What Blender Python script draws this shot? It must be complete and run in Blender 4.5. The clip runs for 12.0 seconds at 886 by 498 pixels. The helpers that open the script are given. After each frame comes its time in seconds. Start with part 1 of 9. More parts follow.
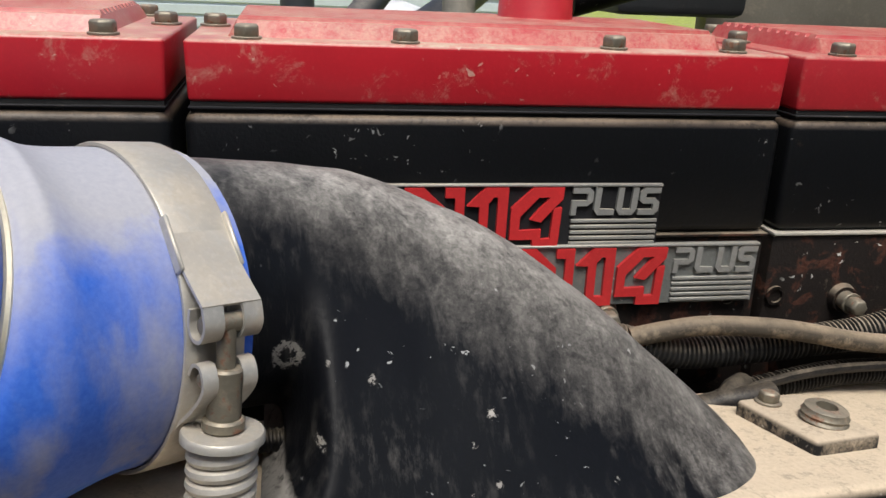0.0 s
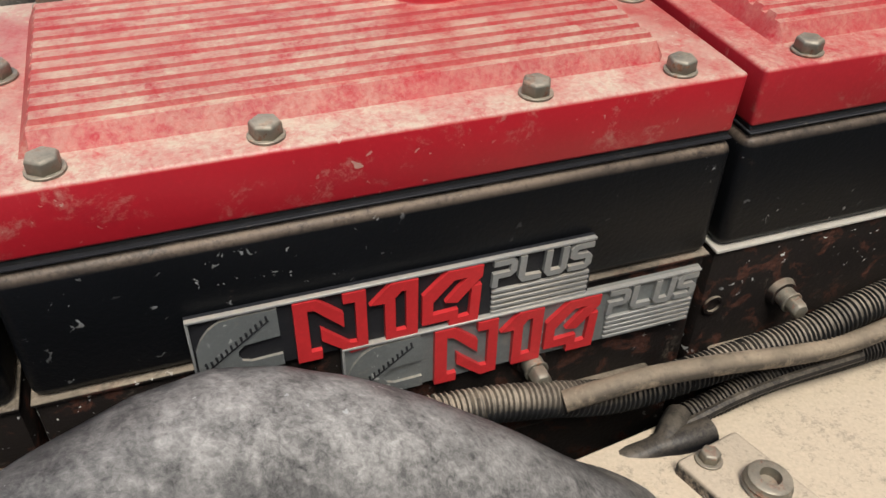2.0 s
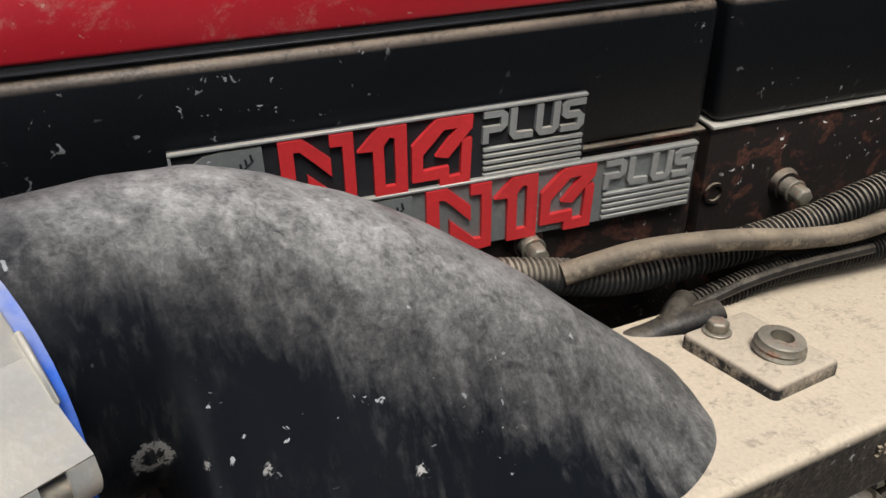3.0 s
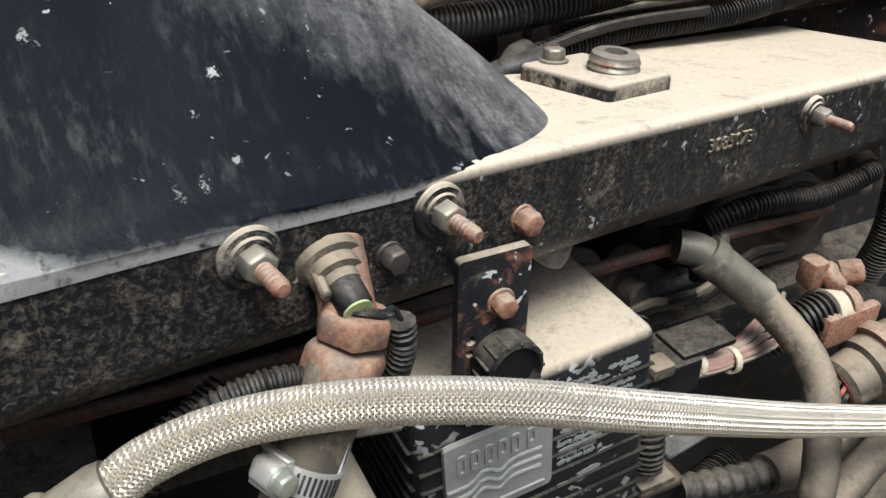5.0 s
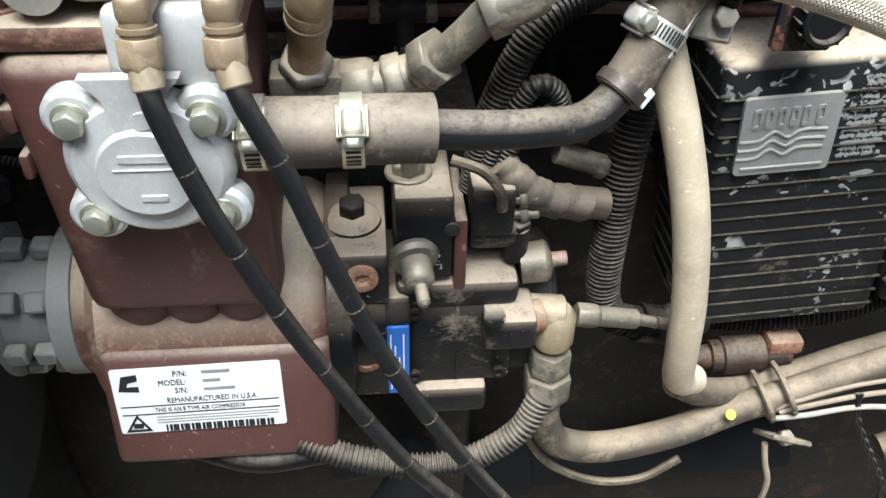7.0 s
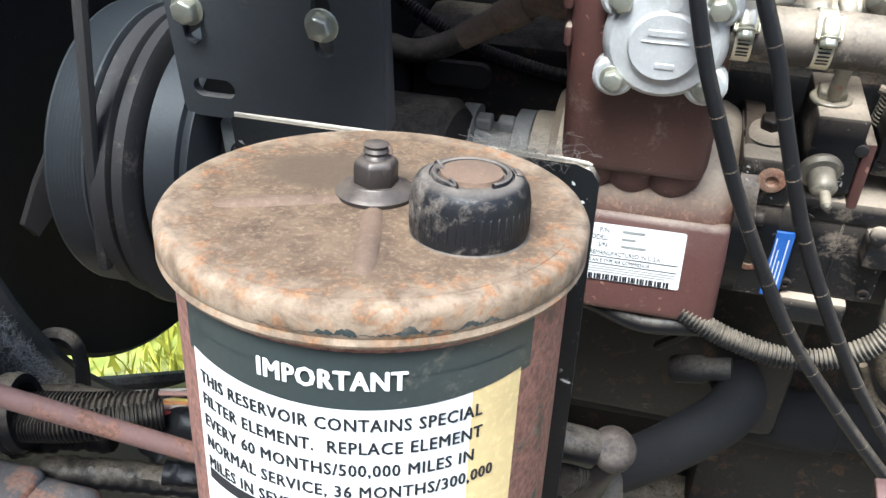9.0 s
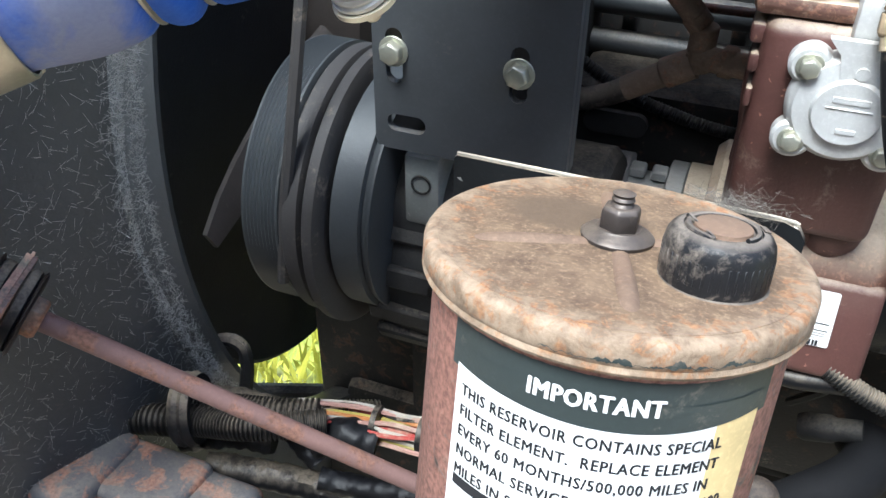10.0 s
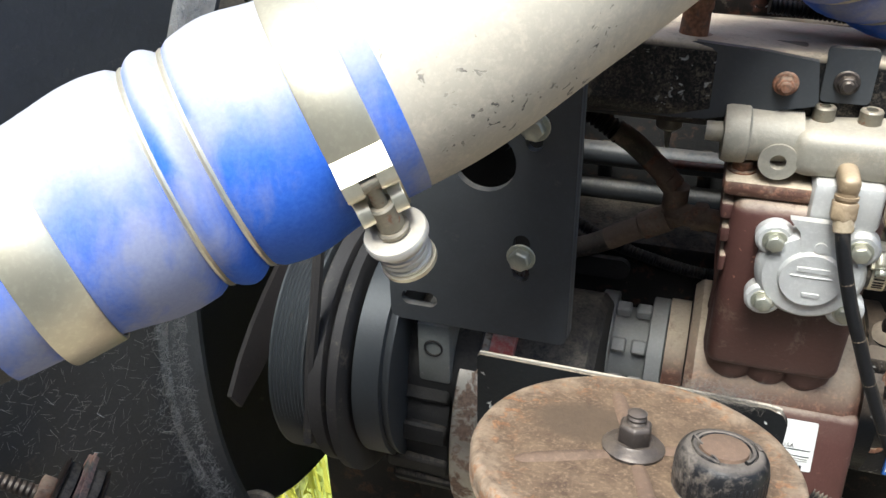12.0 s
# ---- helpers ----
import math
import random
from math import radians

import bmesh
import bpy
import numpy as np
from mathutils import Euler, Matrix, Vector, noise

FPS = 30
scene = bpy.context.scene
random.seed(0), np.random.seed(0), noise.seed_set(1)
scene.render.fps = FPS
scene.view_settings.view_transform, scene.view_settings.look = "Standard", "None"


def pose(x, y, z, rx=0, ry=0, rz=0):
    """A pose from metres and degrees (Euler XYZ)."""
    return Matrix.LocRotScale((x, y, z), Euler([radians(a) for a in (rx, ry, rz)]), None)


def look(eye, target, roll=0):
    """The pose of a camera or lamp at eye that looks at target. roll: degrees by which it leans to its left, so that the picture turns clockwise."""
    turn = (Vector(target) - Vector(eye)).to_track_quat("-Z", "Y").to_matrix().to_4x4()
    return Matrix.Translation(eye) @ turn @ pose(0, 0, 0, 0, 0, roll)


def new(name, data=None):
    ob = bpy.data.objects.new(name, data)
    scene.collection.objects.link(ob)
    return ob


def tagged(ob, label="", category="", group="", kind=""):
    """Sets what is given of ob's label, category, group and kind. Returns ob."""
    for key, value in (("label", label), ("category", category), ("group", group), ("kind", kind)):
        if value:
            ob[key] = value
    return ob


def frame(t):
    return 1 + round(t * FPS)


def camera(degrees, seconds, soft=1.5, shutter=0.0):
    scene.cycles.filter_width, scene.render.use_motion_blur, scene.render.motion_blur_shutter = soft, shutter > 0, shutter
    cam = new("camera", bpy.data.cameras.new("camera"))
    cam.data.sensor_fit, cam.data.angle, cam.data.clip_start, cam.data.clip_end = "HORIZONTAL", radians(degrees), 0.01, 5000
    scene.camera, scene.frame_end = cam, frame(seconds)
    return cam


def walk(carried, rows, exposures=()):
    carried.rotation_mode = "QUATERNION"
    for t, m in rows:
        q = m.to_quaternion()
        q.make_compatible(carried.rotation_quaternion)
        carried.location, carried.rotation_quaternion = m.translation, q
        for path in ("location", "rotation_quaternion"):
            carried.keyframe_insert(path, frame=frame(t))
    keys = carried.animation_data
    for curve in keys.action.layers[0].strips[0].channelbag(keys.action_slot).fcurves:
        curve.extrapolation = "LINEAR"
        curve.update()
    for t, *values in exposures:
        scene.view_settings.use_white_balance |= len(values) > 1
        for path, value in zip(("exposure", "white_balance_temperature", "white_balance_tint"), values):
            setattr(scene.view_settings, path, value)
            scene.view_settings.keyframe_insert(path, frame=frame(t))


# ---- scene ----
cam = camera(55.1, 12.0)
PATH = [
    (0, (-0.121, 0.047, 1.534), (0.247, 1.912, 0.91), 2.6),
    (0.5, (-0.107, 0.086, 1.58), (0.357, 1.866, 0.796), 1.9),
    (1, (-0.103, 0.135, 1.637), (0.415, 1.819, 0.691), 1.2),
    (1.5, (-0.1, 0.178, 1.658), (0.431, 1.75, 0.541), 1.5),
    (2, (-0.088, 0.206, 1.672), (0.442, 1.676, 0.424), 1.2),
    (2.5, (-0.105, 0.185, 1.648), (0.42, 1.684, 0.432), 0.8),
    (3, (-0.096, 0.147, 1.575), (0.443, 1.756, 0.516), -0.9),
    (3.5, (-0.077, 0.12, 1.486), (0.497, 1.801, 0.567), -1.1),
    (5.3, (-0.091, 0.078, 1.457), (0.683, 1.563, 0.363), 1.1),
    (5.5, (-0.093, 0.065, 1.456), (0.634, 1.554, 0.336), 0.5),
    (6, (-0.115, 0.018, 1.444), (0.396, 1.545, 0.258), -1.3),
    (6.5, (-0.148, -0.022, 1.418), (0.153, 1.525, 0.187), -0.3),
    (6.7, (-0.157, -0.038, 1.413), (0.083, 1.51, 0.169), 0.5),
    (8.3, (-0.217, -0.164, 1.41), (-0.419, 1.397, 0.177), 1.2),
    (8.5, (-0.226, -0.178, 1.409), (-0.497, 1.376, 0.181), 0.6),
    (9, (-0.256, -0.21, 1.416), (-0.676, 1.32, 0.199), -0.4),
    (9.5, (-0.279, -0.23, 1.425), (-0.797, 1.293, 0.237), 0.1),
    (10, (-0.304, -0.25, 1.434), (-0.9, 1.271, 0.28), 0.5),
    (10.5, (-0.319, -0.263, 1.447), (-0.98, 1.256, 0.327), -0.0),
    (11, (-0.324, -0.268, 1.464), (-1.011, 1.263, 0.375), -0.7),
    (11.5, (-0.317, -0.263, 1.486), (-0.987, 1.297, 0.429), -1.2),
    (12, (-0.326, -0.269, 1.519), (-0.882, 1.358, 0.498), -1.4),
]
walk(cam, [(t, look(eye, target, roll)) for t, eye, target, roll in PATH],
     exposures=[(0, 0.45, 6250, 8), (1.5, 0.4, 6250, 8), (3.5, 0.45, 5850, 6), (5.5, 1.08, 5550, 4), (6.5, 1.36, 5550, 3), (8.5, 1.86, 5420, 4), (10.5, 1.98, 5420, 4), (12, 1.5, 5800, 4)])

# ---- daylight ----
world = bpy.data.worlds.new("sky")
scene.world = world
world.use_nodes = True
wn = world.node_tree
sky = wn.nodes.new("ShaderNodeTexSky")
sky.sky_type = "NISHITA"
sky.sun_disc = False
sky.sun_elevation, sky.sun_rotation = radians(64), radians(190)
sky.air_density, sky.dust_density = 1.0, 4.0
wn.links.new(sky.outputs[0], wn.nodes["Background"].inputs[0])
wn.nodes["Background"].inputs[1].default_value = 0.11
sun = new("sun", bpy.data.lights.new("sun", "SUN"))
sun.data.energy, sun.data.angle, sun.data.color = 2.4, radians(24), (1.0, 0.95, 0.87)
sun.matrix_world = look((-0.10, -0.62, 4.4), (0.0, 0.0, 3.1))

# ---- materials ----
DUST = (0.46, 0.378, 0.275)


def ramp(nt, fac, a, b):
    n = nt.nodes.new("ShaderNodeMapRange")
    n.inputs["From Min"].default_value, n.inputs["From Max"].default_value = a, b
    nt.links.new(fac, n.inputs["Value"])
    return n.outputs[0]


def math_node(nt, op, a, b=None):
    n = nt.nodes.new("ShaderNodeMath")
    n.operation = op
    n.use_clamp = op in ("ADD", "MULTIPLY")
    for i, v in enumerate((a, b)):
        if v is None:
            continue
        if isinstance(v, (int, float)):
            n.inputs[i].default_value = v
        else:
            nt.links.new(v, n.inputs[i])
    return n.outputs[0]


def mix(nt, fac, a, b):
    n = nt.nodes.new("ShaderNodeMix")
    n.data_type = "RGBA"
    for s, v in ((n.inputs["Factor"], fac), (n.inputs["A"], a), (n.inputs["B"], b)):
        if isinstance(v, tuple):
            s.default_value = (*v, 1)
        elif isinstance(v, (int, float)):
            s.default_value = v
        else:
            nt.links.new(v, s)
    return n.outputs["Result"]


def noise_tex(nt, pos, scale, detail=5.0, rough=0.6, distort=0.0):
    n = nt.nodes.new("ShaderNodeTexNoise")
    n.inputs["Scale"].default_value, n.inputs["Detail"].default_value = scale, detail
    n.inputs["Roughness"].default_value, n.inputs["Distortion"].default_value = rough, distort
    nt.links.new(pos, n.inputs["Vector"])
    return n.outputs["Fac"]


def surface(name, col, rough=0.5, metal=0.0, dust=0.0, side=0.0, rust=0.0, chips=0.0, chip_col=(0.55, 0.54, 0.5), var=0.35, bump=0.25,
            fine=420.0, coarse=28.0, rust_col=(0.20, 0.075, 0.03), dust_col=DUST, coat=0.0, chip_scale=210.0, up0=0.25, up1=0.85, streak=0.0, rust_scale=55.0, speck=None, lay=None):
    """Paint or metal with mottling, settled dust on its upper faces, side grime, rust and chips."""
    m = bpy.data.materials.new(name)
    m.use_nodes = True
    nt = m.node_tree
    bsdf = nt.nodes["Principled BSDF"]
    geo = nt.nodes.new("ShaderNodeNewGeometry")
    pos = geo.outputs["Position"]
    xyz = nt.nodes.new("ShaderNodeSeparateXYZ")
    nt.links.new(geo.outputs["Normal"], xyz.inputs[0])
    big, small = noise_tex(nt, pos, coarse, 6, 0.62), noise_tex(nt, pos, fine, 4, 0.6)
    c = mix(nt, math_node(nt, "MULTIPLY", ramp(nt, big, 0.35, 0.7), var), col, tuple(v * 0.5 for v in col))
    c = mix(nt, math_node(nt, "MULTIPLY", ramp(nt, small, 0.5, 0.75), var * 0.6), c, tuple(min(1, v * 1.6 + 0.002) for v in col))
    r = rough
    mtl = metal
    if rust:
        rn = noise_tex(nt, pos, rust_scale, 8, 0.68, 0.4)
        f = ramp(nt, rn, 0.62 - 0.3 * rust, 0.68 - 0.26 * rust)
        rc = mix(nt, ramp(nt, small, 0.35, 0.65), rust_col, tuple(v * 2.1 for v in rust_col))
        c = mix(nt, f, c, rc)
        r = math_node(nt, "MAXIMUM", math_node(nt, "MULTIPLY", f, 0.85), r)
        if metal:
            mtl = math_node(nt, "MULTIPLY", math_node(nt, "SUBTRACT", 1.0, f), metal)
    if chips:
        cn = noise_tex(nt, pos, chip_scale, 3, 0.5, 0.6)
        gate = noise_tex(nt, pos, 22.0, 3, 0.6)
        f = math_node(nt, "MULTIPLY", ramp(nt, cn, 0.70 - 0.12 * chips, 0.72 - 0.12 * chips), ramp(nt, gate, 0.50, 0.60))
        c = mix(nt, f, c, chip_col)
    d = None
    if dust or side:
        dn = math_node(nt, "ADD", math_node(nt, "MULTIPLY", noise_tex(nt, pos, 60.0, 8, 0.72, 0.4), 0.58), math_node(nt, "MULTIPLY", noise_tex(nt, pos, 380.0, 4, 0.7, 0.6), 0.42))
        face = xyz.outputs["Z"]
        if streak:
            face = math_node(nt, "SUBTRACT", face, math_node(nt, "SUBTRACT", 0.08, math_node(nt, "MULTIPLY", ramp(nt, noise_tex(nt, pos, 240.0, 6, 0.75, 0.3), 0.34, 0.66), 0.16)))
        up = ramp(nt, face, up0, up1)
        if streak:
            sc = nt.nodes.new("ShaderNodeVectorMath")
            sc.operation = "MULTIPLY"
            sc.inputs[1].default_value = (1.0, 0.35, 0.10)
            nt.links.new(pos, sc.inputs[0])
            run = ramp(nt, noise_tex(nt, sc.outputs[0], 130.0, 5, 0.65), 0.46, 0.72)
            up = math_node(nt, "MAXIMUM", up, math_node(nt, "MULTIPLY", run, math_node(nt, "MULTIPLY", ramp(nt, xyz.outputs["Z"], 0.25, 0.85), streak)))
        d = math_node(nt, "MULTIPLY", math_node(nt, "MULTIPLY", up, dust), ramp(nt, dn, *(speck or (0.44 - 0.24 * dust, 0.60 - 0.12 * dust))))
        if dust < 0.95:
            broad = ramp(nt, noise_tex(nt, pos, 13.0, 5, 0.65, 0.3), 0.36, 0.60)
            d = math_node(nt, "MULTIPLY", d, math_node(nt, "ADD", math_node(nt, "MULTIPLY", broad, 0.65), 0.35))
        if side:
            grime = math_node(nt, "ADD", math_node(nt, "MULTIPLY", noise_tex(nt, pos, 34.0, 8, 0.75, 0.5), 0.6), math_node(nt, "MULTIPLY", dn, 0.4))
            s = math_node(nt, "MULTIPLY", ramp(nt, grime, 0.60 - 0.22 * side, 0.70 - 0.16 * side), min(1.0, 0.12 + 1.15 * side))
            d = math_node(nt, "MAXIMUM", d, s)
        if lay:
            d = lay(nt, pos, d)
        dc = mix(nt, small, tuple(v * 0.8 for v in dust_col), tuple(min(1, v * 1.2) for v in dust_col))
        c = mix(nt, d, c, dc)
        r = math_node(nt, "MAXIMUM", math_node(nt, "MULTIPLY", d, 0.95), r)
        if metal:
            mtl = math_node(nt, "MULTIPLY", math_node(nt, "SUBTRACT", 1.0, d), mtl)
    nt.links.new(c, bsdf.inputs["Base Color"])
    for key, v in (("Roughness", r), ("Metallic", mtl)):
        if isinstance(v, (int, float)):
            bsdf.inputs[key].default_value = v
        else:
            nt.links.new(v, bsdf.inputs[key])
    bsdf.inputs["Coat Weight"].default_value = coat
    bsdf.inputs["Specular IOR Level"].default_value = 0.5 if max(col) > 0.03 else 0.22
    bp = nt.nodes.new("ShaderNodeBump")
    bp.inputs["Strength"].default_value, bp.inputs["Distance"].default_value = bump, 0.0015
    h = math_node(nt, "ADD", math_node(nt, "MULTIPLY", small, 0.5), math_node(nt, "MULTIPLY", big, 0.5))
    nt.links.new(h, bp.inputs["Height"])
    nt.links.new(bp.outputs[0], bsdf.inputs["Normal"])
    return m


def hose_blue():
    """Blue silicone rubber under a patchy grey film of dust, thickest on top and rubbed off in soft patches."""
    m = bpy.data.materials.new("blue_silicone")
    m.use_nodes = True
    nt = m.node_tree
    bsdf = nt.nodes["Principled BSDF"]
    geo = nt.nodes.new("ShaderNodeNewGeometry")
    pos = geo.outputs["Position"]
    xyz = nt.nodes.new("ShaderNodeSeparateXYZ")
    nt.links.new(geo.outputs["Normal"], xyz.inputs[0])
    sc = nt.nodes.new("ShaderNodeVectorMath")
    sc.operation = "MULTIPLY"
    sc.inputs[1].default_value = (1.0, 1.0, 0.45)
    nt.links.new(pos, sc.inputs[0])
    broad, soft = noise_tex(nt, sc.outputs[0], 24.0, 3, 0.5, 0.2), noise_tex(nt, sc.outputs[0], 75.0, 6, 0.65, 0.3)
    small = noise_tex(nt, pos, 500.0, 4, 0.6)
    blue = mix(nt, ramp(nt, small, 0.35, 0.7), (0.032, 0.125, 0.60), (0.055, 0.165, 0.66))
    f = math_node(nt, "ADD", math_node(nt, "MULTIPLY", broad, 0.72), math_node(nt, "MULTIPLY", soft, 0.28))
    film = math_node(nt, "MULTIPLY", ramp(nt, f, 0.44, 0.60), 0.68)
    cap = math_node(nt, "MULTIPLY", ramp(nt, xyz.outputs["Z"], -0.05, 0.75), ramp(nt, math_node(nt, "ADD", math_node(nt, "MULTIPLY", f, 0.8), math_node(nt, "MULTIPLY", ramp(nt, xyz.outputs["Z"], 0.2, 1.0), 0.25)), 0.34, 0.52))
    c = mix(nt, math_node(nt, "MAXIMUM", film, math_node(nt, "MULTIPLY", cap, 0.93)), blue, mix(nt, small, (0.34, 0.335, 0.35), (0.47, 0.45, 0.43)))
    nt.links.new(c, bsdf.inputs["Base Color"])
    bsdf.inputs["Roughness"].default_value = 0.62
    bsdf.inputs["Specular IOR Level"].default_value = 0.35
    bp = nt.nodes.new("ShaderNodeBump")
    bp.inputs["Strength"].default_value, bp.inputs["Distance"].default_value = 0.12, 0.001
    nt.links.new(math_node(nt, "ADD", math_node(nt, "MULTIPLY", small, 0.5), math_node(nt, "MULTIPLY", soft, 0.5)), bp.inputs["Height"])
    nt.links.new(bp.outputs[0], bsdf.inputs["Normal"])
    return m


RED = surface("red_paint", (0.45, 0.014, 0.024), 0.36, dust=0.92, side=0.24, chips=0.25, chip_col=(0.5, 0.25, 0.2), var=0.2, bump=0.1, dust_col=(0.55, 0.45, 0.335), speck=(0.31, 0.56))
# Real dust, its warmer tint partly standing for sunlight on the third cover.
RED_WARM_DUST = surface("red_paint_warm_dust", (0.42, 0.015, 0.024), 0.5, dust=0.94, side=0.24, var=0.3, bump=0.15, dust_col=(0.55, 0.425, 0.305), speck=(0.36, 0.58))
BLACK = surface("black_paint", (0.005, 0.0055, 0.0065), 0.40, dust=0.7, side=0.03, chips=0.22, chip_col=(0.24, 0.24, 0.23), bump=0.35, dust_col=(0.30, 0.225, 0.16), up0=0.22, up1=0.75)
BLACK_HEAD = surface("black_brown_iron", (0.012, 0.009, 0.0075), 0.6, dust=0.7, side=0.12, rust=0.30, chips=0.2, bump=0.5, rust_col=(0.034, 0.014, 0.009))
BLACK_CLEAN = surface("satin_black_plate", (0.048, 0.052, 0.056), 0.5, dust=0.3, side=0.05, bump=0.15)
DULL = surface("dull_black_hose", (0.008, 0.008, 0.009), 0.85, side=0.03, bump=0.5)
OILY = surface("oily_black_rubber", (0.007, 0.007, 0.008), 0.45, side=0.02, bump=0.3)
DARK = surface("grimy_dark_iron", (0.024, 0.0235, 0.023), 0.65, dust=0.2, side=0.06, bump=0.5)
def elbow_dust(nt, pos, d):
    """Dust lies along the elbow's ridge and in the cast fillet at its foot; the flank between is rubbed bare."""
    xyz = nt.nodes.new("ShaderNodeSeparateXYZ")
    nt.links.new(pos, xyz.inputs[0])
    drift = nt.nodes.new("ShaderNodeVectorMath")
    drift.operation = "MULTIPLY"
    drift.inputs[1].default_value = (1.0, 0.45, 0.22)
    nt.links.new(pos, drift.inputs[0])
    wob = nt.nodes.new("ShaderNodeMath")
    wob.operation = "MULTIPLY_ADD"
    wob.inputs[1].default_value, wob.inputs[2].default_value = 0.060, -0.030
    nt.links.new(noise_tex(nt, drift.outputs[0], 85.0, 7, 0.7, 0.4), wob.inputs[0])
    wob = wob.outputs[0]

    def plane(k, off, rough=True):
        n = nt.nodes.new("ShaderNodeMath")
        n.operation = "MULTIPLY_ADD"
        n.inputs[1].default_value, n.inputs[2].default_value = k, off
        nt.links.new(xyz.outputs["X"], n.inputs[0])
        m = nt.nodes.new("ShaderNodeMath")
        m.operation = "ADD"
        nt.links.new(n.outputs[0], m.inputs[0])
        nt.links.new(xyz.outputs["Z"], m.inputs[1])
        if not rough:
            return m.outputs[0]
        w = nt.nodes.new("ShaderNodeMath")
        w.operation = "ADD"
        nt.links.new(m.outputs[0], w.inputs[0])
        nt.links.new(wob, w.inputs[1])
        return w.outputs[0]
    ridge = math_node(nt, "MAXIMUM", ramp(nt, plane(0.60, -1.3700), -0.013, 0.026), ramp(nt, xyz.outputs["X"], -0.130, -0.190))
    low = nt.nodes.new("ShaderNodeMath")
    low.operation = "MULTIPLY_ADD"
    low.inputs[1].default_value = -0.011
    nt.links.new(ramp(nt, xyz.outputs["X"], -0.088, -0.128), low.inputs[0])
    nt.links.new(plane(0.0886, -1.3335, False), low.inputs[2])
    patchy = noise_tex(nt, pos, 150.0, 6, 0.72, 0.3)
    edge = nt.nodes.new("ShaderNodeMath")
    edge.operation = "MULTIPLY_ADD"
    edge.inputs[1].default_value = 0.006
    nt.links.new(patchy, edge.inputs[0])
    nt.links.new(low.outputs[0], edge.inputs[2])
    foot = math_node(nt, "MULTIPLY", ramp(nt, edge.outputs[0], 0.0022, -0.0010), ramp(nt, patchy, 0.28, 0.48))
    fall = nt.nodes.new("ShaderNodeVectorMath")
    fall.operation = "MULTIPLY"
    fall.inputs[1].default_value = (1.0, 0.5, 0.14)
    nt.links.new(pos, fall.inputs[0])
    rubbed = math_node(nt, "MULTIPLY", ramp(nt, noise_tex(nt, fall.outputs[0], 230.0, 6, 0.72), 0.50, 0.80), ramp(nt, noise_tex(nt, pos, 24.0, 4, 0.6), 0.42, 0.66))
    out = math_node(nt, "MAXIMUM", math_node(nt, "MULTIPLY", d, ridge), math_node(nt, "MULTIPLY", rubbed, 0.13))
    out = math_node(nt, "MAXIMUM", out, math_node(nt, "MULTIPLY", foot, 0.48))
    # knocks and scuffs with torn outlines, one of them a ring
    torn = math_node(nt, "MULTIPLY", math_node(nt, "SUBTRACT", noise_tex(nt, pos, 300.0, 5, 0.75, 0.8), 0.42), 0.016)
    for x, z, r, inner, amount in ((-0.1205, 1.394, 0.0066, 0.0040, 0.28), (-0.0415, 1.3690, 0.0022, 0.0, 0.7), (-0.0891, 1.3865, 0.0016, 0.0, 0.5), (-0.0502, 1.3612, 0.0012, 0.0, 0.7), (-0.0415, 1.3488, 0.0014, 0.0, 0.5),
                                   (-0.0525, 1.3460, 0.0020, 0.0, 0.4), (-0.0608, 1.3452, 0.0022, 0.0, 0.28), (-0.1093, 1.3692, 0.0022, 0.0, 0.45), (-0.1054, 1.3941, 0.0014, 0.0, 0.35), (0.010, 1.3410, 0.0018, 0.0, 0.5), (0.031, 1.3290, 0.0022, 0.0, 0.5)):
        off = nt.nodes.new("ShaderNodeVectorMath")
        off.operation = "MULTIPLY_ADD"
        off.inputs[1].default_value, off.inputs[2].default_value = (1, 0, 1), (-x, 0, -z)
        nt.links.new(pos, off.inputs[0])
        far = nt.nodes.new("ShaderNodeVectorMath")
        far.operation = "LENGTH"
        nt.links.new(off.outputs[0], far.inputs[0])
        dist = math_node(nt, "ADD", far.outputs["Value"], torn)
        spot = ramp(nt, dist, r + 0.0004, r - 0.0002)
        if inner:
            spot = math_node(nt, "MULTIPLY", spot, ramp(nt, dist, inner - 0.0004, inner + 0.0004))
        out = math_node(nt, "MAXIMUM", out, math_node(nt, "MULTIPLY", spot, amount))
    return out


ELBOW = surface("elbow_paint", (0.0050, 0.0055, 0.0070), 0.42, dust=0.97, chips=0.12, chip_col=(0.34, 0.34, 0.33), bump=0.2, dust_col=(0.53, 0.495, 0.445), up0=0.44, up1=0.92, streak=0.20, speck=(0.29, 0.67), chip_scale=230.0, lay=elbow_dust)
ELBOW.node_tree.nodes["Principled BSDF"].inputs["Specular IOR Level"].default_value = 0.34
ELBOW.node_tree.nodes["Principled BSDF"].inputs["Specular IOR Level"].default_value = 0.13
BOLT = surface("dusty_zinc", (0.22, 0.20, 0.155), 0.5, 0.6, dust=0.6, side=0.3, rust=0.25, bump=0.3, rust_col=(0.12, 0.06, 0.035), rust_scale=160.0)
BOLT_RUST = surface("rusty_steel", (0.17, 0.105, 0.075), 0.75, 0.2, dust=0.6, side=0.35, rust=0.8, bump=0.5, rust_col=(0.15, 0.07, 0.04), rust_scale=140.0)
BOLT_NEW = surface("plated_bolt", (0.44, 0.44, 0.36), 0.38, 0.7, dust=0.4, side=0.32, bump=0.15)
BOLT_OIL = surface("oily_steel", (0.022, 0.018, 0.018), 0.5, 0.3, dust=0.35, side=0.22, bump=0.3, dust_col=(0.20, 0.15, 0.10))
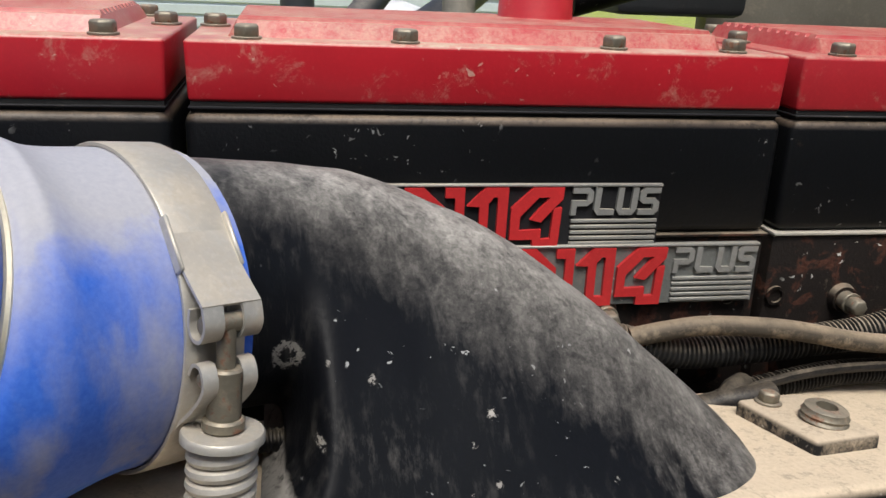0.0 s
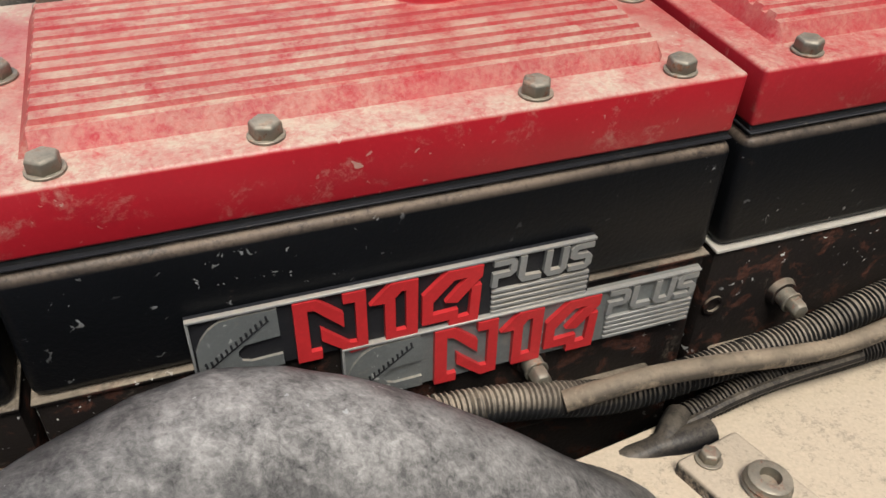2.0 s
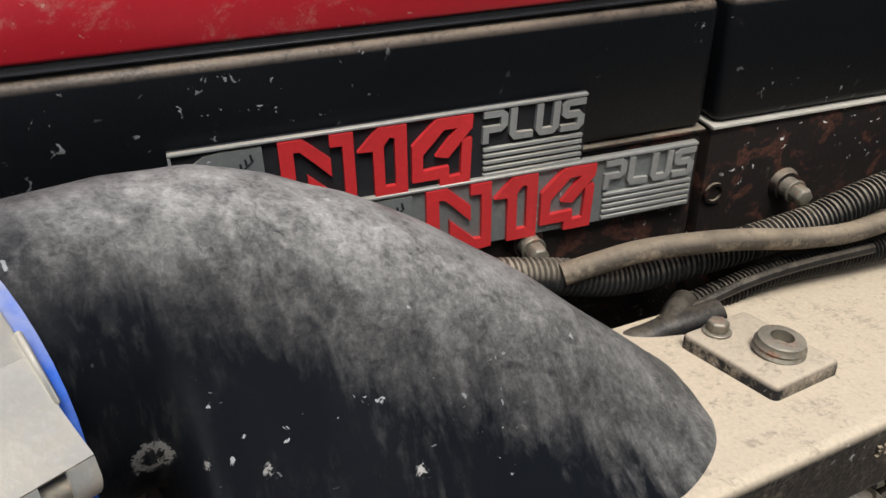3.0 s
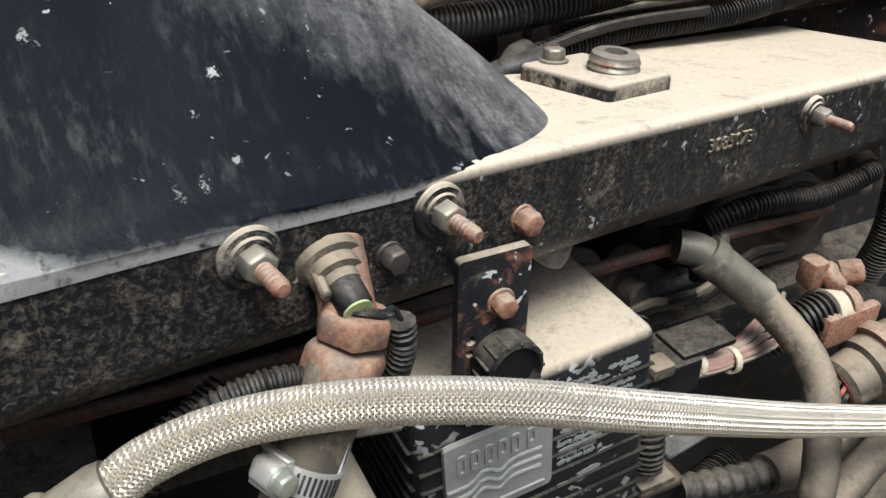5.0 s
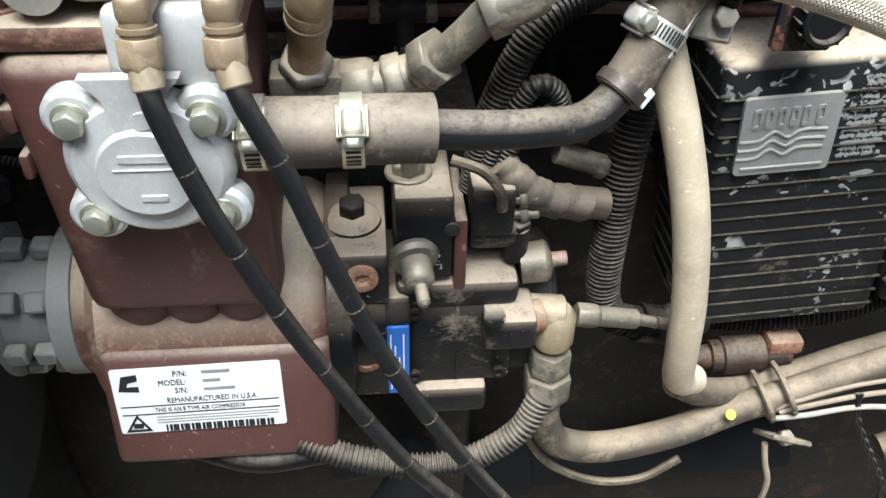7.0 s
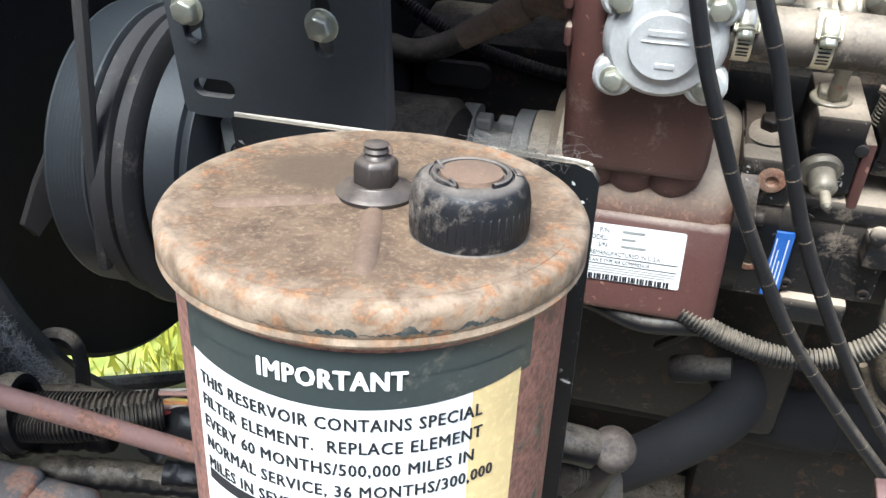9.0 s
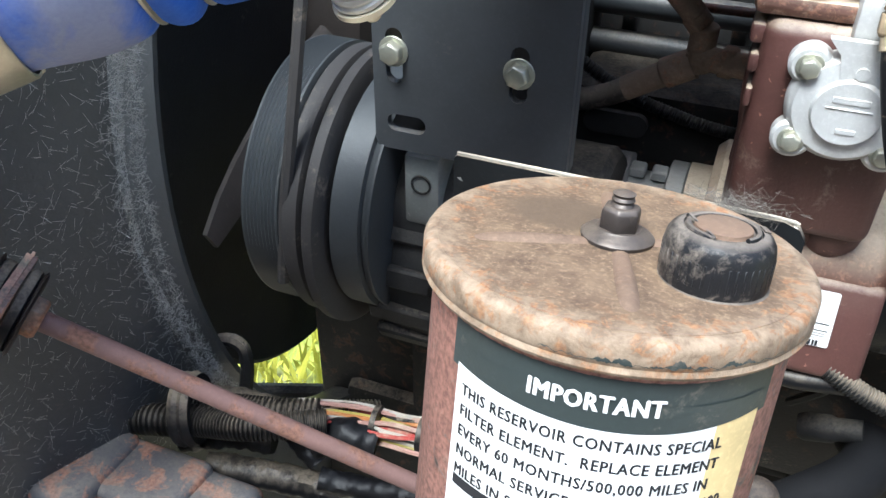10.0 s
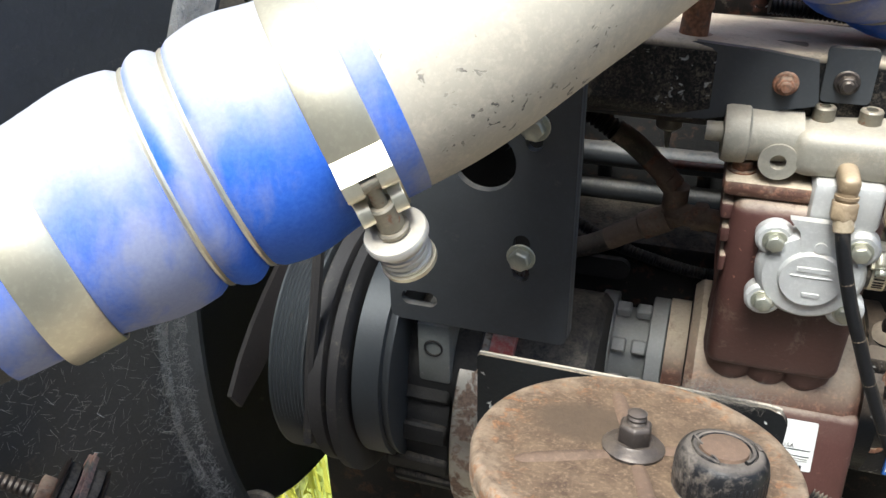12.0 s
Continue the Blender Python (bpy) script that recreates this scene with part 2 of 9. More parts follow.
BADGE = surface("badge_grey", (0.33, 0.33, 0.31), 0.5, 0.35, dust=0.6, side=0.3, bump=0.3)
BADGE_BLACK = surface("badge_black", (0.02, 0.02, 0.022), 0.5, side=0.12, bump=0.3)
BADGE_GREY = surface("badge_bare_metal", (0.20, 0.21, 0.20), 0.5, 0.3, dust=0.5, side=0.25, chips=0.4, bump=0.5)
BADGE_RED = surface("badge_red", (0.55, 0.028, 0.03), 0.45, side=0.08, bump=0.2)
SEAL = surface("pale_gasket", (0.45, 0.42, 0.36), 0.7, dust=0.5, bump=0.2)
HOSE_BLUE = hose_blue()
BAND = surface("bright_band_steel", (0.70, 0.65, 0.50), 0.36, 0.75, dust=0.55, side=0.12, bump=0.1)
BAND_DUSTY = surface("dusty_band_steel", (0.55, 0.53, 0.48), 0.45, 0.6, dust=0.7, side=0.4, bump=0.15)
PIPE = surface("dusty_cream_pipe", (0.50, 0.45, 0.36), 0.6, dust=0.8, side=0.5, chips=0.45, chip_col=(0.10, 0.09, 0.08), bump=0.2, dust_col=(0.62, 0.54, 0.42))
RUBBER = surface("dusty_black_rubber", (0.010, 0.010, 0.011), 0.55, dust=0.5, side=0.11, bump=0.3, chips=0.25, chip_col=(0.2, 0.19, 0.17))
RUBBER_TAN = surface("dust_caked_rubber", (0.060, 0.048, 0.034), 0.75, dust=0.85, side=0.50, bump=0.35, dust_col=(0.37, 0.285, 0.19))
RUBBER_BROWN = surface("brown_dusted_rubber", (0.040, 0.033, 0.026), 0.65, dust=0.9, side=0.40, bump=0.3, dust_col=(0.38, 0.305, 0.22), up0=-0.1, up1=0.7)
CAP = surface("black_cap_plastic", (0.010, 0.010, 0.011), 0.5, dust=0.4, side=0.10, bump=0.3)
LOOM = surface("split_loom_plastic", (0.007, 0.007, 0.008), 0.45, dust=0.3, side=0.04, bump=0.2)
CREAM = surface("cream_sleeve", (0.48, 0.395, 0.275), 0.8, dust=0.7, side=0.5, chips=0.35, chip_col=(0.75, 0.70, 0.60), bump=0.5, dust_col=(0.62, 0.52, 0.385))
STEEL = surface("stainless_braid", (0.56, 0.49, 0.385), 0.4, 0.65, dust=0.35, side=0.18, bump=0.1)
FITTING = surface("dusty_steel_fitting", (0.12, 0.11, 0.085), 0.5, 0.4, dust=0.85, side=0.5, bump=0.25, dust_col=(0.40, 0.325, 0.23))
BRASS = surface("dusty_yellow_brass", (0.33, 0.26, 0.16), 0.5, 0.3, dust=0.7, side=0.5, bump=0.2)
ALU = surface("cast_aluminium", (0.58, 0.58, 0.565), 0.5, 0.35, dust=0.45, side=0.18, bump=0.3)
ALU_TAN = surface("dusty_aluminium", (0.31, 0.29, 0.24), 0.6, 0.3, dust=0.85, side=0.4, bump=0.4, dust_col=(0.44, 0.375, 0.285))
BROWN = surface("brown_primer_iron", (0.088, 0.037, 0.030), 0.55, dust=0.75, side=0.18, bump=0.45, chips=0.25, chip_col=(0.25, 0.13, 0.09))
BROWN_DUST = surface("brown_iron_dusty", (0.10, 0.045, 0.03), 0.65, dust=1.0, side=0.35, rust=0.35, bump=0.45, rust_col=(0.11, 0.055, 0.035), rust_scale=150.0)
PUMP = surface("black_pump_dusty", (0.010, 0.010, 0.011), 0.5, dust=1.0, side=0.34, bump=0.5, chips=0.35, dust_col=(0.36, 0.29, 0.215), up0=0.1, up1=0.7)
ECM = surface("flaked_black_casting", (0.014, 0.014, 0.015), 0.5, dust=1.0, side=0.17, chips=0.9, chip_col=(0.40, 0.39, 0.36), bump=0.35, chip_scale=120.0)
ECM_RIB = surface("worn_rib_edge", (0.012, 0.012, 0.012), 0.5, 0.1, dust=0.22, side=0.05, chips=0.65, chip_col=(0.24, 0.235, 0.215), bump=0.2)
BARE_PATCH = surface("bare_metal_patch", (0.30, 0.30, 0.28), 0.6, 0.2, dust=0.3, side=0.25, chips=1.35, chip_col=(0.012, 0.012, 0.013), bump=0.5, chip_scale=260.0)
LID_RIB = surface("grimy_lid_rib", (0.14, 0.088, 0.056), 0.8, dust=0.5, side=0.2, var=0.7, bump=0.6, dust_col=(0.20, 0.135, 0.086), speck=(0.40, 0.60))
RES_CAP = surface("scuffed_black_cap", (0.012, 0.012, 0.013), 0.45, dust=0.85, side=0.42, bump=0.3, dust_col=(0.30, 0.25, 0.20), up0=0.75, up1=1.0)
NUT = surface("grimy_steel_nut", (0.050, 0.042, 0.038), 0.45, 0.4, dust=0.6, side=0.25, bump=0.3, dust_col=(0.26, 0.20, 0.145))


def lid_paint(centre):
    """Cream paint worn and rust-spotted towards the rim, caked with brown dirt in the middle and two greasy stains."""
    m = bpy.data.materials.new("worn_cream_lid")
    m.use_nodes = True
    nt = m.node_tree
    bsdf = nt.nodes["Principled BSDF"]
    pos = nt.nodes.new("ShaderNodeNewGeometry").outputs["Position"]

    def away(point, squash=1.0):
        n = nt.nodes.new("ShaderNodeVectorMath")
        n.operation = "MULTIPLY_ADD"
        n.inputs[1].default_value = (1, squash, 1)
        n.inputs[2].default_value = (-point[0], -point[1] * squash, -point[2])
        nt.links.new(pos, n.inputs[0])
        k = nt.nodes.new("ShaderNodeVectorMath")
        k.operation = "LENGTH"
        nt.links.new(n.outputs[0], k.inputs[0])
        wob = math_node(nt, "MULTIPLY", noise_tex(nt, pos, 70.0, 8, 0.7, 0.5), 0.026)
        return math_node(nt, "ADD", k.outputs["Value"], wob)
    rim = away(centre)
    small, mid = noise_tex(nt, pos, 520.0, 4, 0.7), noise_tex(nt, pos, 95.0, 7, 0.7, 0.4)
    dirt = mix(nt, ramp(nt, mid, 0.36, 0.64), (0.070, 0.042, 0.023), (0.150, 0.098, 0.056))
    dirt = mix(nt, ramp(nt, small, 0.5, 0.75), dirt, (0.23, 0.157, 0.093))
    cream = mix(nt, ramp(nt, mid, 0.38, 0.62), (0.145, 0.100, 0.062), (0.32, 0.240, 0.165))
    c = mix(nt, ramp(nt, rim, 0.067, 0.086), dirt, cream)
    spots = ramp(nt, noise_tex(nt, pos, 170.0, 6, 0.66, 0.7), 0.52, 0.60)
    gate = math_node(nt, "MULTIPLY", ramp(nt, noise_tex(nt, pos, 45.0, 3, 0.6), 0.36, 0.52), ramp(nt, rim, 0.060, 0.074))
    rust = mix(nt, ramp(nt, small, 0.4, 0.65), (0.18, 0.075, 0.026), (0.33, 0.155, 0.060))
    c = mix(nt, math_node(nt, "MULTIPLY", math_node(nt, "MULTIPLY", spots, gate), 0.70), c, rust)
    for dx, dy, r, col, amount in ((-0.018, 0.018, 0.040, (0.075, 0.050, 0.029), 0.8), (0.034, 0.022, 0.032, (0.10, 0.066, 0.038), 0.7), (-0.018, -0.026, 0.024, (0.085, 0.070, 0.054), 0.6)):
        near = away((centre[0] + dx, centre[1] + dy, centre[2]), 1.5)
        f = nt.nodes.new("ShaderNodeMapRange")
        f.inputs["From Min"].default_value, f.inputs["From Max"].default_value = r + 0.003, r - 0.005
        nt.links.new(near, f.inputs["Value"])
        c = mix(nt, math_node(nt, "MULTIPLY", f.outputs[0], amount), c, col)
    nt.links.new(c, bsdf.inputs["Base Color"])
    bsdf.inputs["Roughness"].default_value = 0.8
    bp = nt.nodes.new("ShaderNodeBump")
    bp.inputs["Strength"].default_value, bp.inputs["Distance"].default_value = 0.5, 0.0012
    nt.links.new(math_node(nt, "ADD", math_node(nt, "MULTIPLY", small, 0.5), math_node(nt, "MULTIPLY", mid, 0.5)), bp.inputs["Height"])
    nt.links.new(bp.outputs[0], bsdf.inputs["Normal"])
    return m


LID = lid_paint((-0.3365, 0.0005, 1.2550))


CAN = surface("rusty_painted_can", (0.03, 0.036, 0.034), 0.55, side=0.25, rust=0.95, bump=0.35, rust_col=(0.18, 0.085, 0.062))
CAN_BAND = surface("dark_label_ground", (0.030, 0.038, 0.036), 0.5, side=0.14, bump=0.15)
PAPER = surface("white_label", (0.72, 0.71, 0.68), 0.6, side=0.06, var=0.08, bump=0.05)
PAPER_STAIN = surface("stained_label", (0.62, 0.47, 0.22), 0.7, var=0.5, bump=0.1)
INK = surface("label_ink", (0.02, 0.02, 0.022), 0.6, var=0.1, bump=0.0)
BLUE_LABEL = surface("blue_label", (0.03, 0.12, 0.42), 0.5, side=0.12, chips=0.4, bump=0.1)
PULLEY = surface("grey_pulley", (0.046, 0.050, 0.053), 0.5, 0.2, side=0.10, bump=0.15)
BELT = surface("rubber_belt", (0.032, 0.029, 0.028), 0.7, side=0.2, bump=0.3)
SHROUD = surface("fibre_black_plastic", (0.044, 0.047, 0.050), 0.5, side=0.08, dust=0.25, bump=0.6, fine=240.0)
RUST_ROD = surface("rusty_mauve_rod", (0.15, 0.085, 0.075), 0.7, side=0.2, rust=0.35, bump=0.3, rust_col=(0.10, 0.05, 0.035))
GREEN_PLUG = surface("green_seal", (0.40, 0.46, 0.20), 0.5, side=0.2, bump=0.1)
WIRE = {k: surface("wire_" + k, tuple(v * 0.75 for v in c), 0.6, side=0.45, bump=0.05) for k, c in
        (("pink", (0.44, 0.25, 0.20)), ("tan", (0.42, 0.33, 0.24)), ("red", (0.42, 0.05, 0.04)), ("orange", (0.55, 0.22, 0.06)), ("yellow", (0.5, 0.42, 0.1)), ("black", (0.02, 0.02, 0.02)), ("pale", (0.5, 0.47, 0.4)))}
FAN = surface("fan_blade_plastic", (0.060, 0.050, 0.043), 0.5, side=0.12, bump=0.1)
FUZZ = surface("grey_lint", (0.14, 0.125, 0.105), 0.95, var=0.3, bump=0.1)


# ---- helpers for parts ----
def link(name, bm, mat, smooth=True):
    bmesh.ops.recalc_face_normals(bm, faces=bm.faces)
    c = Vector((0, 0, 0))
    for v in bm.verts:
        c += v.co
    c /= max(1, len(bm.verts))
    bmesh.ops.translate(bm, verts=bm.verts, vec=-c)
    me = bpy.data.meshes.new(name)
    bm.to_mesh(me)
    bm.free()
    me.materials.append(mat)
    if smooth:
        me.shade_smooth()
        me.set_sharp_from_angle(angle=radians(38))
    ob = new(name, me)
    ob.location = c
    return ob


def world_place(ob):
    p = Vector(ob.location)
    while ob.parent:
        ob = ob.parent
        p += ob.location
    return p


def part(name, bm, mat, parent, label="", smooth=True):
    ob = link(name, bm, mat, smooth)
    ob.location = ob.location - world_place(parent)
    ob.parent = parent
    if label:
        tagged(ob, label)
    return ob


def thing(name, base, label, category, group="", kind=""):
    ob = new(name)
    ob.empty_display_size = 0.02
    ob.location = base
    return tagged(ob, label, category, group, kind)


def single(name, bm, mat, label, category, group="", kind="", smooth=True):
    return tagged(link(name, bm, mat, smooth), label, category, group, kind)


def bm_join(*bms):
    out = bms[0]
    for b in bms[1:]:
        me = bpy.data.meshes.new("tmp")
        b.to_mesh(me)
        b.free()
        out.from_mesh(me)
        bpy.data.meshes.remove(me)
    return out


def frame_of(n, up=(0, 0, 1)):
    n = Vector(n).normalized()
    u = Vector(up)
    if abs(n.dot(u)) > 0.95:
        u = Vector((1, 0, 0))
    a = u.cross(n).normalized()
    return a, n.cross(a).normalized(), n


def box(x0, x1, y0, y1, z0, z1, bev=0.002, seg=2, m=None):
    bm = bmesh.new()
    bmesh.ops.create_cube(bm, size=1, matrix=Matrix.Translation(((x0 + x1) / 2, (y0 + y1) / 2, (z0 + z1) / 2)) @ Matrix.Diagonal((x1 - x0, y1 - y0, z1 - z0, 1)))
    if bev:
        bmesh.ops.bevel(bm, geom=list(bm.edges), offset=min(bev, 0.45 * min(x1 - x0, y1 - y0, z1 - z0)), segments=seg, affect="EDGES", profile=0.5)
    if m is not None:
        bm.transform(m)
    return bm


def lathe(p, n, prof, seg=28, m=None, hollow=False):
    """A turned shape: prof is (distance along n from p, radius) from end to end."""
    bm = bmesh.new()
    a, b, n = frame_of(n)
    p = Vector(p)
    rings = []
    for d, r in prof:
        if r < 1e-5:
            rings.append([bm.verts.new(p + n * d)])
        else:
            rings.append([bm.verts.new(p + n * d + (a * math.cos(2 * math.pi * k / seg) + b * math.sin(2 * math.pi * k / seg)) * r) for k in range(seg)])
    for q, w in zip(rings, rings[1:]):
        for k in range(seg):
            j = (k + 1) % seg
            if len(q) == 1 and len(w) == 1:
                continue
            if len(q) == 1:
                bm.faces.new((q[0], w[k], w[j]))
            elif len(w) == 1:
                bm.faces.new((q[k], q[j], w[0]))
            else:
                bm.faces.new((q[k], q[j], w[j], w[k]))
    if len(rings[0]) > 2 and len(rings[-1]) > 2 and hollow:
        for k in range(seg):
            j = (k + 1) % seg
            bm.faces.new((rings[-1][k], rings[-1][j], rings[0][j], rings[0][k]))
    else:
        for ring in (rings[0], rings[-1]):
            if len(ring) > 2:
                bm.faces.new(ring)
    if m is not None:
        bm.transform(m)
    return bm


def cyl(p0, p1, r, r1=None, seg=24, bev=0.0008):
    p0, p1 = Vector(p0), Vector(p1)
    n = p1 - p0
    ln = n.length
    r1 = r if r1 is None else r1
    return lathe(p0, n, [(0, 0), (0, max(r - bev, 1e-4)), (bev, r), (ln - bev, r1), (ln, max(r1 - bev, 1e-4)), (ln, 0)], seg)


def spline(pts, step=0.002):
    """Evenly spaced points on a smooth curve through pts."""
    p = [Vector(q) for q in pts]
    p = [p[0] * 2 - p[1]] + p + [p[-1] * 2 - p[-2]]
    out = []
    for i in range(1, len(p) - 2):
        a, b, c, d = p[i - 1:i + 3]
        n = max(4, int((c - b).length / step))
        for k in range(n):
            t = k / n
            out.append(0.5 * ((2 * b) + (c - a) * t + (2 * a - 5 * b + 4 * c - d) * t * t + (3 * b - a - 3 * c + d) * t ** 3))
    out.append(p[-2])
    return out


def frames(path):
    t = [(path[min(i + 1, len(path) - 1)] - path[max(i - 1, 0)]).normalized() for i in range(len(path))]
    a = frame_of(t[0])[0]
    out = []
    for p, n in zip(path, t):
        a = (a - n * a.dot(n)).normalized()
        out.append((p, a, n.cross(a), n))
    return out


def tube(pts, r, seg=14, step=0.003, rfun=None, cap=True):
    """A hose or pipe along pts; rfun(length, turn) scales its radius."""
    path = spline(pts, step)
    bm = bmesh.new()
    rings, ln = [], 0.0
    prev = path[0]
    for p, a, b, n in frames(path):
        ln += (p - prev).length
        prev = p
        ring = []
        for k in range(seg):
            w = 2 * math.pi * k / seg
            rr = r * (rfun(ln, w) if rfun else 1)
            ring.append(bm.verts.new(p + (a * math.cos(w) + b * math.sin(w)) * rr))
        rings.append(ring)
    for q, w in zip(rings, rings[1:]):
        for k in range(seg):
            j = (k + 1) % seg
            bm.faces.new((q[k], q[j], w[j], w[k]))
    if cap:
        bm.faces.new(rings[0])
        bm.faces.new(rings[-1])
    return bm


def loom(pts, r, pitch=0.0026, seg=12):
    """Corrugated split loom."""
    return tube(pts, r, seg, pitch / 4, lambda s, w: (1.0, 1.0, 0.84, 0.84)[int(s / (pitch / 4) + 0.5) % 4])


def braid(pts, r, strands=22, turn=0.040):
    """A woven sleeve: two families of ribbons that pass over and under each other."""
    path = spline(pts, 0.0006)
    fr = frames(path)
    bm = bmesh.new()
    step = (path[1] - path[0]).length
    for sgn in (1, -1):
        for s in range(strands):
            prev, ln = None, 0.0
            last = path[0]
            for p, a, b, n in fr:
                ln += (p - last).length
                last = p
                w = 2 * math.pi * (s / strands + sgn * ln / turn)
                over = 0.00027 * sgn * math.cos(strands * 2 * math.pi * ln / turn)
                row = []
                for q, h in ((-0.40, -0.00030), (0.0, 0.00015), (0.40, -0.00030)):
                    ww = w + q * 2 * math.pi / strands
                    row.append(bm.verts.new(p + (a * math.cos(ww) + b * math.sin(ww)) * (r + over + h)))
                if prev:
                    bm.faces.new((prev[0], prev[1], row[1], row[0]))
                    bm.faces.new((prev[1], prev[2], row[2], row[1]))
                prev = row
    return bm


def hexa(p, n, r, h, top=0.0, spin=0.0):
    """A hexagonal head or nut with a chamfered crown."""
    bm = bmesh.new()
    a, b, n = frame_of(n)
    p = Vector(p)
    rings = []
    for d, q in ((0, 1), (h * 0.8, 1), (h, 0.86)):
        rings.append([bm.verts.new(p + n * d + (a * math.cos(spin + math.pi / 3 * k) + b * math.sin(spin + math.pi / 3 * k)) * r * q) for k in range(6)])
    for q, w in zip(rings, rings[1:]):
        for k in range(6):
            j = (k + 1) % 6
            bm.faces.new((q[k], q[j], w[j], w[k]))
    bm.faces.new(rings[0])
    bm.faces.new(rings[-1])
    bmesh.ops.bevel(bm, geom=list(bm.edges), offset=r * 0.05, segments=1, affect="EDGES")
    return bm


def bolt(parent, p, n, r=0.006, h=0.006, mat=None, washer=1.3, spin=0.0, name="bolt"):
    """A hex bolt with its washer, a part of what it holds."""
    p, n = Vector(p), Vector(n).normalized()
    mat = mat or BOLT
    ob = part(name, bm_join(hexa(p + n * 0.0012, n, r, h, spin=spin), cyl(p, p + n * 0.0014, r * washer, seg=20, bev=0.0003)), mat, parent)
    return ob


def plate(outer, holes, place, thick, bev=0.0):
    """A flat plate with holes: outlines in its own plane, put in the world by place, thickness behind it."""
    bm = bmesh.new()
    edges = []
    for loop in [outer] + holes:
        vs = [bm.verts.new((u, 0, w)) for u, w in loop]
        edges += [bm.edges.new((vs[i], vs[(i + 1) % len(vs)])) for i in range(len(vs))]
    bmesh.ops.triangle_fill(bm, use_beauty=True, edges=edges)
    faces = list(bm.faces)
    res = bmesh.ops.extrude_face_region(bm, geom=faces)
    bmesh.ops.translate(bm, verts=[v for v in res["geom"] if isinstance(v, bmesh.types.BMVert)], vec=(0, thick, 0))
    bm.transform(place)
    return bm


def ring_pts(u, w, r, n=28, ru=None):
    return [(u + (ru or r) * math.cos(2 * math.pi * k / n), w + r * math.sin(2 * math.pi * k / n)) for k in range(n)]


def slot_pts(u, w, hw, hh, n=8):
    """A slot with round ends, half width hw and half height hh."""
    r = min(hw, hh)
    out = []
    for k in range(4 * n):
        a = 2 * math.pi * (k + 0.5) / (4 * n)
        cu, cw = (hw - r) * (1 if math.cos(a) > 0 else -1), (hh - r) * (1 if math.sin(a) > 0 else -1)
        out.append((u + cu + r * math.cos(a), w + cw + r * math.sin(a)))
    return out


def slot_like(u0, u1, w0, w1, r, n):
    out = []
    for cu, cw, s in ((u1 - r, w1 - r, 0), (u0 + r, w1 - r, 1), (u0 + r, w0 + r, 2), (u1 - r, w0 + r, 3)):
        for k in range(n + 1):
            a = math.pi / 2 * (s + k / n)
            out.append((cu + r * math.cos(a), cw + r * math.sin(a)))
    return out


def glyphs(text, size, place, thick, squeeze=1.0, heavy=0.0, track=1.0):
    """Raised letters in the built-in font, lying in the plane of place (u right, w up)."""
    cu = bpy.data.curves.new("t", "FONT")
    cu.body, cu.size, cu.extrude, cu.resolution_u, cu.offset, cu.space_character = text, size, thick / 2, 2, heavy * size, track
    tmp = bpy.data.objects.new("t", cu)
    scene.collection.objects.link(tmp)
    me = tmp.to_mesh()
    bm = bmesh.new()
    bm.from_mesh(me)
    tmp.to_mesh_clear()
    bpy.data.objects.remove(tmp)
    bpy.data.curves.remove(cu)
    bm.transform(place @ pose(0, 0, 0, 90, 0, 0) @ Matrix.Diagonal((squeeze, 1, 1, 1)))
    return bm


def facing(x, y, z, yaw=0.0, lean=0.0):
    """The frame of an upright surface that looks towards the walkway: u to +x, w up."""
    return pose(x, y, z, lean, 0, yaw)

# ---- the setting: ground, far wall, cab wall ----
def ground_sheet():
    bm = bmesh.new()
    bmesh.ops.create_grid(bm, x_segments=60, y_segments=60, size=60)
    for v in bm.verts:
        v.co.z = 0.05 * noise.noise(v.co * 0.35) + 0.004
    return bm


GRASS = surface("sunny_grass", (0.33, 0.37, 0.065), 0.9, var=0.9, bump=0.8, fine=22.0, coarse=3.4)
BARE = surface("bare_earth", (0.36, 0.29, 0.20), 0.95, var=0.4, bump=0.5, fine=30.0, coarse=3.0)
gt = GRASS.node_tree
gpos = gt.nodes.new("ShaderNodeNewGeometry").outputs["Position"]
gxyz = gt.nodes.new("ShaderNodeSeparateXYZ")
gt.links.new(gpos, gxyz.inputs[0])
gedge = math_node(gt, "ADD", ramp(gt, gxyz.outputs["Y"], 0.75, 0.25), 0.0)
gpatch = ramp(gt, noise_tex(gt, gpos, 0.9, 4, 0.6), 0.56, 0.66)
gold = gt.nodes["Principled BSDF"].inputs["Base Color"].links[0].from_socket
gt.links.new(mix(gt, math_node(gt, "MAXIMUM", gedge, gpatch), gold, (0.30, 0.25, 0.18)), gt.nodes["Principled BSDF"].inputs["Base Color"])
single("ground", ground_sheet(), GRASS, "bright yellow-green grass with bare patches", "ground", kind="structure")


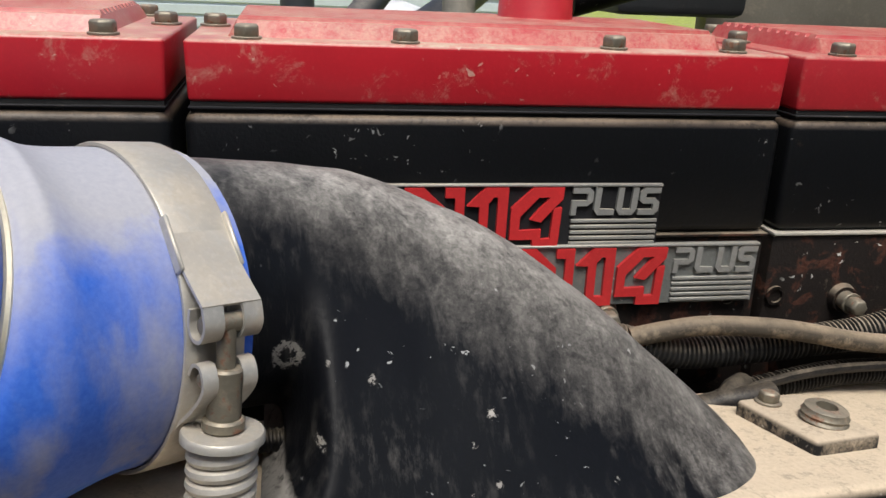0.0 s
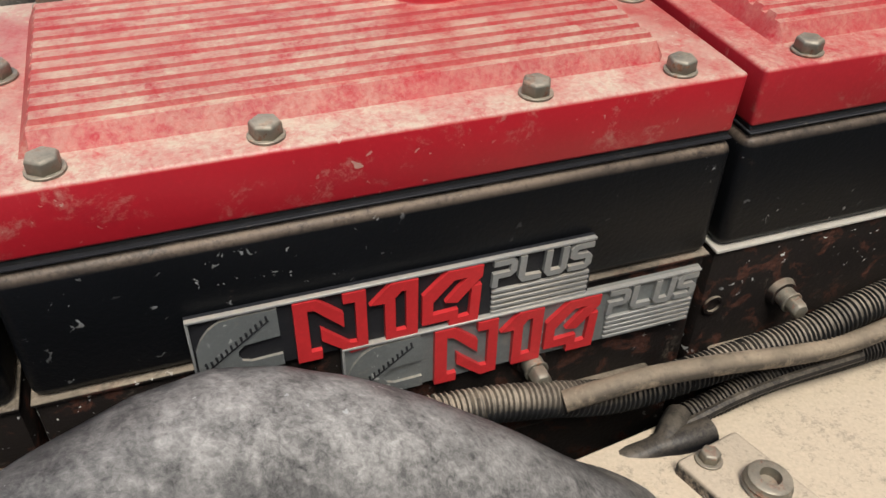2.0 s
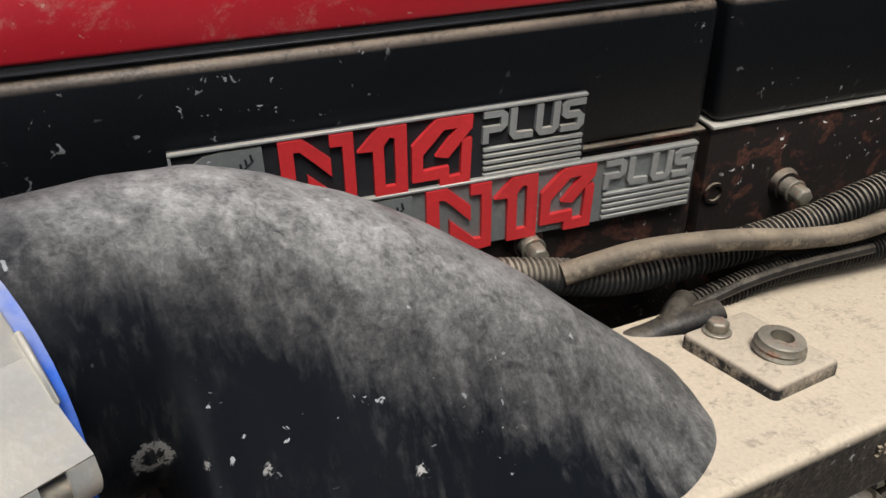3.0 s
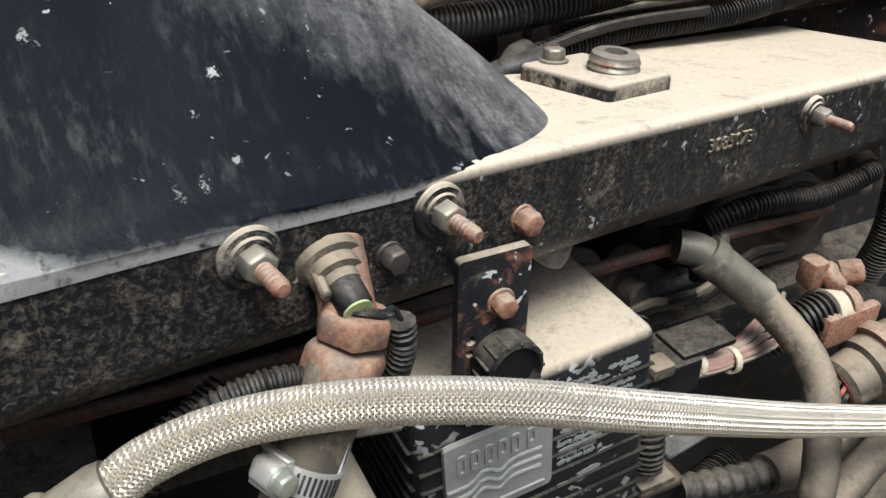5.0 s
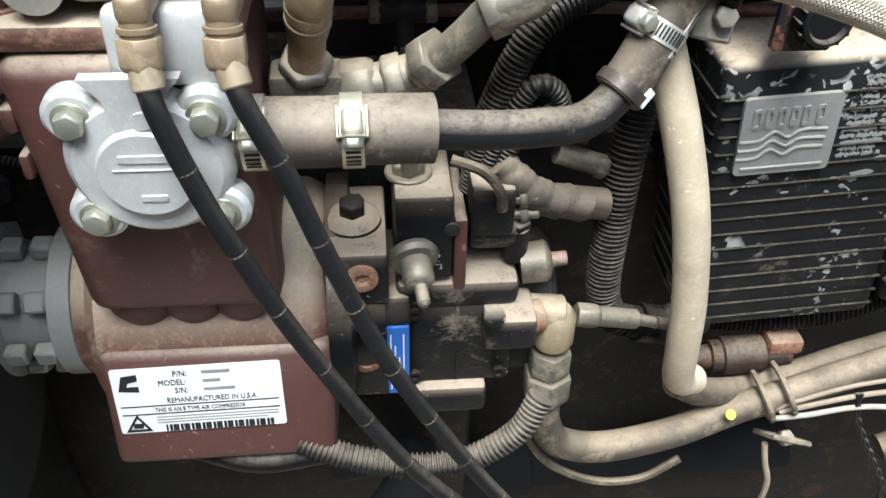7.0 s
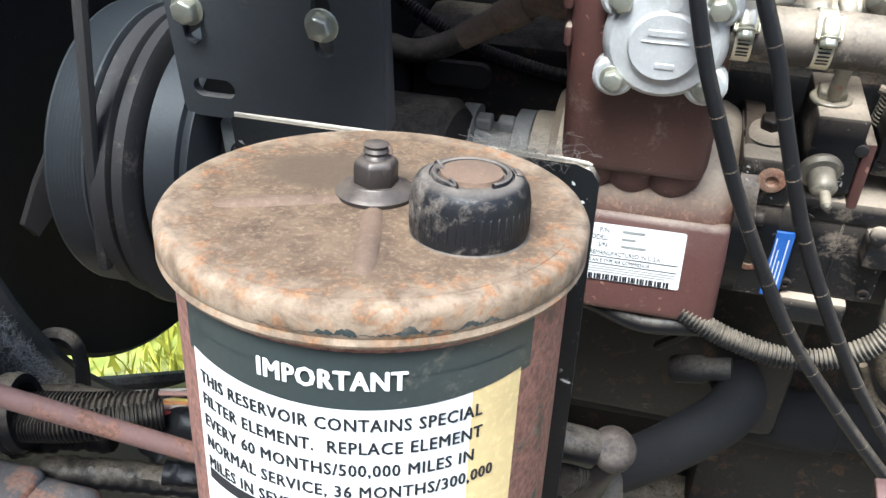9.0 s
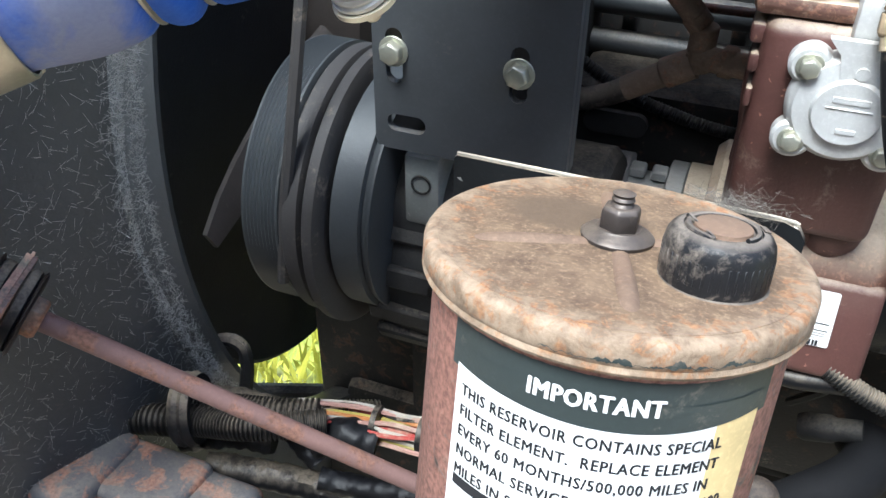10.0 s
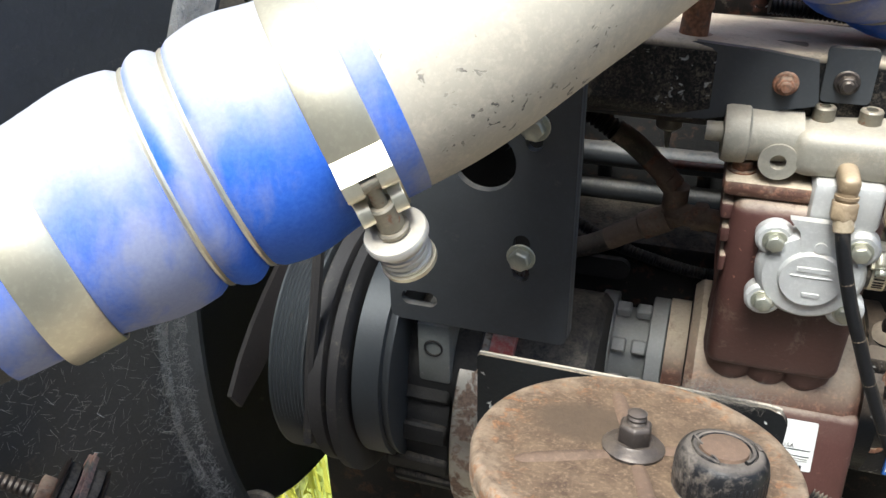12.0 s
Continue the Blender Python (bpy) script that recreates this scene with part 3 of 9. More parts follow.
def blades():
    rnd = random.Random(5)
    bm = bmesh.new()
    for i in range(9000):
        if i % 2:
            x, y = rnd.uniform(-2.6, -0.4), rnd.uniform(0.2, 1.8)
        else:
            x, y = rnd.uniform(-2.2, 0.8), rnd.uniform(1.5, 6)
        h, w, a = rnd.uniform(0.05, 0.16), rnd.uniform(0.004, 0.009), rnd.uniform(0, 6.28)
        dx, dy = math.cos(a) * w, math.sin(a) * w
        lx, ly = rnd.uniform(-0.05, 0.05), rnd.uniform(-0.05, 0.05)
        v = [bm.verts.new(c) for c in ((x - dx, y - dy, 0), (x + dx, y + dy, 0), (x + lx * 0.5 + dx * 0.6, y + ly * 0.5 + dy * 0.6, h * 0.6), (x + lx, y + ly, h))]
        bm.faces.new((v[0], v[1], v[2]))
        bm.faces.new((v[0], v[2], v[3]))
    return bm


BLADE = surface("grass_blades", (0.46, 0.45, 0.06), 0.8, var=0.5, bump=0.0, coarse=3.0)
single("grass", blades(), BLADE, "sunlit grass blades under and behind the engine bay", "grass", kind="stuff", smooth=False)
bm = bmesh.new()
bmesh.ops.create_circle(bm, cap_ends=True, segments=40, radius=1.0, matrix=pose(-0.1, 3.0, 0.07) @ Matrix.Diagonal((1.6, 0.8, 1, 1)))
for v in bm.verts:
    v.co += Vector((noise.noise(v.co * 2), noise.noise(v.co * 2 + Vector((5, 5, 5))), 0)) * 0.25
single("dirt_patch", bm, BARE, "pale bare earth patch in the grass", "earth", kind="structure")

WALL = surface("pale_siding", (0.50, 0.55, 0.58), 0.6, var=0.15, bump=0.1)
bm = box(-6, 2.5, 9.0, 9.2, 0.25, 3.2, 0)
for k in range(24):
    bm = bm_join(bm, box(-6, 2.5, 8.975, 9.01, 0.3 + k * 0.12, 0.39 + k * 0.12, 0.004, 1))
single("far_wall", bm, WALL, "pale blue-grey lapped siding of a far shed", "wall", kind="structure")

CABWALL = surface("cab_wall_dark", (0.05, 0.04, 0.032), 0.7, side=0.5, dust=0.6, bump=0.5)
# Added wall out of view: keeps low sky light off the front faces.
SKY_BLOCK = surface("dark_sky_block", (0.035, 0.038, 0.03), 0.9, var=0.6, bump=0.8, fine=14.0, coarse=2.0)
single("sky_block_wall", box(-7, 7, -3.0, -2.7, 0, 3.4, 0), SKY_BLOCK, "unseen dark wall added to cut low sky light", "wall", kind="structure")
single("firewall", box(0.62, 0.66, 0.28, 1.2, 0.55, 1.95, 0.01), CABWALL, "dusty dark cab firewall behind the engine", "wall", kind="structure")

# ---- rocker housings and covers ----
COVER_X = (-0.5065, -0.1685, 0.1695)
LEN = 0.3295


def ribbed_panel(x0, x1, y0, y1, z0, z1):
    """Raised panel with sloping flanks and fine ribs running along it."""
    bm = bmesh.new()
    s = 0.006
    prof = [(y0, z0), (y0 + s, z1 - 0.0008)]
    y = y0 + s + 0.004
    while y < y1 - s - 0.006:
        prof += [(y, z1 - 0.0008), (y + 0.0008, z1 + 0.0014), (y + 0.0075, z1 + 0.0014), (y + 0.0083, z1 - 0.0008)]
        y += 0.0108
    prof += [(y1 - s, z1 - 0.0008), (y1, z0)]
    rows = []
    for x, level in ((x0, 0), (x0 + 0.005, 1), (x0 + 0.0065, 2), (x1 - 0.0065, 2), (x1 - 0.005, 1), (x1, 0)):
        rows.append([bm.verts.new((x, yy, (z0, min(zz, z1 - 0.0008), zz)[level])) for yy, zz in prof])
    for q, w in zip(rows, rows[1:]):
        for i in range(len(prof) - 1):
            bm.faces.new((q[i], q[i + 1], w[i + 1], w[i]))
    return bm


def cover_body(x0):
    """Open-bottomed box with drafted sides and soft edges."""
    bm = bmesh.new()
    lo = [(x0 + 0.001, 0.4915), (x0 + LEN - 0.001, 0.4915), (x0 + LEN - 0.001, 0.668), (x0 + 0.001, 0.668)]
    hi = [(x0, 0.4905), (x0 + LEN, 0.4905), (x0 + LEN, 0.669), (x0, 0.669)]
    a = [bm.verts.new((x, y, 1.4655)) for x, y in lo]
    b = [bm.verts.new((x, y, 1.4965)) for x, y in hi]
    for i in range(4):
        j = (i + 1) % 4
        bm.faces.new((a[i], a[j], b[j], b[i]))
    bm.faces.new(b)
    bm.faces.new(a)
    bmesh.ops.bevel(bm, geom=list(bm.edges), offset=0.0022, segments=3, affect="EDGES", profile=0.5)
    return bm


for n, x0 in enumerate(COVER_X):
    cov = thing("rocker_cover", (x0 + LEN / 2, 0.58, 1.465), ("bright red painted rocker cover with dusty ribbed top", "bright red painted rocker cover with breather cap and dusty ribbed top",
                "red painted rocker cover caked with tan dust, tinted sun-warm")[n], "engine cover", "rocker covers in a row")
    part("cover_shell", cover_body(x0), RED_WARM_DUST if n == 2 else RED, cov)
    part("ribbed_panel", ribbed_panel(x0 + 0.020, x0 + LEN - 0.029, 0.512, 0.650, 1.4955, 1.5055), RED_WARM_DUST if n != 0 else RED, cov, "dust-filled ribbed top panel")
    for i, bx in enumerate((0.0305, 0.112, 0.228, 0.2995)):
        bolt(cov, (x0 + bx, 0.5015, 1.4965), (0, 0, 1), 0.0068, 0.0062, washer=1.14, spin=0.3 * i + n)
        bolt(cov, (x0 + bx, 0.660, 1.4965), (0, 0, 1), 0.0068, 0.0062, spin=0.4 * i + n)
    for bx in (0.0095, LEN - 0.028):
        bolt(cov, (x0 + bx + (0.018 if bx > 0.1 else 0), 0.585, 1.4965), (0, 0, 1), 0.0068, 0.0062, spin=0.5 + n)
    hou = thing("rocker_housing", (x0 + LEN / 2, 0.58, 1.393), "scuffed black painted rocker housing with worn edges" if n < 2 else "black rocker housing with rusty worn edges", "engine housing", "rocker housings in a row")
    part("housing_body", box(x0 - 0.001, x0 + LEN + 0.001, 0.4885, 0.672, 1.3935, 1.4605, 0.006, 3), BLACK, hou)
    part("gasket", box(x0 + 0.002, x0 + LEN - 0.002, 0.4928, 0.667, 1.4600, 1.4660, 0.0004, 1), DARK, hou, "dark gasket line")
    part("lip", box(x0 + 0.001, x0 + LEN - 0.001, 0.4903, 0.6695, 1.4622, 1.4632, 0.0003, 1), BADGE_BLACK, hou)
    part("lower_gasket", box(x0 - 0.002, x0 + LEN + 0.002, 0.4872, 0.673, 1.3915, 1.3934, 0.0004, 1), SEAL if n == 2 else BLACK_HEAD, hou, "pressed gasket edge")
    head = thing("cylinder_head", (x0 + LEN / 2, 0.58, 1.25), "oily brown-black iron cylinder head with rusty bolts", "engine head", "cylinder heads in a row")
    part("head_casting", box(x0 - 0.002, x0 + LEN + 0.002, 0.489, 0.70, 1.235, 1.3914, 0.004), BLACK_HEAD, head)
    part("head_rib", box(x0 + 0.01, x0 + LEN - 0.02, 0.478, 0.492, 1.30, 1.318, 0.004), BLACK_HEAD, head)
    for bx in (0.05, 0.232) if n == 1 else (0.052, 0.21):
        part("plug_boss", lathe((x0 + bx, 0.492, 1.350 - 0.004 * (n == 1)), (0, -1, 0), [(0, 0), (0, 0.0105), (0.004, 0.0095), (0.007, 0.0082), (0.007, 0)], 24), BLACK_HEAD, head)
        part("plug_shank", cyl((x0 + bx, 0.486, 1.350 - 0.004 * (n == 1)), (x0 + bx, 0.478, 1.350 - 0.004 * (n == 1)), 0.0060), BOLT, head)
        bolt(head, (x0 + bx, 0.479, 1.350 - 0.004 * (n == 1)), (0, -1, 0), 0.0054, 0.0085, BOLT, 1.25)
    for bx in (0.0035 + 0.0, 0.31):
        part("bolt_hole", lathe((x0 + bx + 0.002, 0.4885, 1.353), (0, -1, 0), [(0, 0.0062), (0.0016, 0.0062), (0.0016, 0.0045), (-0.004, 0.0043), (-0.004, 0)], 18), BLACK_HEAD, head)

# breather on the middle cover
br = thing("breather_cap", (0.044, 0.607, 1.504), "red painted breather neck with a black hose clamped on", "engine breather")
part("red_neck", lathe((0.044, 0.607, 1.5045), (0, 0, 1), [(0, 0.0275), (0.0015, 0.0255), (0.003, 0.0246), (0.0205, 0.0240), (0.0230, 0.0225), (0.0238, 0.0195), (0.0238, 0)], 40), RED, br)
part("rubber_collar", lathe((0.044, 0.607, 1.5278), (0, 0, 1), [(0, 0.0), (0, 0.0180), (0.0012, 0.0186), (0.0035, 0.0186), (0.0046, 0.0172), (0.0046, 0.0108), (0.013, 0.0100), (0.013, 0)], 36), CAP, br, "black rubber collar")
part("breather_pipe", tube([(0.044, 0.607, 1.533), (0.044, 0.607, 1.548), (0.052, 0.610, 1.560), (0.075, 0.620, 1.565), (0.11, 0.635, 1.562), (0.16, 0.65, 1.560), (0.30, 0.69, 1.57), (0.45, 0.73, 1.585)], 0.0100, 16, 0.004), RUBBER, br)
for x in (0.082, 0.094, 0.130):
    part("hose_ring", lathe((x, 0.622 + (x - 0.08) * 0.38, 1.5635), (1, 0.38, 0), [(0, 0.0), (0, 0.0135), (0.006, 0.0135), (0.006, 0)], 24), RUBBER, br)

# ---- badges ----
N_LEFT = [(0, 34), (10.5, 34), (22.3, 23.2), (22.3, 15), (9.2, 28.4), (6.2, 28.6), (6.4, 4), (11.4, 4), (11.2, -1), (0, -1)]
N_RIGHT = [(22.3, 34), (33, 34), (33, -0.8), (24.5, -1.5), (11.5, 9.7), (11.5, 17), (24.5, 4.6), (27.9, 4.3), (27.9, 28.4), (22.3, 28.6)]
ONE = [(0, 24), (10, 34), (23, 34), (22.6, 0), (7, 0), (7, 23.6)]
ONE_SLOT = [(12, 5.5), (17.2, 5.5), (17.2, 28.6), (15, 29), (12, 25.5)]
FOUR = [(0, 5), (0.3, 22.6), (12.5, 34), (30, 34), (29.6, 27.8), (17.6, 14.8), (11.4, 16.2), (22.2, 28.6), (15.7, 28.6), (5.5, 18), (5.3, 10), (18, 10.6), (18, 5), (23.6, 5.5), (24.5, 22.7), (29.4, 23), (28.2, 0), (13.4, 0), (13.4, 5)]
OVAL = [(2, 0), (2, 7), (2.3, 18), (5, 24), (9, 29), (14, 32.2), (22, 33.2), (38.6, 33), (38.8, 17.5), (23, 16.3), (20, 13.5), (19.6, 10.5), (21, 7.5), (25, 6), (39, 6.5), (39.2, 0)]


def badge(x0, ztop, yf, ground, figure, edge, label):
    """A cast badge: back plate, raised frame, emblem block, red figures, letters and ruled lines; 193 mm by 38 mm, partly stacked."""
    th = thing("engine_badge", (x0 + 0.096, yf, ztop - 0.037), label, "badge", "badges on the housings")
    at = facing(x0, yf, ztop - 0.037)
    mm = lambda pts, u0: [((u0 + u) * 0.001, w * 0.00103 + 0.0002) for u, w in pts]
    part("back_plate", plate([(0, 0), (0.193, 0), (0.193, 0.037), (0, 0.037)], [], at, 0.0025), ground, th)
    part("top_rim", box(x0, x0 + 0.193, yf - 0.0022, yf + 0.0006, ztop - 0.0014, ztop + 0.0002, 0.0004, 1), edge, th, "dust-topped rim")
    part("side_rim", box(x0, x0 + 0.0012, yf - 0.0018, yf + 0.0006, ztop - 0.037, ztop - 0.0016, 0.0003, 1), edge, th)
    for pts, u0, holes in ((N_LEFT, 45.3, []), (N_RIGHT, 45.3, []), (ONE, 79.8, [ONE_SLOT]), (FOUR, 104.6, [])):
        part("red_figure", plate(mm(pts, u0), [mm(h, u0) for h in holes], at @ Matrix.Translation((0, -0.0026, 0)), 0.0028), figure, th, "raised red cast figure", smooth=False)
    # grey half-oval emblem block with worn bars
    part("emblem", plate(mm(OVAL, 0.0), [], at @ Matrix.Translation((0, -0.0016, 0)), 0.0018), BADGE_GREY, th, "grey half-oval emblem", smooth=False)
    for k in range(13):
        u, w = 0.0055 + k * 0.00235, 0.0085 + k * 0.00180
        part("emblem_bar", box(-0.00055, 0.00055, -0.0022, -0.0013, -0.0016 - 0.0012 * (k == 0), 0.0016 + 0.0012 * (k == 0), 0.0003, 1, at @ Matrix.Translation((u, 0, w)) @ pose(0, 0, 0, 0, -8, 0)), BADGE_BLACK, th)
    part("emblem_bar", box(-0.0175, 0.0175, -0.0020, -0.0013, -0.0004, 0.0004, 0.0002, 1, at @ Matrix.Translation((0.0208, 0, 0.0180)) @ pose(0, 0, 0, 0, -37.5, 0)), BADGE_BLACK, th)
    for ch, u in (("P", 0.1392), ("L", 0.1525), ("U", 0.1658), ("S", 0.1790)):
        w0 = {"P": [(0, 0), (3, 0), (3, 5), (9, 5), (12, 7.5), (12, 13), (9.5, 15), (0, 15), (0, 12), (8.6, 12), (8.6, 8), (0, 8)],
              "L": [(0, 3), (2.5, 0), (12, 0), (12, 3), (3.4, 3.4), (3.4, 15), (0, 15)],
              "U": [(0, 3), (2.5, 0), (9.5, 0), (12, 3), (12, 15), (8.6, 15), (8.6, 3.2), (3.4, 3.2), (3.4, 15), (0, 15)],
              "S": [(0, 0), (9.5, 0), (12, 2.5), (12, 7), (9.5, 9.2), (3.6, 9.2), (3.6, 12), (12, 12), (12, 15), (2.5, 15), (0, 12.6), (0, 8), (2.5, 6.2), (8.4, 6.2), (8.4, 3), (0, 3)]}[ch]
        part("letter", plate([(u + a * 0.00101 + b * 0.00006, 0.0192 + b * 0.00105) for a, b in w0], [], at @ Matrix.Translation((0, -0.0022, 0)), 0.0024), edge, th, smooth=False)
    for k in range(5):
        part("rule", box(x0 + 0.1400, x0 + 0.1915, yf - 0.0018, yf + 0.0004, ztop - 0.037 + 0.0014 + k * 0.0033, ztop - 0.037 + 0.0034 + k * 0.0033, 0.0003, 1), edge, th)
    return th


badge(-0.1025, 1.4245, 0.4852, BADGE_BLACK, BADGE_RED, BADGE, "cast badge with raised red figures and grey letters on black")
badge(-0.0370, 1.3890, 0.4842, BADGE_GREY, BADGE_RED, BADGE, "worn bare-metal badge with raised red figures and letters")

# ---- intake manifold, slightly askew to the heads ----
MAN = Matrix.Translation((0, 0.309, 1.3335)) @ pose(0, 0, 0, 0, 5.06, 10.2)


def mp(u, v, w):
    return MAN @ Vector((u, v, w))


def mdir(u, v, w):
    return MAN.to_3x3() @ Vector((u, v, w))


man = thing("intake_manifold", mp(0, 0.06, -0.05), "long black painted intake manifold with a dust-caked top", "intake manifold")
bm = bmesh.new()
prof = [(0.0, -0.0062), (0.0, -0.0050), (0.0006, -0.0026), (0.0022, -0.0009), (0.0046, 0.0), (0.0060, -0.0001), (0.117, -0.0118), (0.118, -0.012), (0.122, -0.018), (0.120, -0.058), (0.050, -0.064), (0.018, -0.058), (0.004, -0.048), (0.0, -0.040), (0.0, -0.039)]
rows = []
for u in (-0.46, -0.2, 0.0, 0.27, 0.392, 0.400):
    s = 0.004 if u > 0.395 else 0
    rows.append([bm.verts.new(MAN @ Vector((u, v + s * (1 if v < 0.06 else -1), w - s * (1 if w > -0.03 else -1)))) for v, w in prof])
for q, r_ in zip(rows, rows[1:]):
    for i in range(len(prof)):
        j = (i + 1) % len(prof)
        bm.faces.new((q[i], q[j], r_[j], r_[i]))
bm.faces.new(rows[0])
bm.faces.new(rows[-1])


def speckled_film(nt, pos, d):
    """Fine dust specks and faint runs over the whole casting."""
    sc = nt.nodes.new("ShaderNodeVectorMath")
    sc.operation = "MULTIPLY"
    sc.inputs[1].default_value = (1.0, 1.0, 0.18)
    nt.links.new(pos, sc.inputs[0])
    fine = ramp(nt, noise_tex(nt, pos, 480.0, 6, 0.75, 0.5), 0.47, 0.66)
    runs = ramp(nt, noise_tex(nt, sc.outputs[0], 90.0, 5, 0.65), 0.42, 0.66)
    film = math_node(nt, "ADD", math_node(nt, "MULTIPLY", fine, 0.07), math_node(nt, "MULTIPLY", math_node(nt, "MULTIPLY", fine, runs), 0.17))
    return math_node(nt, "MAXIMUM", d, film)


MANI = surface("manifold_paint", (0.007, 0.0075, 0.009), 0.42, dust=1.0, side=0.24, chips=0.42, chip_col=(0.30, 0.30, 0.28), bump=0.45, dust_col=(0.57, 0.465, 0.335), up0=0.15, up1=0.8, lay=speckled_film)
PAD_PAINT = surface("pad_under_dust", (0.012, 0.012, 0.013), 0.5, dust=1.0, side=0.52, chips=0.3, bump=0.4, dust_col=(0.50, 0.41, 0.30))
part("manifold_body", bm, MANI, man)
# pad with plug and bolt
PAD = MAN @ Matrix.Translation((0.160, 0.062, -0.0065)) @ pose(0, 0, 0, -5.5, 0, 3)
part("mounting_pad", box(-0.0225, 0.0225, -0.028, 0.028, -0.006, 0.0085, 0.003, 3, PAD), PAD_PAINT, man, "dust-covered bolt-on pad")
bolt(man, PAD @ Vector((-0.008, 0.019, 0.0085)), PAD.to_3x3() @ Vector((0, 0, 1)), 0.0055, 0.0055, BOLT)
p = PAD @ Vector((0.003, -0.008, 0.0085))
part("pipe_plug", lathe(p, mdir(0, 0, 1), [(0, 0.0115), (0.0015, 0.0125), (0.003, 0.0115), (0.0045, 0.0122), (0.006, 0.0112), (0.0075, 0.011), (0.0085, 0.0095), (0.0085, 0.0055), (0.003, 0.0052), (0.003, 0)], 26), BOLT, man, "threaded plug with a square socket")
for u, w, q in ((-0.0450, -0.0120, 0.76), (0.0235, -0.0130, 0.76), (0.247, -0.0125, 0.66), (0.332, -0.0140, 0.66)):
    p, n = mp(u, 0, w), mdir(0, -1, 0)
    st = part("stud_nut", hexa(p + n * 0.0030, n, 0.0074 * q, 0.0068, spin=0.3), BOLT, man, "dusty hexagon nut")
    part("washer", lathe(p - n * 0.001, n, [(0, 0.0), (0, 0.0135 * q), (0.0022, 0.0134 * q), (0.0032, 0.0122 * q), (0.0034, 0.0098 * q), (0.0042, 0.0090 * q), (0.0042, 0)], 30), PAD_PAINT, st, "dirt-ringed thick washer")
    part("stud", lathe(p + n * 0.0085, n, [(0, 0)] + [(k * 0.0010, 0.0040 * q if k % 2 else 0.0035 * q) for k in range(13)] + [(0.0134, 0.0026 * q), (0.0134, 0)], 14), BOLT_RUST, st, "rusty threaded stud")
bolt(man, mp(0.0042, 0, -0.025), mdir(0, -1, 0), 0.0048, 0.006, NUT, 1.1)
bolt(man, mp(0.0628, 0, -0.025), mdir(0, -1, 0), 0.0050, 0.007, BOLT_RUST, 1.1)
# hollow hex plug on the face
p = mp(-0.1555, 0, -0.0178)
part("hex_plug", lathe(p, mdir(0, -1, 0), [(0, 0.0078), (0.003, 0.0078), (0.004, 0.0070), (0.004, 0.0042), (0.001, 0.004), (0.001, 0)], 26), BOLT_RUST, man, "rust-rimmed hollow hex plug")
part("plug_socket", hexa(mp(-0.1555, 0, -0.0178), mdir(0, -1, 0), 0.0040, 0.0022), DARK, man)
# cast part number
part("part_number", glyphs("3085073", 0.0092, MAN @ Matrix.Translation((0.1685, -0.0006, -0.0190)), 0.0014, 1.02), RUBBER_TAN, man, "cast part number")

# charge air elbow: a round pipe that bends down into a wide foot on the manifold
RIDGE = [(-0.185, 0.353, 1.4105), (-0.175, 0.360, 1.4090), (-0.155, 0.376, 1.4050), (-0.123, 0.397, 1.3985), (-0.094, 0.408, 1.3920), (-0.067, 0.412, 1.3820), (-0.041, 0.409, 1.3710), (-0.013, 0.405, 1.3540), (0.018, 0.400, 1.3320), (0.053, 0.394, 1.3030), (0.088, 0.390, 1.2730), (0.110, 0.388, 1.255)]


def convex(pts):
    """Outline of the hull of points in a plane, counter-clockwise."""
    pts = sorted(set(pts))
    out = []
    for seq in (pts, pts[::-1]):
        h = []
        for p in seq:
            while len(h) > 1 and (h[-1][0] - h[-2][0]) * (p[1] - h[-2][1]) - (h[-1][1] - h[-2][1]) * (p[0] - h[-2][0]) <= 0:
                h.pop()
            h.append(p)
        out += h[:-1]
    return out


def along(line, n):
    """n + 1 evenly spaced points on a broken line."""
    d = [0.0]
    for a, c in zip(line, line[1:]):
        d.append(d[-1] + math.hypot(c[0] - a[0], c[1] - a[1]))
    s = [d[-1] * k / n for k in range(n + 1)]
    return list(zip(np.interp(s, d, [p for p, q in line]).tolist(), np.interp(s, d, [q for p, q in line]).tolist()))


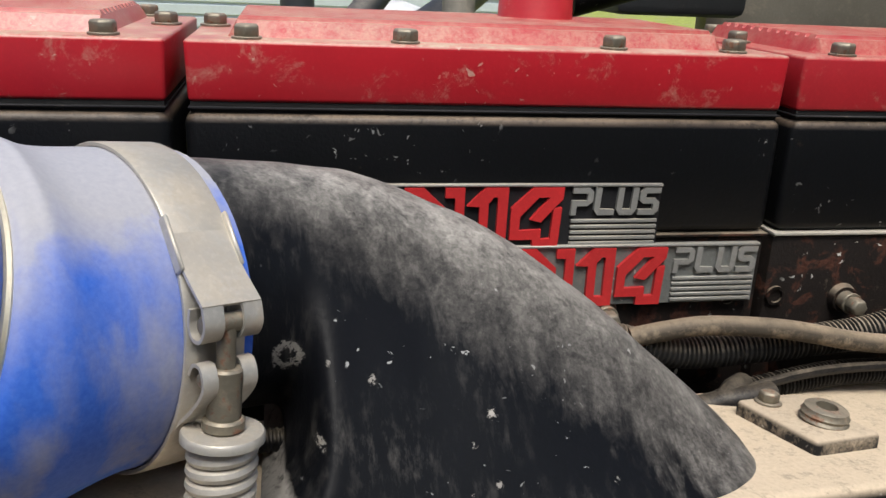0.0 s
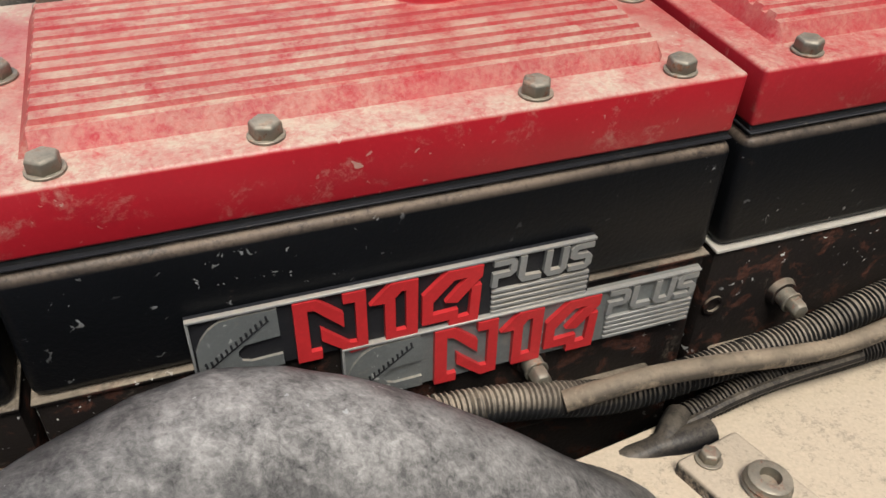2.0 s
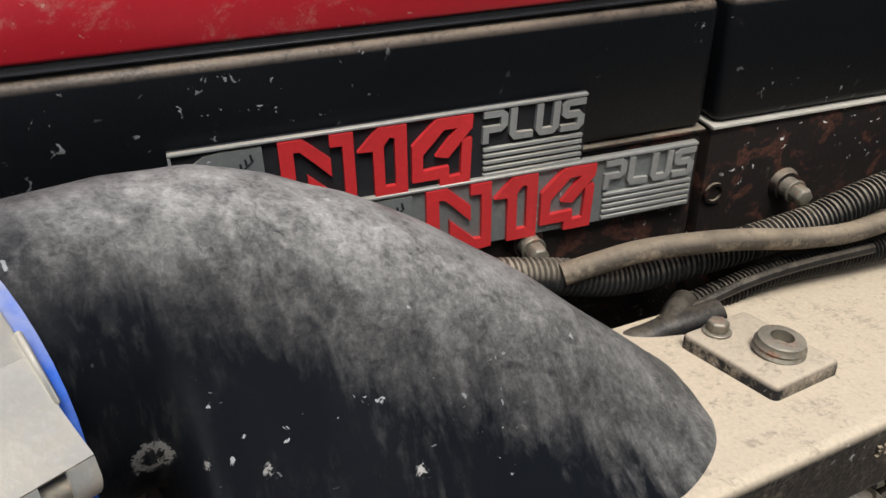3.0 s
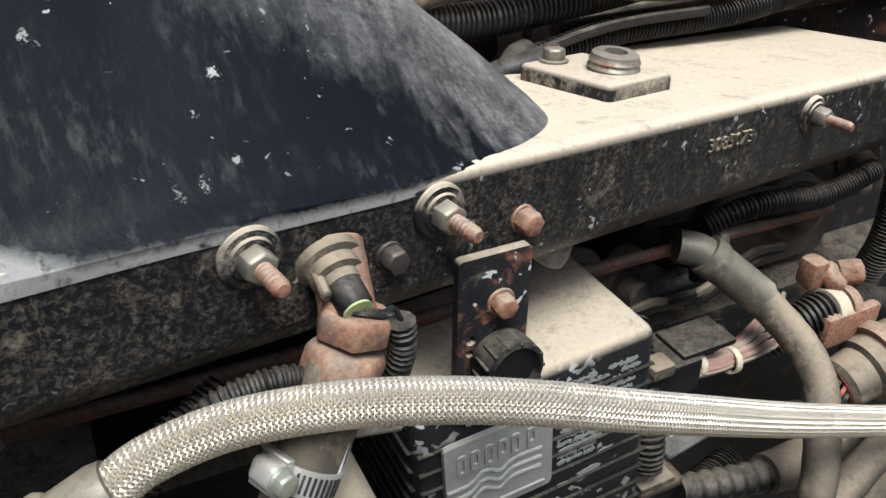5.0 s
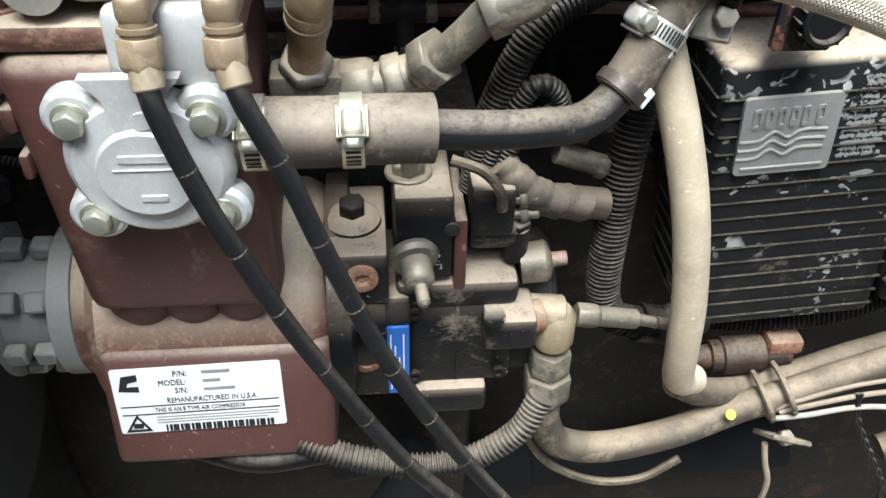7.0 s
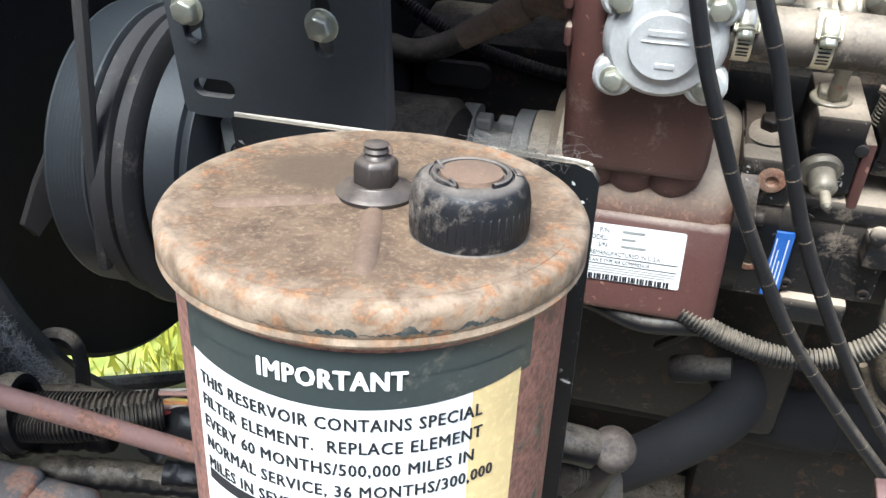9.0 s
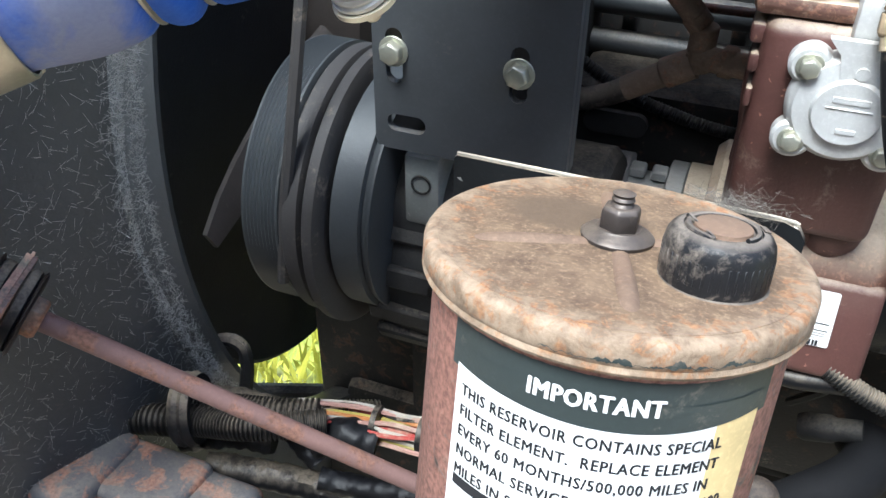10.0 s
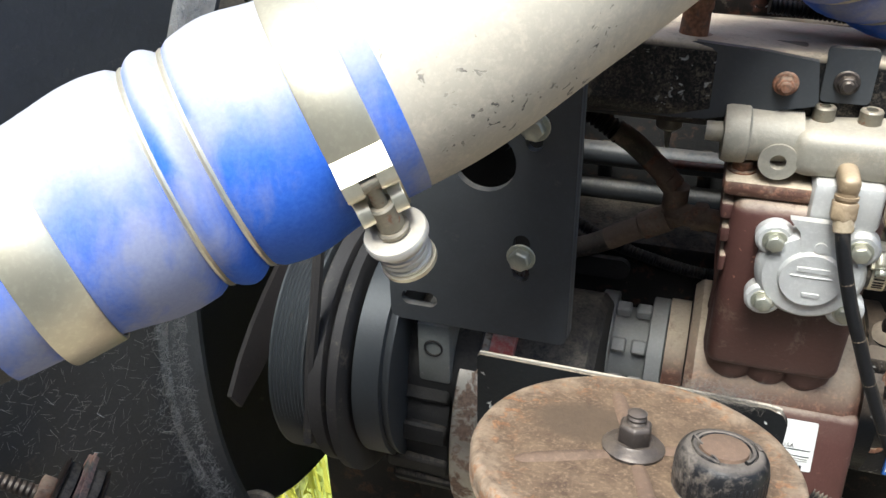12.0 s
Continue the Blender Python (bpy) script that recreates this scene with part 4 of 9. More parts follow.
def elbow():
    """Slices across the pipe: a round that is drawn down to the foot's front and back edges."""
    bm = bmesh.new()
    xs, ys, zs = zip(*RIDGE)
    rows, seg = [], 120
    for i in range(131):
        x = -0.182 + (0.1118 + 0.182) * i / 130
        yc, zc = float(np.interp(x, xs, ys)), float(np.interp(x, xs, zs))
        slope = (float(np.interp(x + 0.014, xs, zs)) - float(np.interp(x - 0.014, xs, zs))) / 0.028
        e = max(0.0, min(1.0, (x + 0.10) / 0.15))
        r = 0.0550 - 0.010 * e
        rz = r * math.sqrt(1 + slope * slope)
        base = 1.3335 - 0.09 * x - 0.0058
        w = max(0.0, min(1.0, (x + 0.120) / 0.016))
        w = w * w * (3 - 2 * w)
        wf = max(0.0, min(1.0, (x + 0.122) / 0.018))
        wf = wf * wf * (3 - 2 * wf)
        t = max(0.0, min(1.0, (x - 0.050) / 0.060))
        front = 0.309 + 0.18 * x - 0.0007 + 0.006 * max(0.0, min(1.0, (x - 0.005) / 0.07)) + 0.060 * (1 - math.sqrt(max(0.0, 1 - t * t)))
        low = 0.78
        ring = [(yc + r * math.cos(a), max(zc + rz * math.sin(a), min(base, zc - 0.3 * r)) if w > 0.99 else zc + rz * math.sin(a) * (low if math.sin(a) < 0 else 1.0)) for a in (2 * math.pi * k / 96 for k in range(96))]
        lo = zc - rz * low
        ring = [(round(p, 6), round(q, 6)) for p, q in ring]
        ring += [(yc - 0.030 + (front - yc + 0.030) * wf, lo + 0.006 + (base - lo - 0.006) * w), (yc + 0.030, lo + 0.006 + (base - 0.010 - lo - 0.006) * w)]
        hull = convex([(round(p, 6), round(q, 6)) for p, q in ring])
        foot = [min(range(len(hull)), key=lambda k: (hull[k][0] - p) ** 2 + (hull[k][1] - q) ** 2) for p, q in ring[-2:]]
        f, h = foot
        under = hull[f:h + 1] if h > f else hull[f:] + hull[:h + 1]
        over = hull[h:f + 1] if f > h else hull[h:] + hull[:f + 1]
        row = [bm.verts.new((x, p, q)) for p, q in along(over, 104)[:-1] + along(under, 16)[:-1]]
        if x > 0.086:
            k = math.sqrt(max(0.0, 1 - ((x - 0.086) / 0.026) ** 2))
            for v in row:
                v.co.z = base - 0.008 + (v.co.z - base + 0.008) * k
                v.co.y = yc + (v.co.y - yc) * (0.45 + 0.55 * k)
        seg = len(row)
        rows.append(row)
    for q, w in zip(rows, rows[1:]):
        for k in range(seg):
            j = (k + 1) % seg
            bm.faces.new((q[k], q[j], w[j], w[k]))
    bm.faces.new(rows[0])
    bm.faces.new(rows[-1])
    for n in range(4):
        bmesh.ops.smooth_vert(bm, verts=[v for row in rows[1:-1] for v in row if v.co.z > 1.3335 - 0.09 * v.co.x + 0.006], factor=0.4, use_axis_x=False, use_axis_y=True, use_axis_z=True)
    # cast fillets where the foot runs out on the manifold, wide below the pipe and narrow along the front
    for row in rows:
        for v in row:
            x, y, z = v.co
            h = z - (1.3335 - 0.0886 * x)
            side_w = max(0.0, min(1.0, (-0.055 - x) / 0.06))
            side_w = side_w * side_w * (3 - 2 * side_w)
            if x > -0.140:
                q = max(0.0, min(1.0, h / 0.034))
                v.co.x -= 0.022 * side_w * (1 - math.sqrt(max(0.0, 1 - (1 - q) ** 2)))
            edge = 0.309 + 0.18 * v.co.x - 0.0006 + 0.006 * max(0.0, min(1.0, (v.co.x - 0.005) / 0.07))
            q = max(0.0, min(1.0, h / 0.008))
            reach = 0.006 * (1 - math.sqrt(max(0.0, 1 - (1 - q) ** 2)))
            mid = 0.385 + 0.02 * x
            if y < mid:
                v.co.y = max(min(y, edge), y - reach) if y > edge else y
            elif x > -0.11:
                v.co.y = y + reach * 0.6
    return bm


part("elbow", elbow(), ELBOW, man, "dust-streaked black charge air elbow")

# ---- blue charge air hoses with spring clamps, and the pipe between them ----
def hump_hose(name, pts, r, rings, label, group="blue hump hoses", narrow=0.0):
    path = spline(pts, 0.002)
    total = sum((b - a).length for a, b in zip(path, path[1:]))

    lo, hi = min(rings), max(rings)

    def rf(s, w):
        q = s / total
        f = 1.0 - narrow * max(0.0, q - 0.58)
        for c in rings:
            f -= 0.060 * math.exp(-((q - c) / 0.016) ** 2)
        f += 0.055 * math.exp(-((q - (lo + hi) / 2) / (0.30 * (hi - lo))) ** 2)
        f += 0.085 * math.exp(-((q - lo + 0.11) / 0.10) ** 2) + 0.060 * math.exp(-((q - hi - 0.12) / 0.11) ** 2)
        return f
    ho = thing(name, path[len(path) // 2], label, "hose", group)
    part("sleeve", tube(pts, r, 48, 0.002, rf), HOSE_BLUE, ho)
    fr = frames(path)
    for c in rings:
        p, a, b, n = fr[int(c * (len(fr) - 1))]
        rr = r * rf(c * total, 0) + 0.0006
        part("wire_ring", lathe(p - n * 0.0018, n, [(0, rr - 0.001), (0.0006, rr + 0.0008), (0.0018, rr + 0.0013), (0.003, rr + 0.0008), (0.0036, rr - 0.001)], 48, hollow=True), BAND, ho, "bright steel wire ring")
    return ho, fr, total, rf


def band_clamp(p, n, r, width, mat, label, bolt_dir=None, tang=None, reach=1.0):
    """A flat band; with bolt_dir also its T-bolt, trunnions, washer and coil spring."""
    n = Vector(n).normalized()
    p = Vector(p)
    cl = thing("hose_clamp", p, label, "hose clamp", "charge hose clamps")
    part("band", lathe(p - n * width / 2, n, [(0, r + 0.0002), (0, r + 0.0014), (0.0008, r + 0.0018), (width - 0.0008, r + 0.0018), (width, r + 0.0014), (width, r + 0.0002)], 56, hollow=True), mat, cl)
    if bolt_dir is None:
        part("buckle", box(-width / 2, width / 2, -0.014, 0.014, r + 0.0016, r + 0.0045, 0.001, 2, Matrix.Translation(p) @ n.to_track_quat("X", "Z").to_matrix().to_4x4() @ pose(0, 0, 0, 200, 0, 0)), mat, cl)
    else:
        t = (Vector(tang) - n * Vector(tang).dot(n)).normalized()
        bd = (Vector(bolt_dir) - n * Vector(bolt_dir).dot(n)).normalized() * reach
        o = p + t * (r + 0.0065)
        w2 = width / 2
        m = Matrix((n, t, bd)).transposed().to_4x4()
        m.translation = o
        sag = lambda e: r - math.sqrt(r * r - e * e)
        upper = [(-0.046, -0.0053 - sag(0.046)), (-0.036, -0.0050 - sag(0.036)), (-0.026, -0.0032 - sag(0.024)), (-0.017, 0.0030), (-0.0105, 0.0046), (-0.0058, 0.0020), (-0.0060, -0.0024), (-0.0100, -0.0046), (-0.015, -0.0042)]
        lower = [(0.036, -0.0056 - sag(0.036)), (0.028, -0.0054 - sag(0.028)), (0.018, -0.0020), (0.0115, 0.0032), (0.0070, 0.0036), (0.0030, 0.0012), (0.0032, -0.0026), (0.0070, -0.0046)]

        def curl(line, a0, a1):
            """A strap of sheet steel along line, from a0 to a1 across the band."""
            bm = bmesh.new()
            pts = spline([(0, d, e) for e, d in line], 0.0012)
            rows_ = []
            for p_, u_, w_, n_ in frames(pts):
                nn = Vector((0, -n_.z, n_.y)) * 0.0006
                rows_.append([bm.verts.new(m @ (p_ + nn * sgn + Vector((aa, 0, 0)))) for aa, sgn in ((a0, -1), (a1, -1), (a1, 1), (a0, 1))])
            for q_, w_ in zip(rows_, rows_[1:]):
                for i_ in range(4):
                    bm.faces.new((q_[i_], q_[(i_ + 1) % 4], w_[(i_ + 1) % 4], w_[i_]))
            bm.faces.new(rows_[0])
            bm.faces.new(rows_[-1])
            return bm
        part("loop_strap", bm_join(curl(upper[:4], -w2 * 0.98, w2 * 0.98), curl(upper[3:], -w2 * 0.98, -0.0036), curl(upper[3:], 0.0036, w2 * 0.98)), mat, cl, "folded steel strap with a slot")
        for sgn in (-1, 1):
            part("ear_strap", curl(lower, min(sgn * 0.0046, sgn * w2 * 0.92), max(sgn * 0.0046, sgn * w2 * 0.92)), mat, cl, "curled strap ear")
        part("keeper_tab", bm_join(*[box(sg * w2 - 0.0008, sg * w2 + 0.0008, -0.0062, -0.0016, -0.010, 0.010, 0.0006, 1, m @ Matrix.Translation((0, -sag(0.036), -0.036)) @ pose(0, 0, 0, -37, 0, 0)) for sg in (-1, 1)]), mat, cl)
        q = o + t * 0.0008
        part("t_bolt", bm_join(cyl(q - bd * 0.0105, q + bd * 0.058, 0.0031), cyl(q - bd * 0.0105 - n * w2 * 0.85, q - bd * 0.0105 + n * w2 * 0.85, 0.0034), cyl(q + bd * 0.0045, q + bd * 0.022, 0.0056), cyl(q + bd * 0.0215, q + bd * 0.0258, 0.0070), cyl(q + bd * 0.0075 - n * w2 * 0.85, q + bd * 0.0075 + n * w2 * 0.85, 0.0026)), BOLT, cl, "dusty bolt with a trunnion sleeve")
        part("spring_washer", lathe(q + bd * 0.026, bd, [(0, 0), (0, 0.0132), (0.0008, 0.0138), (0.0032, 0.0138), (0.0040, 0.0120), (0.0040, 0)], 34), BAND_DUSTY, cl, "cupped washer")
        turns, run = (6, 0.030) if reach > 0.9 else (4, 0.016)
        coil = [q + bd * (0.0315 + run * k / (12 * turns)) + (n * math.cos(k * 0.5236) + t * math.sin(k * 0.5236)) * 0.0094 for k in range(12 * turns + 1)]
        part("coil_spring", tube(coil, 0.0025 if reach > 0.9 else 0.0021, 9, 0.0016), BAND_DUSTY, cl, "dusty coil spring")
        part("end_nut", bm_join(lathe(q + bd * (0.0325 + run), bd, [(0, 0), (0, 0.0122), (0.002, 0.0122), (0.003, 0.010), (0.003, 0)], 28), hexa(q + bd * (0.0355 + run), bd, 0.0055, 0.005), cyl(q + bd * (0.035 + run), q + bd * (0.046 + run), 0.0028)), mat, cl)
    return cl


HOSE1 = [(-0.166, 0.3660, 1.4080), (-0.190, 0.3490, 1.4120), (-0.225, 0.3240, 1.4170), (-0.262, 0.2940, 1.4380), (-0.300, 0.2620, 1.4660)]
ho1, fr1, len1, rf1 = hump_hose("blue_hose", HOSE1, 0.0585, (0.48, 0.66), "dusty blue silicone charge air hose on the black elbow")
band_clamp((-0.1790, 0.3568, 1.4102), Vector((0.80, 0.58, -0.12)), 0.0589, 0.022, BAND_DUSTY, "dusty steel clamp with a coil spring bolt", (0.12, 0.02, -1), (0.25, -1, 0.10))
band_clamp((-0.292, 0.2688, 1.4600), Vector((0.70, 0.57, -0.45)), 0.0589, 0.018, BAND_DUSTY, "dusty flat steel hose clamp")

HOSE2 = [(-0.464, 0.0548, 1.3952), (-0.500, 0.030, 1.3790), (-0.533, 0.006, 1.3645), (-0.569, -0.024, 1.3505), (-0.600, -0.060, 1.3385)]
pipe = thing("charge_pipe", (-0.38, 0.15, 1.40), "cream dust-covered charge air pipe with dark chips", "pipe")
part("pipe_wall", tube([(-0.270, 0.2875, 1.4440), (-0.297, 0.2645, 1.4640), (-0.338, 0.220, 1.470), (-0.372, 0.170, 1.446), (-0.405, 0.108, 1.430), (-0.445, 0.067, 1.4035), (-0.49, 0.037, 1.383)], 0.0490, 48, 0.004), PIPE, pipe)
ho2, fr2, len2, rf2 = hump_hose("blue_hose", HOSE2, 0.0506, (0.405, 0.505), "blue silicone charge air hose with bright wire rings", narrow=0.27)
band_clamp((-0.4800, 0.0437, 1.3881), Vector((0.80, 0.50, 0.35)), 0.0510, 0.022, BAND, "shiny steel clamp with a coil spring bolt", (0.35, 0.50, -0.85), (0.2, -0.80, -0.42), 0.78)
band_clamp((-0.580, -0.0355, 1.3445), Vector((0.66, 0.70, 0.27)), 0.0482, 0.022, BAND, "bright gold-tinted flat hose clamp")
single("intercooler_pipe", tube([(-0.585, -0.043, 1.342), (-0.612, -0.076, 1.332), (-0.645, -0.125, 1.312), (-0.70, -0.23, 1.27)], 0.0415, 36, 0.006), surface("scuffed_dark_pipe", (0.035, 0.04, 0.036), 0.5, dust=0.4, side=0.3, chips=0.7, chip_col=(0.5, 0.44, 0.33), bump=0.3), "scuffed dark pipe running to the radiator side", "pipe")

# ---- sensor, bracket, fuel lines and braided hose below the manifold ----
se = thing("pressure_sensor", mp(-0.018, -0.012, -0.025), "dust-caked sensor with green seal and black lead", "sensor")
p, n = mp(-0.019, 0, -0.020), Vector((0.10, -0.92, -0.35)).normalized()
part("sensor_body", lathe(p, n, [(0, 0.0112), (0.003, 0.0108), (0.0042, 0.0088), (0.008, 0.0086), (0.009, 0.0066), (0.012, 0.0062), (0.012, 0)], 26), RUBBER_TAN, se, "pale dusty sensor body")
part("connector", lathe(p + n * 0.010, n, [(0, 0.0), (0, 0.0060), (0.010, 0.0056), (0.011, 0.0050), (0.011, 0)], 20), LOOM, se)
part("lock_clip", box(-0.0075, -0.0040, -0.016, -0.004, 0.000, 0.0045, 0.001, 1, Matrix.Translation(p) @ pose(0, 0, 0, 20, 0, 0)), RUBBER_TAN, se, "broken dusty clip")
part("green_seal", lathe(p + n * 0.0208, n, [(0, 0), (0, 0.0047), (0.0010, 0.0047), (0.0010, 0)], 18), GREEN_PLUG, se, "lime green wire seal")
q = p + n * 0.0215
for k in (-1, 1):
    part("lead", tube([q + Vector((0.002 * k, 0, 0)), q + Vector((0.008, -0.001 + 0.001 * k, -0.003)), Vector((-0.006, 0.287, 1.304)), Vector((-0.003, 0.286, 1.297))], 0.0009, 6, 0.002), WIRE["black"], se)
part("sensor_loom", loom([(-0.004, 0.286, 1.299), (-0.003, 0.287, 1.288), (-0.004, 0.292, 1.272), (0.0, 0.305, 1.255)], 0.0048), LOOM, se)

bk = thing("support_bracket", (0.043, 0.306, 1.25), "black bracket plate with rusty bolt and flaking paint", "bracket")
FLAKE = surface("flaking_black_plate", (0.016, 0.016, 0.018), 0.4, dust=0.8, side=0.15, rust=0.28, chips=0.5, bump=0.4, rust_col=(0.09, 0.04, 0.026))
part("bracket_plate", plate(slot_like(0.028, 0.058, 1.232, 1.298, 0.002, 3), [ring_pts(0.034, 1.262, 0.0022, 10), ring_pts(0.0335, 1.256, 0.0016, 10)], facing(0, 0.3085, 0), 0.004), FLAKE, bk)
bolt(bk, (0.0455, 0.3085, 1.277), (0, -1, 0), 0.0048, 0.0055, BOLT_RUST, 1.2)
kn = part("clamp_knob", lathe((0.046, 0.308, 1.251), (0.05, -1, 0.1), [(0, 0), (0, 0.0125), (0.004, 0.0130), (0.012, 0.0125), (0.013, 0.0105), (0.0105, 0.009), (0.0105, 0)], 28), LOOM, bk, "black ribbed plastic knob")
for k in range(14):
    a = 2 * math.pi * k / 14
    part("knob_rib", box(-0.0008, 0.0008, -0.012, -0.003, -0.0006, 0.0008, 0.0003, 1, Matrix.Translation((0.046 + 0.0128 * math.cos(a), 0.308, 1.251 + 0.0128 * math.sin(a)))), LOOM, kn)

RUSTY_TUBE = surface("rusty_brown_tube", (0.085, 0.042, 0.03), 0.6, dust=0.4, side=0.25, rust=0.5, bump=0.2, rust_col=(0.10, 0.04, 0.025))
rail = thing("fuel_line", (0.02, 0.375, 1.235), "thin rusty brown fuel line with tee fittings", "pipe")
part("line_tube", tube([(-0.36, 0.385, 1.222), (-0.17, 0.374, 1.228), (-0.05, 0.366, 1.232), (0.1, 0.378, 1.222), (0.20, 0.386, 1.214), (0.33, 0.392, 1.206)], 0.0035, 12), RUSTY_TUBE, rail)
part("line_tube", tube([(-0.02, 0.372, 1.226), (0.09, 0.384, 1.214), (0.205, 0.396, 1.206), (0.33, 0.402, 1.200)], 0.0030, 12), RUSTY_TUBE, rail)
for x, y, z in ((-0.149, 0.372, 1.229), (0.222, 0.388, 1.210)):
    te = part("tee", bm_join(cyl((x - 0.013, y, z), (x + 0.013, y, z), 0.0062), cyl((x, y, z), (x, y - 0.006, z - 0.02), 0.0058)), DARK, rail, "black tee fitting")
    for s in (-1, 1):
        part("tee_nut", hexa((x + s * 0.012, y, z), (s, 0, 0), 0.0065, 0.0065), BOLT, te, "bright flare nut")
part("drop_line", bm_join(hexa((-0.149, 0.3665, 1.212), (0, -0.25, -1), 0.0062, 0.008), tube([(-0.149, 0.365, 1.206), (-0.148, 0.362, 1.19), (-0.146, 0.36, 1.17), (-0.143, 0.358, 1.13)], 0.0042, 12)), RUBBER_TAN, rail)

BRAID = [(-0.098, 0.276, 1.2765), (-0.084, 0.279, 1.2815), (-0.06, 0.278, 1.2855), (-0.03, 0.270, 1.2875), (0.0, 0.261, 1.285), (0.03, 0.254, 1.2775), (0.06, 0.250, 1.266), (0.10, 0.251, 1.2465), (0.14, 0.255, 1.2250), (0.18, 0.259, 1.2045), (0.252, 0.263, 1.1720), (0.33, 0.272, 1.140), (0.44, 0.29, 1.10)]
bh = thing("braided_hose", (0.0, 0.26, 1.28), "woven stainless steel braided hose with dusty end fitting", "hose")
part("core", tube(BRAID, 0.0064, 16, 0.004), RUBBER, bh)
tagged(part("woven_sleeve", braid(BRAID, 0.0070), STEEL, bh, "silvery woven wire sleeve", smooth=True), "silvery woven wire sleeve", kind="stuff")
part("end_collar", lathe((-0.116, 0.276, 1.268), (0.9, 0, 0.42), [(0, 0), (0, 0.0085), (0.004, 0.0098), (0.020, 0.0098), (0.024, 0.0088), (0.024, 0)], 24), FITTING, bh)
part("swivel_nut", hexa((-0.119, 0.277, 1.2665), (0.9, 0, 0.42), 0.0118, 0.011), FITTING, bh)
part("stem", tube([(-0.116, 0.278, 1.268), (-0.130, 0.284, 1.250), (-0.146, 0.292, 1.233)], 0.0078, 18), FITTING, bh)
part("elbow_nut", hexa((-0.136, 0.288, 1.244), (-0.62, 0.5, -0.72), 0.0135, 0.012), FITTING, bh)
part("elbow_block", bm_join(cyl((-0.166, 0.297, 1.225), (-0.138, 0.297, 1.233), 0.0098), hexa((-0.152, 0.297, 1.2285), (-0.95, 0, -0.25), 0.0125, 0.010)), FITTING, bh)

COUPLER = surface("tan_brass_coupler", (0.26, 0.19, 0.115), 0.5, 0.3, dust=0.8, side=0.42, bump=0.25, dust_col=(0.52, 0.40, 0.26), up0=0.3, up1=0.95)
qc = thing("test_port", (-0.189, 0.297, 1.222), "dusty brass quick-coupling test port on a tee", "fitting")
ax = Vector((0.108, -0.511, 0.853)).normalized()
p = Vector((-0.197, 0.296, 1.233))
part("coupler", lathe(p, ax, [(0, 0.0), (0, 0.0092), (0.006, 0.0096), (0.010, 0.0083), (0.030, 0.0083), (0.032, 0.0090), (0.038, 0.0093), (0.039, 0.0100), (0.042, 0.0100), (0.0425, 0.0093), (0.045, 0.0093), (0.0455, 0.0100), (0.050, 0.0100), (0.0505, 0.0095), (0.0535, 0.0095), (0.054, 0.0101), (0.065, 0.0101), (0.0662, 0.0094), (0.0662, 0.0050), (0.050, 0.0046), (0.050, 0)], 36), COUPLER, qc, "tan brass coupler body")
part("valve_ball", lathe(p + ax * 0.0502, ax, [(0, 0.0046), (0.0020, 0.0040), (0.0032, 0.0022), (0.0034, 0)], 16), OILY, qc)
part("bore", lathe(p + ax * 0.0505, ax, [(0, 0.00455), (0.0150, 0.00485), (0.0150, 0.00455), (0, 0.0042)], 24, hollow=True), OILY, qc, "dark bore of the coupler")
part("collar_nut", hexa(p + ax * 0.004, ax, 0.0128, 0.006), FITTING, qc)
part("tee_block", box(-0.214, -0.180, 0.288, 0.310, 1.210, 1.234, 0.003), FITTING, qc)
part("side_nut", hexa((-0.181, 0.298, 1.2230), (1, 0, 0.1), 0.0135, 0.016), FITTING, qc)

# ---- coolant hose with worm clamps and rusty fitting ----
wh = thing("coolant_hose", (-0.12, 0.245, 1.23), "black coolant hose caked with tan dust, clamped at both ends", "hose")
part("sleeve", tube([(-0.222, 0.240, 1.2345), (-0.19, 0.240, 1.234), (-0.165, 0.241, 1.234), (-0.143, 0.243, 1.2325)], 0.0146, 32, 0.001, lambda s, w: 1.0 + 0.006 * math.sin(s * 4200)), RUBBER_BROWN, wh, "thick tan-dusted rubber sleeve")
part("inner_hose", tube([(-0.150, 0.243, 1.2325), (-0.12, 0.246, 1.229), (-0.095, 0.252, 1.226), (-0.075, 0.260, 1.224), (-0.060, 0.268, 1.231), (-0.051, 0.273, 1.244), (-0.044, 0.278, 1.256)], 0.0085, 24, 0.002), RUBBER, wh)
part("upper_sleeve", tube([(-0.0590, 0.2688, 1.2322), (-0.0545, 0.2710, 1.2370), (-0.050, 0.273, 1.243), (-0.042, 0.278, 1.256), (-0.032, 0.283, 1.273), (-0.024, 0.288, 1.286)], 0.0112, 26, 0.002), RUBBER_TAN, wh, "tan dust-caked upper sleeve")
ax = Vector((0.66, 0.33, 0.70)).normalized()
ring = part("end_clip", lathe(Vector((-0.0585, 0.2690, 1.2328)), ax, [(0, 0.0112), (0, 0.0124), (0.0055, 0.0124), (0.0055, 0.0112)], 36, hollow=True), NUT, wh, "dark ridged end clip")
tg = Matrix((ax, Vector((0.45, -0.89, 0.0)).normalized(), ax.cross(Vector((0.45, -0.89, 0.0)).normalized()))).transposed().to_4x4()
tg.translation = Vector((-0.0560, 0.2703, 1.2356)) + Vector((0.72, -0.66, -0.20)).normalized() * 0.0116
part("clip_tag", box(-0.0045, 0.0045, -0.0006, 0.0012, -0.0026, 0.0026, 0.0004, 1, tg), PAPER, ring, "small white tag with two dark marks")
ax = Vector((0.5, 0.28, 0.82)).normalized()
sd = Vector((0.80, -0.60, 0))
sd = (sd - ax * sd.dot(ax)).normalized()
